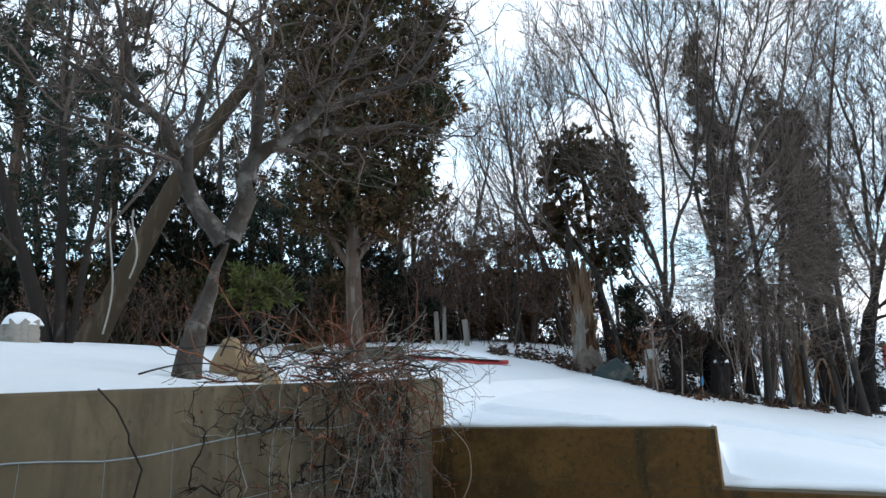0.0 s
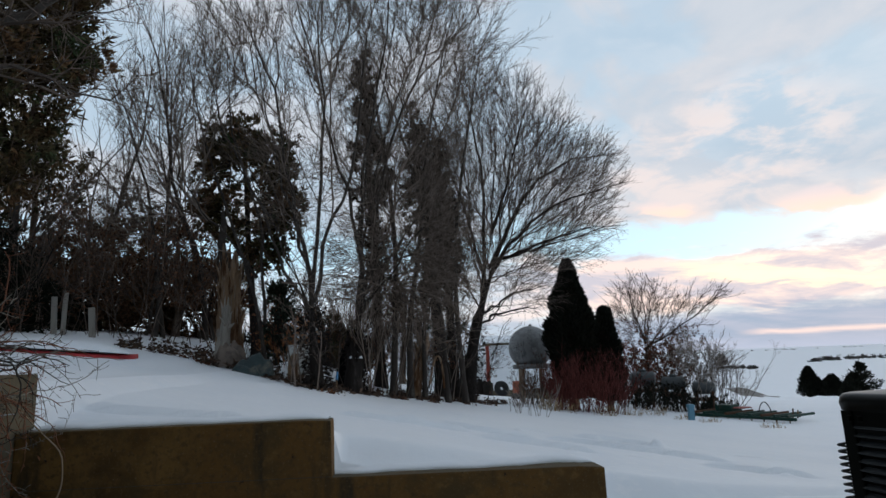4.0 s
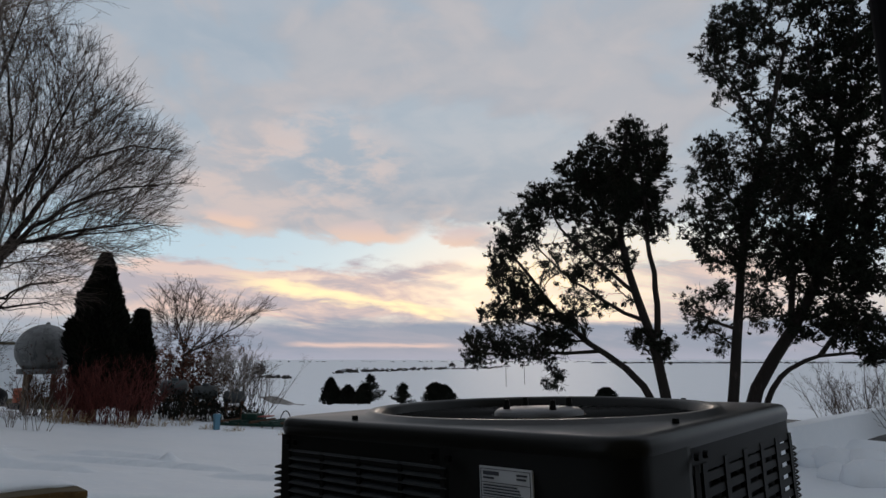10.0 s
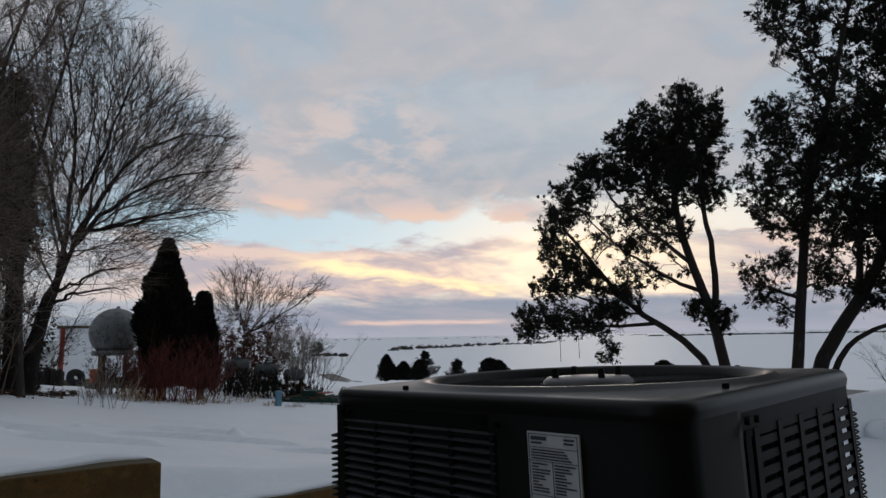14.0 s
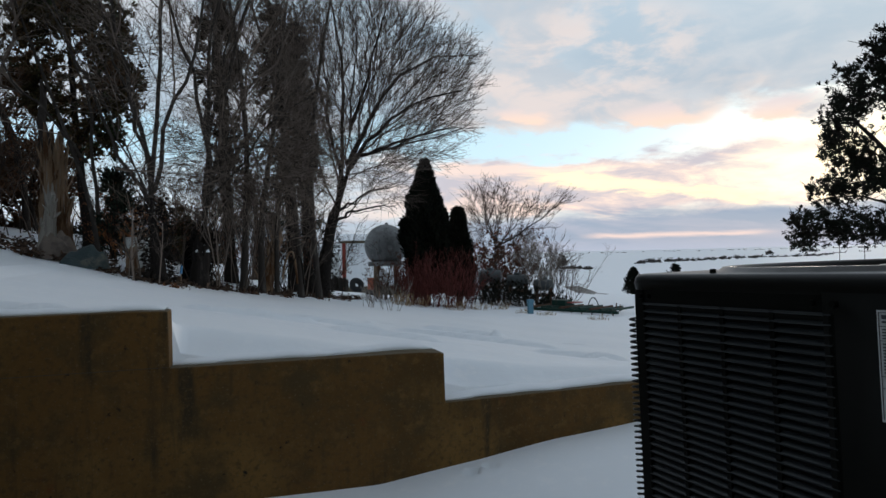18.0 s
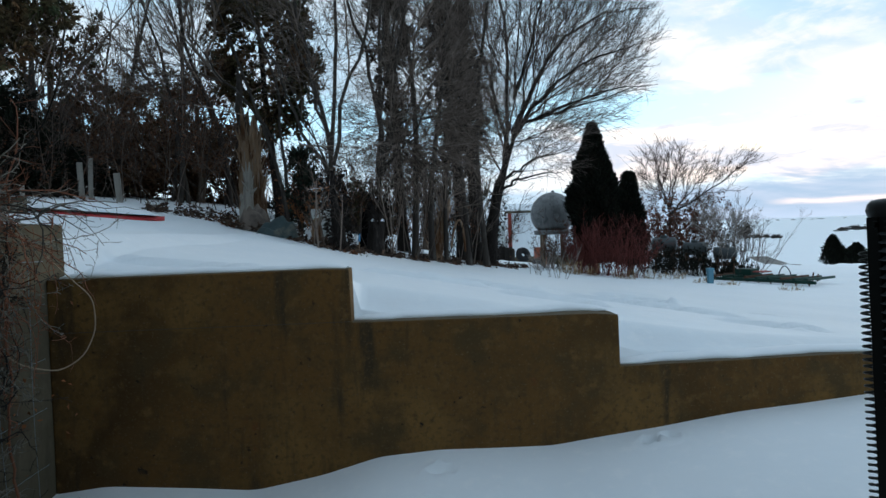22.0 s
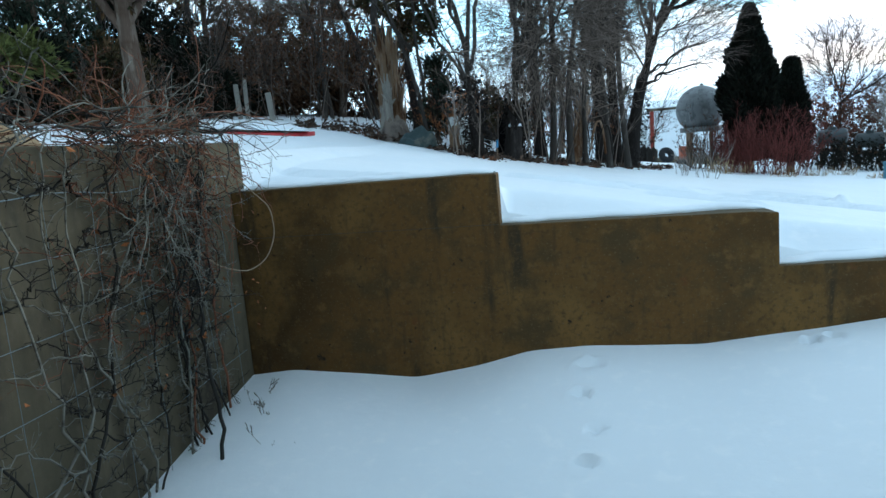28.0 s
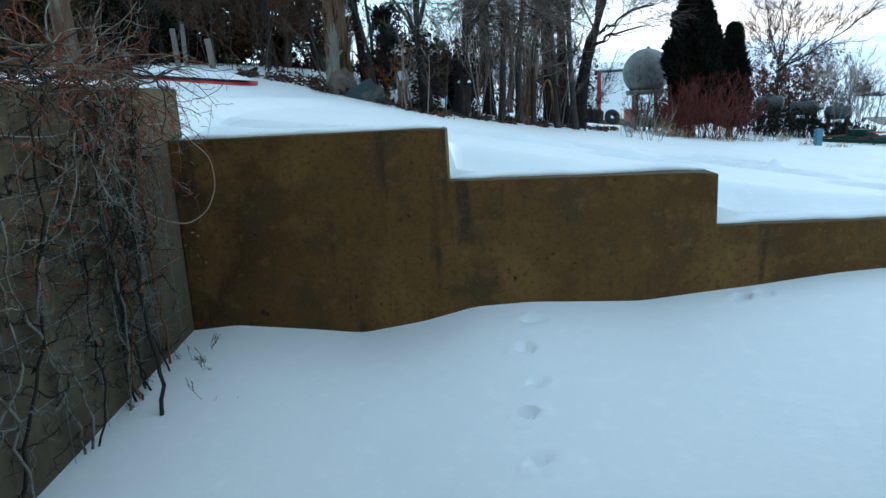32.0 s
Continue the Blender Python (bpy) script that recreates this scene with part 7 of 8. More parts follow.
# ---- tanks and farm implement ----
M_TANK = material("dull_grey_tank_paint", (0.085, 0.095, 0.10), 0.6, [(2, (0.05, 0.055, 0.055), 0.45, 0.7)])
M_GREEN = material("dark_green_machine_paint", (0.007, 0.036, 0.026), 0.6, [(6, (0.05, 0.045, 0.03), 0.55, 0.7)])
M_RUST = material("rusty_steel", (0.09, 0.045, 0.025), 0.85, [(8, (0.05, 0.03, 0.02), 0.45, 0.7)])
for b, d, ln, r, s in ((21.7, 23.2, 0.72, 0.24, 1), (24.1, 22.8, 0.66, 0.22, 2), (26.4, 22.4, 0.6, 0.2, 3)):
    e = place(b, d)
    tank = thing("liquid_tank", (e.x, e.y, e.z), "grey horizontal liquid tank on a trailer frame", "tank", "tanks on trailers", rz=-20)
    zc = 1.9 + d * math.tan(radians(-1.75 - 0.42 * (s - 1))) - e.z
    rings = []
    for u, k in ((-1.18, 0.15), (-1.14, 0.55), (-1.06, 0.85), (-0.96, 1.0), (-0.3, 1.0), (0.3, 1.0), (0.96, 1.0), (1.06, 0.85), (1.14, 0.55), (1.18, 0.15)):
        rings.append([(u * ln / 2, r * k * math.cos(q), zc + r * k * math.sin(q)) for q in np.arange(20) * 2 * math.pi / 20])
    loft(rings, M_TANK, "shell", tank, True)
    part("manhole", cyl((0, 0, zc + r - 0.02), (0, 0, zc + r + 0.07), 0.12, n=14), M_TANK, tank)
    for x in (-0.4, 0.4):
        part("saddle", box(x * ln - 0.04, -r * 0.9, zc - r - 0.12, x * ln + 0.04, r * 0.9, zc - r * 0.55), M_RUST, tank)
        part("leg", box(x * ln - 0.04, -0.05, -0.1, x * ln + 0.04, 0.05, zc - r), M_RUST, tank)
    part("chassis", box(-ln * 0.6, -0.3, zc - r - 0.2, ln * 0.6, 0.3, zc - r - 0.1), M_RUST, tank)
a, b2 = place(26.0, 20.2), place(33.5, 18.6)
impl = thing("farm_implement", ((a.x + b2.x) / 2, (a.y + b2.y) / 2, (a.z + b2.z) / 2 - 0.08), "low dark green farm implement frame in the snow", "farm machine", rz=math.degrees(math.atan2(b2.y - a.y, b2.x - a.x)))
LI = (b2 - a).length
for y in (-0.5, 0.1, 0.6):
    part("beam", box(-LI / 2, y - 0.04, 0.12, LI / 2 - (0.5 if y > 0 else 0), y + 0.04, 0.2, 0.008), M_GREEN, impl)
for i in range(9):
    x = -LI / 2 + LI * (i + 0.5) / 9
    part("cross_bar", box(x - 0.03, -0.6, 0.2, x + 0.03, 0.65, 0.26, 0.006), M_GREEN if i % 3 else M_RUST, impl)
    part("shank", cyl((x, -0.5, 0.2), (x + 0.08, -0.62, -0.15), 0.02, n=6), M_RUST, impl)
for x, h in ((-LI * 0.36, 0.55), (-LI * 0.22, 0.42), (LI * 0.38, 0.38), (LI * 0.42, 0.34)):
    part("upright", cyl((x, 0, 0.15), (x + 0.03, 0, h), 0.02, n=6), M_RUST, impl)
part("toolbox", box(-LI * 0.30, -0.2, 0.26, -LI * 0.14, 0.2, 0.42, 0.01), M_GREEN, impl)
part("seat_plate", box(-LI * 0.12, -0.2, 0.34, -LI * 0.02, 0.2, 0.37, 0.01), material("faded_red_paint", (0.25, 0.05, 0.04), 0.6), impl, "faded red plate")
t = np.linspace(0, 1, 14)
P = np.stack([LI * (0.08 + 0.12 * t), 0 * t, 0.2 + 0.32 * np.sin(np.pi * t) ** 0.6], -1)[None]
child("hydraulic_hose", limb_mesh("hose", [(P, np.full((1, 14), 0.014))], M_TYRE, (6,)), impl)
for b, d, w, h in ((20.7, 22.4, 1.5, 1.0), (22.9, 22.0, 1.5, 0.95), (25.2, 21.6, 1.4, 0.8), (26.9, 21.2, 1.2, 0.55), (22.0, 25.5, 2.2, 1.0)):
    shrub("scrub", place(b, d), w, h, 36, int(b * 37), "dark low scrub round the parked machines", M_BARK, leaves=1500, leaf=M_CYP, r=0.012, lean=45, per=(4, 3))
# blue utility pedestal
e = place(25.2, 18.0)
ped = thing("utility_pedestal", e, "small faded blue utility pedestal in the snow", "pedestal")
M_PED = material("faded_blue_plastic", (0.10, 0.22, 0.30), 0.6)
part("body", box(-0.07, -0.06, -0.2, 0.07, 0.06, 0.33, 0.01), M_PED, ped)
part("cap", box(-0.085, -0.075, 0.31, 0.085, 0.075, 0.40, 0.02), M_PED, ped)

# ---- far off ----
def conifer_far(b, d, top, w, seed, kind, label):
    p = place(b, d)
    z1 = 1.9 + d * math.tan(radians(top)) - p.z
    if kind != "spruce":
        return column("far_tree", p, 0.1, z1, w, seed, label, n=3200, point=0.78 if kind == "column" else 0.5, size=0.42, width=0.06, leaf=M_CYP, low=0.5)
    rs = np.random.RandomState(seed)
    t = thing("far_tree", p, label, "tree", "trees by the road")
    P0 = np.linspace((0, 0, -0.2), (0, 0, z1), 8)[None]
    m = 46
    u = rs.rand(m)
    az = rs.rand(m) * 6.28
    S = np.stack([0 * u, 0 * u, z1 * (0.08 + 0.9 * u)], -1)
    W = unit(np.stack([np.cos(az), np.sin(az), 0.25 + 0 * u], -1))
    P1 = lines(rs, S, W, w * (1.05 - u) * rs.uniform(0.7, 1.2, m), 5, 0.1, 0.06)
    child("trunk", limb_mesh("trunk", [(P0, np.linspace(0.12, 0.03, 8)[None])], M_BARK, (6,)), t)
    V, T = foliage_on(rs, P1, 2400, 0.36, 0.06, 0.8, 0.0, 0.0)
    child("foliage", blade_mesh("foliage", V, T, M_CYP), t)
    return t


for b, d, top, w, s, k in ((34.1, 98, -1.3, 1.6, 801, "column"), (34.6, 97, -2.2, 1.2, 802, "column"), (35.6, 96, -1.95, 1.7, 803, "column"), (37.5, 92, -1.05, 2.4, 804, "spruce"), (36.9, 92, -1.9, 1.3, 805, "column"), (40.4, 92, -1.75, 1.9, 806, "spruce"),
                           (43.2, 98, -1.75, 1.9, 807, "round"), (43.9, 98, -1.95, 1.9, 808, "round"), (57.9, 108, -2.1, 1.9, 809, "round"), (28.2, 420, 0.02, 3.0, 810, "column")):
    conifer_far(b, d, top, w, s, k, "dark evergreen standing far off in snow")


def power_pole(b, d, top, arms):
    p = place(b, d)
    h = 1.9 + d * math.tan(radians(top)) - p.z
    t = thing("power_pole", p, "distant wooden power pole with crossarms", "power pole", "power poles", rz=-b - 20)
    r = 0.00045 * d
    part("pole", cyl((0, 0, -1), (0, 0, h), r, r * 0.8, 8), M_BARK, t)
    for i in range(arms):
        z = h * (0.93 - 0.14 * i)
        part("crossarm", box(-1.5, -r * 0.6, z - r * 0.7, 1.5, r * 0.6, z + r * 0.7), M_BARK, t)
        for x in (-1.35, 1.35):
            part("insulator", cyl((x, 0, z), (x, 0, z + 0.4), r * 0.5, n=6), M_BARK, t)


power_pole(49.4, 190, 0.75, 3)
power_pole(51.0, 215, 0.30, 2)
for b, d in ((35.2, 520), (36.3, 560), (37.2, 600)):
    power_pole(b, d, -0.35 if b > 36 else -0.45, 1)
# ploughed road running away down the slope
ROAD_A, ROAD_B = np.array((17.0, -3.0)), np.array((68.0, 123.0))
road_side = unit(np.array((ROAD_B[1] - ROAD_A[1], ROAD_A[0] - ROAD_B[0])))


def along_road(u, off, dz):
    q = ROAD_A + (ROAD_B - ROAD_A) * u + road_side * off
    return (q[0], q[1], float(upper(q[0], q[1])) + dz)


rows = [along_road(u, k, 0.07) for u in np.linspace(0, 1, 90) for k in (-1.8, 1.8)]
F = [(i * 2, i * 2 + 1, i * 2 + 3, i * 2 + 2) for i in range(89)]
M_ROAD = material("wet_dark_road", (0.05, 0.047, 0.045), 0.6, [(0.4, (0.14, 0.135, 0.13), 0.5, 0.7)])
tagged(new("road", mesh_from("road", rows, F, M_ROAD)), "dark ploughed road across the snowy fields", "road", kind="structure")
bank = []
for u in np.linspace(0, 1, 160):
    w = 0.10 + 0.16 * abs(math.sin(u * 83.0) * math.sin(u * 31.0 + 1))
    bank += [along_road(u, k, z) for k, z in ((-3.6, -0.1), (-2.6, w), (-2.0, w * 0.8), (-1.75, 0.03))]
F = [(i * 4 + j, i * 4 + j + 1, i * 4 + j + 5, i * 4 + j + 4) for i in range(159) for j in range(3)]
tagged(new("ground_snow_bank", mesh_from("snow_bank", bank, F, M_SNOW, True)), "ploughed snow bank along the road", "snow", kind="structure")


def blobs(name, spots, mat, label, category):
    rs = np.random.RandomState(len(spots))
    base_v = np.array([(1, 0, 0), (-1, 0, 0), (0, 1, 0), (0, -1, 0), (0, 0, 1), (0, 0, -0.4), (0.7, 0.7, 0.5), (-0.7, 0.7, 0.6), (0.7, -0.7, 0.6), (-0.7, -0.7, 0.5)])
    V, T = [], []
    for x, y, z, w, h in spots:
        m = 26
        C = np.stack([rs.normal(0, 0.45, m) * w, rs.normal(0, 0.45, m) * w, np.abs(rs.normal(0, 0.4, m)) * h], -1) + (x, y, z)
        v, t2 = sprigs(rs, C, unit(rs.normal(0, 1, (m, 3)) + (0, 0, 0.6)), np.full(m, h * 0.8), np.full(m, w * 0.3))
        T.append(t2 + sum(len(q) for q in V))
        V.append(v)
    ob = new(name, blade_mesh(name, np.concatenate(V), np.concatenate(T), mat))
    return tagged(ob, label, category, kind="stuff")


rf = np.random.RandomState(88)
M_SAGE = material("dark_sagebrush", (0.05, 0.045, 0.04), 0.9, island=0.4)
S = []
for i in range(150):
    b = rf.uniform(34.5, 49)
    d = 430 + (b - 34) * 26 + rf.normal(0, 30)
    p = place(b, d)
    S.append((p.x, p.y, p.z, rf.uniform(0.8, 2.2), rf.uniform(0.9, 2.0)))
for i in range(16):
    b = 27.6 + rf.rand() * 3.2
    p = place(b, 330 - (b - 28) * 14 + rf.normal(0, 4))
    S.append((p.x, p.y, p.z, rf.uniform(0.8, 1.6), rf.uniform(0.8, 1.4)))
blobs("sagebrush", S, M_SAGE, "scattered dark sagebrush over distant snow", "sagebrush")
S = []
for i in range(170):
    b = rf.uniform(57, 90)
    p = place(b, 1500 + rf.normal(0, 20))
    S.append((p.x, p.y, p.z, 9, 1.7))
for i in range(70):
    b = rf.uniform(26, 57)
    p = place(b, 1900 + rf.normal(0, 60))
    S.append((p.x, p.y, p.z, 5, 1.0))
for b, d, w in ((44.6, 900, 4.0), (27.9, 410, 2.5), (47.6, 1100, 3.0)):
    p = place(b, d)
    S += [(p.x, p.y, p.z + 1.5, w, 4.0), (p.x + 2, p.y, p.z + 1.0, w, 3.0)]
blobs("far_shelterbelt", S, M_SAGE, "thin dark line of far shelterbelt trees", "trees")

# lumpy ploughed snow beside the drive
rb = np.random.RandomState(90)
V, Q, off = [], [], 0
for i in range(60):
    b = rb.uniform(73, 96)
    p = place(b, rb.uniform(11.5, 14.0) - (b - 80) * 0.05)
    r = rb.uniform(0.18, 0.42)
    g = np.linspace(0, 1, 7)
    ph = rb.rand() * 6
    ringv = []
    for u in g:
        for j in range(10):
            a = 0.6283 * j
            rr = r * math.sin(u * math.pi * 0.98 + 0.02) * (1 + 0.2 * math.sin(3 * a + ph) + 0.1 * rb.randn())
            ringv.append((p.x + rr * math.cos(a), p.y + rr * math.sin(a), p.z + r * 0.1 + r * 0.8 * math.cos(u * math.pi)))
    ix = off + np.arange(70).reshape(7, 10)
    Q.append(np.stack([ix[:-1], np.roll(ix[:-1], -1, 1), np.roll(ix[1:], -1, 1), ix[1:]], -1).reshape(-1, 4))
    V += ringv
    off += 70
tagged(new("snow_heap", fast_mesh("snow_heap", np.array(V), np.concatenate(Q), [], M_SNOW)), "lumpy heap of shovelled snow", "snow", kind="stuff")

# ---- vines and wire on the left wall ----
XW = -1.722
M_WIRE = material("galvanised_wire", (0.20, 0.24, 0.27), 0.5, metal=0.4)
M_VINE = material("grey_vine_stems", (0.20, 0.19, 0.165), 0.9, [(12, (0.06, 0.055, 0.047), 0.45, 0.65)], [(60, 0.4, 0.004)], spec=0.15)
M_VINE_DARK = material("dark_vine_stems", (0.026, 0.024, 0.022), 0.9, island=0.4, spec=0.15)
M_VINE_RED = material("reddish_brown_vine_shoots", (0.17, 0.075, 0.045), 0.85, island=0.4, spec=0.15)
rv = np.random.RandomState(55)
wire = thing("wire_mesh", (XW + 0.035, 0, 0), "loose galvanised wire mesh hung on the concrete wall", "wire mesh")
for i, z in enumerate((1.72, 1.45, 1.1, 0.78, 0.42)):
    y = np.linspace(-1.9, 4.55, 60)
    w = 0.006 if i else 0.018
    P = np.stack([0.01 * np.sin(y * 3 + i), y, z + w * np.sin(y * 5.1 + i) + (0.03 * np.abs((y * 1.3) % 1 - 0.5) if i == 0 else 0) - 0.01 * (4.5 - y)], -1)[None]
    child("wire", limb_mesh("wire", [(P, np.full((1, 60), 0.0032 if i == 0 else 0.0018))], M_WIRE, (5,)), wire)
for i, y in enumerate(np.arange(-1.8, 4.6, 0.31)):
    P = np.stack([np.full(8, 0.004) + 0.008 * np.sin(np.arange(8)), np.full(8, y) + 0.01 * np.sin(np.arange(8) * 1.3 + i), np.linspace(-0.1, 1.72, 8)], -1)[None]
    child("wire", limb_mesh("wire", [(P, np.full((1, 8), 0.0016))], M_WIRE, (4,)), wire)

vine = thing("climbing_vine", (XW, 3.6, 0.0), "tangle of bare grey climbing vine over the wall", "vine")
Y0 = 3.6


def strands(n, y_mid, y_sd, z0, z1, ln, r, down, seed, mat, name, k=18, bend=0.10, x0=(0.02, 0.22), fork=0, hang=-0.02):
    rs = np.random.RandomState(seed)
    y = np.clip(rs.normal(y_mid, y_sd, n), 1.9, 4.5)
    S = np.stack([rs.uniform(*x0, n), y - Y0, rs.uniform(z0, z1, n)], -1)
    W = unit(np.stack([rs.normal(0.05, 0.12, n), rs.normal(0, 0.8, n), np.full(n, -0.7 if down else 0.8) + rs.normal(0, 0.45, n)], -1))
    L = ln * rs.uniform(0.5, 1.3, n)
    P = lines(rs, S, W, L, k, bend, hang)
    P[:, :, 0] = np.clip(P[:, :, 0], 0.012, np.interp(P[:, :, 2], (0.1, 0.7), (0.16, 0.42)))
    P[:, :, 2] = np.maximum(P[:, :, 2], -0.1)
    R = (r * rs.uniform(0.6, 1.4, n))[:, None] * np.linspace(1, 0.45, k)[None]
    groups = [(P, R)]
    if fork:
        P1, R1, L1 = offshoots(rs, P, R, L, fork + 2, 0.1, 1.0, (30, 85), 0.17, 5, 0.32, 0.0)
        P1[:, :, 0] = np.maximum(P1[:, :, 0], 0.01)
        groups.append((P1, np.maximum(R1, 0.0014)))
    PN, RN, LN = offshoots(rs, P, R, np.full(n, 0.06), 12, 0.02, 0.98, (40, 90), 0.5, 3, 0.2, 0.0)
    groups.append((PN, np.maximum(RN, 0.0022)))
    child(name, limb_mesh(name, groups, mat, (6, 4, 4)), vine)["kind"] = "stuff"
    return P, R, L


# heavy old stems from the snow up to the top of the wall
for i in range(4):
    y = rv.uniform(2.7, 4.25)
    pts = [(0.06 + rv.uniform(0, 0.10), y - Y0 + rv.uniform(-0.3, 0.3), -0.25)]
    for z in (0.3, 0.7, 1.1, 1.5, 1.85, 2.02):
        pts.append((0.04 + rv.uniform(0, 0.09), y - Y0 + rv.normal(0, 0.22), z))
    P = sweep(pts, 22)
    P[1:-1] += rv.normal(0, 0.014, (20, 3))
    R = np.linspace(rv.uniform(0.006, 0.010), 0.004, 22)
    child("stem", limb_mesh("stem", [(P[None], R[None])], M_VINE_DARK if i % 2 else M_VINE, (7,)), vine)
# the thick arching stem out over the snow
P = sweep([(0.06, 3.95 - Y0, 1.25), (0.08, 3.95 - Y0, 0.95), (0.14, 3.8 - Y0, 0.72), (0.24, 3.7 - Y0, 0.45), (0.33, 3.6 - Y0, 0.22), (0.34, 3.5 - Y0, 0.0), (0.26, 3.35 - Y0, -0.2)], 20)
P[1:-1] += rv.normal(0, 0.008, (18, 3))
child("stem", limb_mesh("stem", [(P[None], np.linspace(0.010, 0.013, 20)[None])], M_VINE_DARK, (8,)), vine)
# long shoot that loops across the corner
P = sweep([(0.05, 4.2 - Y0, 1.93), (0.12, 4.4 - Y0, 1.78), (0.26, 4.5 - Y0, 1.58), (0.36, 4.52 - Y0, 1.48), (0.38, 4.5 - Y0, 1.28), (0.32, 4.46 - Y0, 1.12), (0.2, 4.4 - Y0, 1.04), (0.1, 4.2 - Y0, 1.12), (0.05, 4.0 - Y0, 1.28)], 40)
child("shoot", limb_mesh("shoot", [(P[None], np.linspace(0.004, 0.005, 40)[None])], material("pale_tan_vine_shoot", (0.30, 0.23, 0.16), 0.85), (6,)), vine, "long pale looping shoot")
strands(40, 3.75, 0.25, 1.5, 2.0, 1.0, 0.0030, True, 21, M_VINE, "hanging_tangle", fork=4, bend=0.20)
strands(30, 3.7, 0.28, 1.0, 1.9, 0.7, 0.0028, True, 27, M_VINE_DARK, "fine_tangle", fork=5, bend=0.24)
strands(30, 3.85, 0.28, 1.5, 2.02, 0.7, 0.0030, True, 24, M_VINE_RED, "reddish_tangle", fork=4, bend=0.22)


def vine_net(n, seed, mat, name, thick, y_mid, y_sd, roots, z_lo=0.05):
    """Stems climbing from the snow that fork into a net of crooked shoots held off the wall."""
    rs = np.random.RandomState(seed)
    SK, SL, groups = [], [], []
    for _ in range(roots):
        y = np.clip(rs.normal(y_mid, y_sd), 2.7, 4.0)
        pts = [(rs.uniform(0.04, 0.12), y - Y0 + rs.normal(0, 0.15), -0.15)]
        for z in (0.35, 0.7, 1.05, 1.4, 1.7, 1.95):
            pts.append((rs.uniform(0.02, 0.10), pts[-1][1] + rs.normal(0.03, 0.13), z))
        P = sweep(pts, 26)
        P[1:] += rs.normal(0, 0.010, (25, 3))
        P[:, 1] = np.minimum(P[:, 1], 4.15 - Y0)
        SK.append(P)
        SL.append(np.linspace(0, 2.2, 26) * 0.4)
        groups.append(P)
    SK_, SL_ = np.concatenate(SK), np.concatenate(SL)
    pts = np.stack([np.abs(rs.normal(0.04, 0.06, n)) + 0.012, np.clip(rs.normal(y_mid, y_sd * 1.25, n), 2.3, 4.22) - Y0, z_lo + (2.0 - z_lo) * rs.rand(n) ** 0.8], -1)
    par, order = grow(SK_, SL_, pts, 0.12, 0.05)
    seg, carry = boughs(SK_, pts, par, order, 1, 0.35)
    keep = np.linalg.norm(seg[:, 1] - seg[:, 0], axis=1) < 0.45
    u = np.linspace(0, 1, 4)[None, :, None]
    B = seg[keep][:, :1] * (1 - u) + seg[keep][:, 1:] * u
    B[:, 1:-1] += rs.normal(0, 0.012, (len(B), 2, 3))
    B[:, :, 0] = np.maximum(B[:, :, 0], 0.008)
    BR = np.clip(thick * carry[keep] ** 0.33, 0.0017, 0.0065)[:, None] * np.ones((1, 4))
    TP, TR, _ = offshoots(rs, B, BR, np.full(len(B), 0.16), 3, 0.0, 1.0, (30, 85), 0.5, 4, 0.22, 0.03)
    TP[:, :, 0] = np.maximum(TP[:, :, 0], 0.006)
    for P in groups:
        child("stem", limb_mesh("stem", [(P[None], np.linspace(0.0085, 0.004, 26)[None] * rs.uniform(0.7, 1.15))], mat, (6,)), vine)
    child(name, limb_mesh(name, [(B, BR), (TP, np.maximum(TR, 0.0013))], mat, (4, 3)), vine)["kind"] = "stuff"


vine_net(420, 81, M_VINE_DARK, "dark_net", 0.0021, 3.3, 0.5, 5)
vine_net(380, 82, M_VINE, "grey_net", 0.0020, 3.4, 0.45, 4)
vine_net(260, 83, M_VINE_RED, "reddish_net", 0.0017, 3.6, 0.35, 2, 0.7)


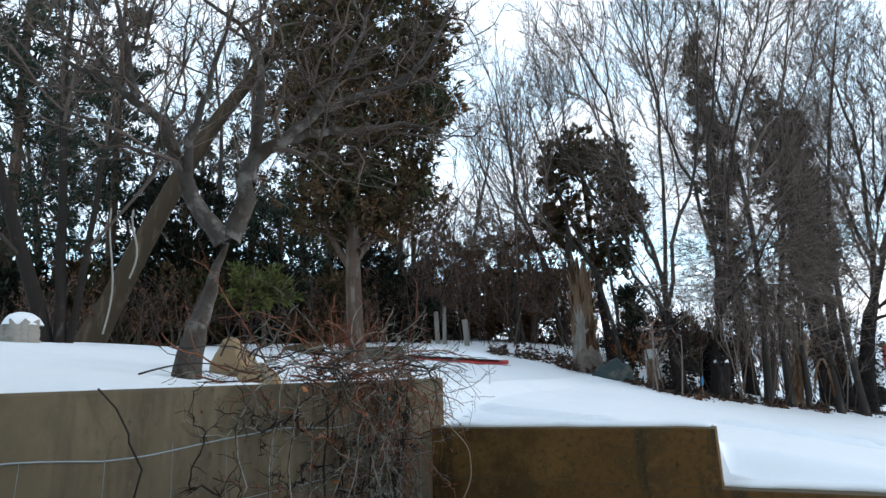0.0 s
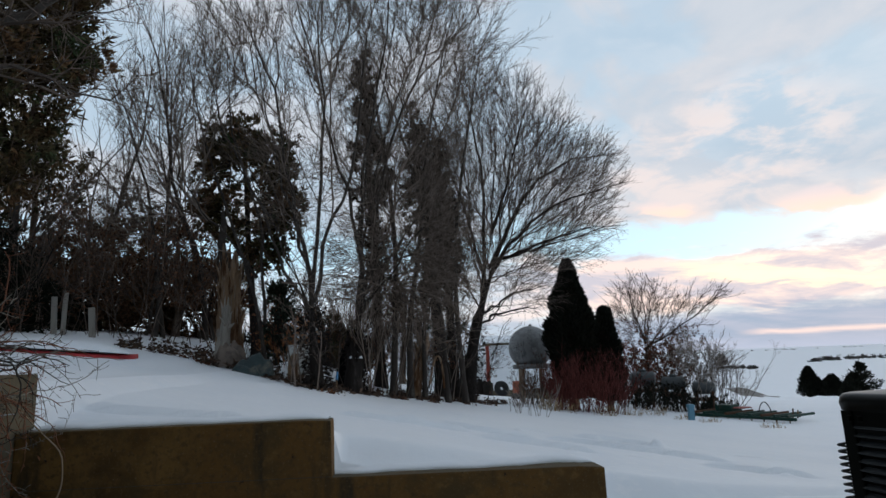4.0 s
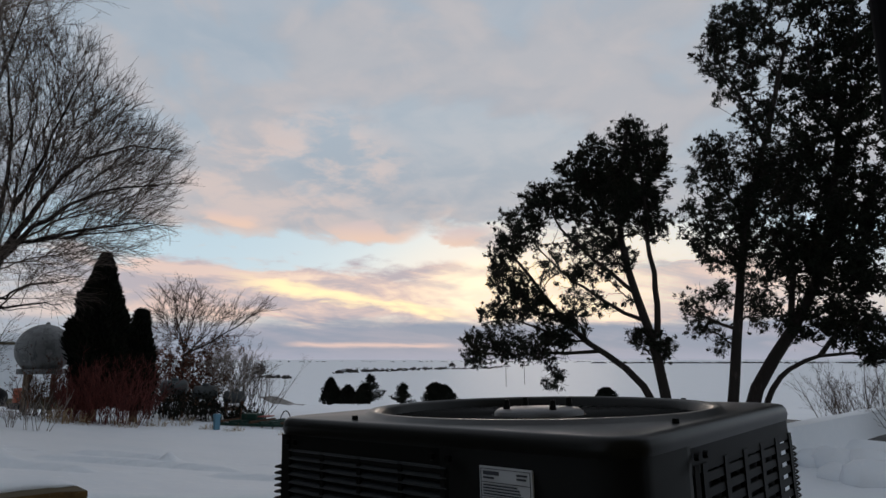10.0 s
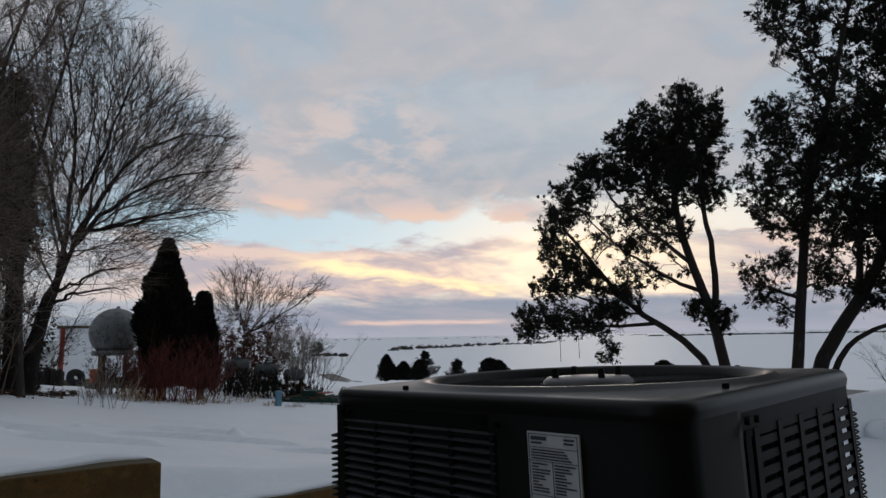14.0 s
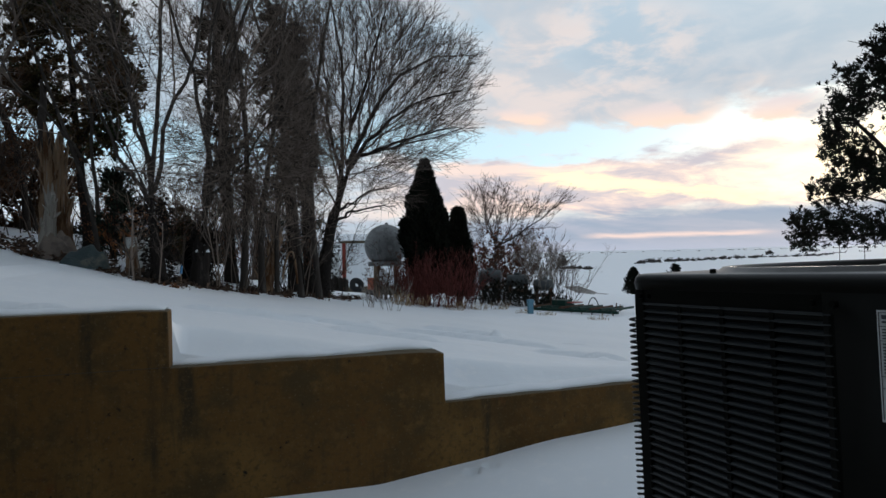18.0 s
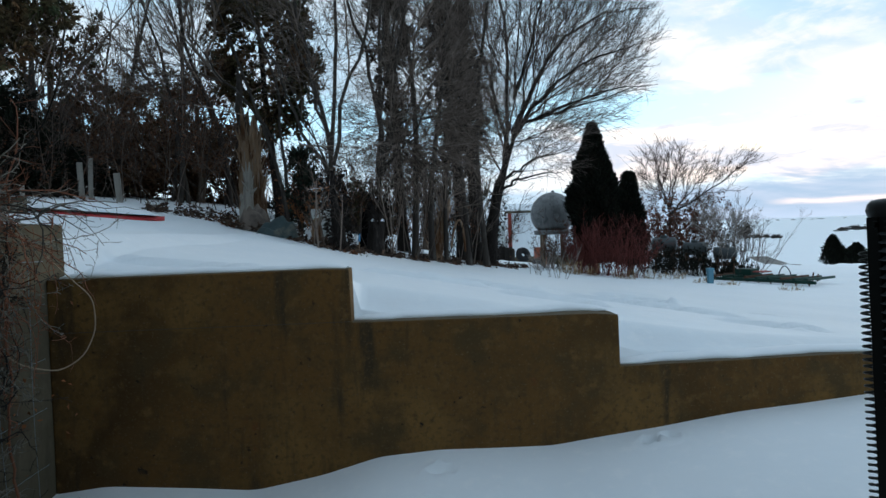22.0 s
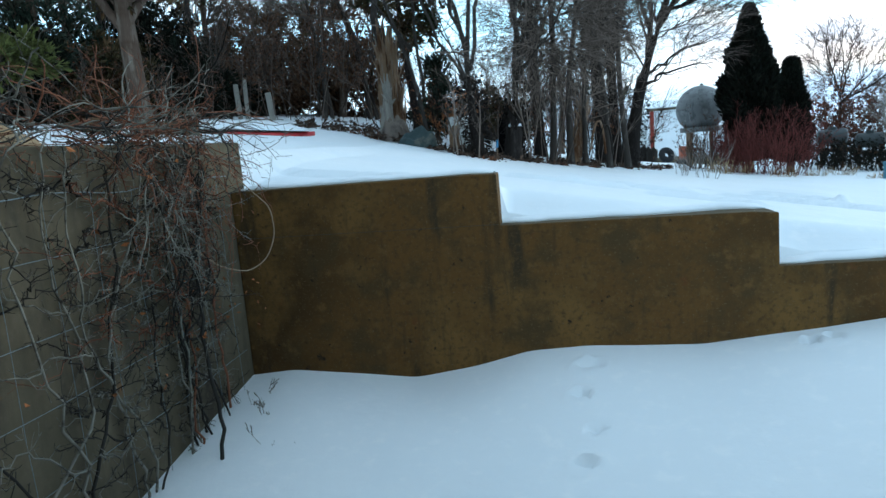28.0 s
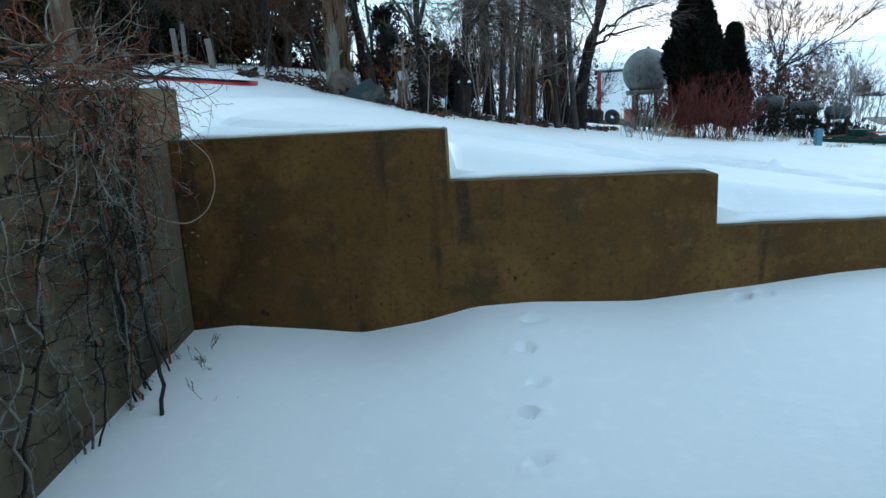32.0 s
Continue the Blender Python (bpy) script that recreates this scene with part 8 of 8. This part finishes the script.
def mat_over_top(n, seed, mat, name, r):
    """Shoots sprawling along the top of the wall and its back edge."""
    rs = np.random.RandomState(seed)
    S = np.stack([rs.uniform(-0.25, 0.16, n), np.clip(rs.normal(3.75, 0.5, n), 2.3, 4.6) - Y0, rs.uniform(1.97, 2.10, n)], -1)
    W = unit(np.stack([rs.normal(0.1, 0.5, n), rs.normal(0, 0.8, n), rs.normal(0.12, 0.22, n)], -1))
    L = rs.uniform(0.25, 0.8, n)
    P = lines(rs, S, W, L, 10, 0.22, -0.05)
    P[:, :, 2] = np.where(P[:, :, 0] < 0.02, np.maximum(P[:, :, 2], 1.965), P[:, :, 2])
    P[:, :, 0] = np.where(P[:, :, 2] < 1.96, np.maximum(P[:, :, 0], 0.012), P[:, :, 0])
    R = (r * rs.uniform(0.6, 1.4, n))[:, None] * np.linspace(1, 0.45, 10)[None]
    P1, R1, L1 = offshoots(rs, P, R, L, 4, 0.2, 1.0, (30, 80), 0.3, 4, 0.15, 0.0)
    P1[:, :, 2] = np.where(P1[:, :, 0] < 0.02, np.maximum(P1[:, :, 2], 1.96), P1[:, :, 2])
    child(name, limb_mesh(name, [(P, R), (P1, np.maximum(R1, 0.0014))], mat, (6, 4)), vine)["kind"] = "stuff"


mat_over_top(70, 31, M_VINE_RED, "top_tangle", 0.0042)
mat_over_top(46, 32, M_VINE, "top_tangle", 0.0050)
mat_over_top(36, 33, M_VINE_DARK, "top_tangle", 0.0045)
# arching shoots above the wall
for y, h, ln in ((2.85, 0.34, 0.5), (3.05, 0.28, 0.45), (2.5, 0.07, 0.7)):
    q = np.linspace(0, 1, 14)
    P = np.stack([-0.08 - 0.05 * q, y - Y0 - ln / 2 + ln * q, 1.98 + h * np.sin(np.pi * (0.1 + 0.8 * q))], -1)
    child("shoot", limb_mesh("shoot", [(P[None], np.linspace(0.0045, 0.0022, 14)[None])], M_VINE_DARK, (6,)), vine)
# last dry leaves and curled tendrils
rs2 = np.random.RandomState(61)
n = 90
C = np.stack([rs2.uniform(0.04, 0.3, n), rs2.normal(3.7, 0.5, n) - Y0, rs2.choice([1.95, 1.6, 1.0, 0.8], n) + rs2.normal(0, 0.12, n)], -1)
V, T = sprigs(rs2, C, unit(rs2.normal(0, 1, (n, 3)) + (0, 0, -0.6)), rs2.uniform(0.02, 0.05, n), rs2.uniform(0.006, 0.014, n))
child("leafage", blade_mesh("leafage", V, T, material("orange_brown_dry_leaf", (0.26, 0.10, 0.035), 0.8, island=0.4)), vine, "few dry orange-brown leaves")["kind"] = "stuff"
# grass stalks standing in the snow by the corner
for i, (x, y) in enumerate(((0.3, 4.1), (0.42, 4.0), (0.25, 4.3), (0.6, 3.7))):
    shrub("dry_weed", (XW + x, y, float(lower(np.array(XW + x), np.array(y)))), 0.1, 0.22, 3, 700 + i, "thin dry weed stalks in the snow", M_VINE, r=0.0025, lean=45, per=(2, 2))
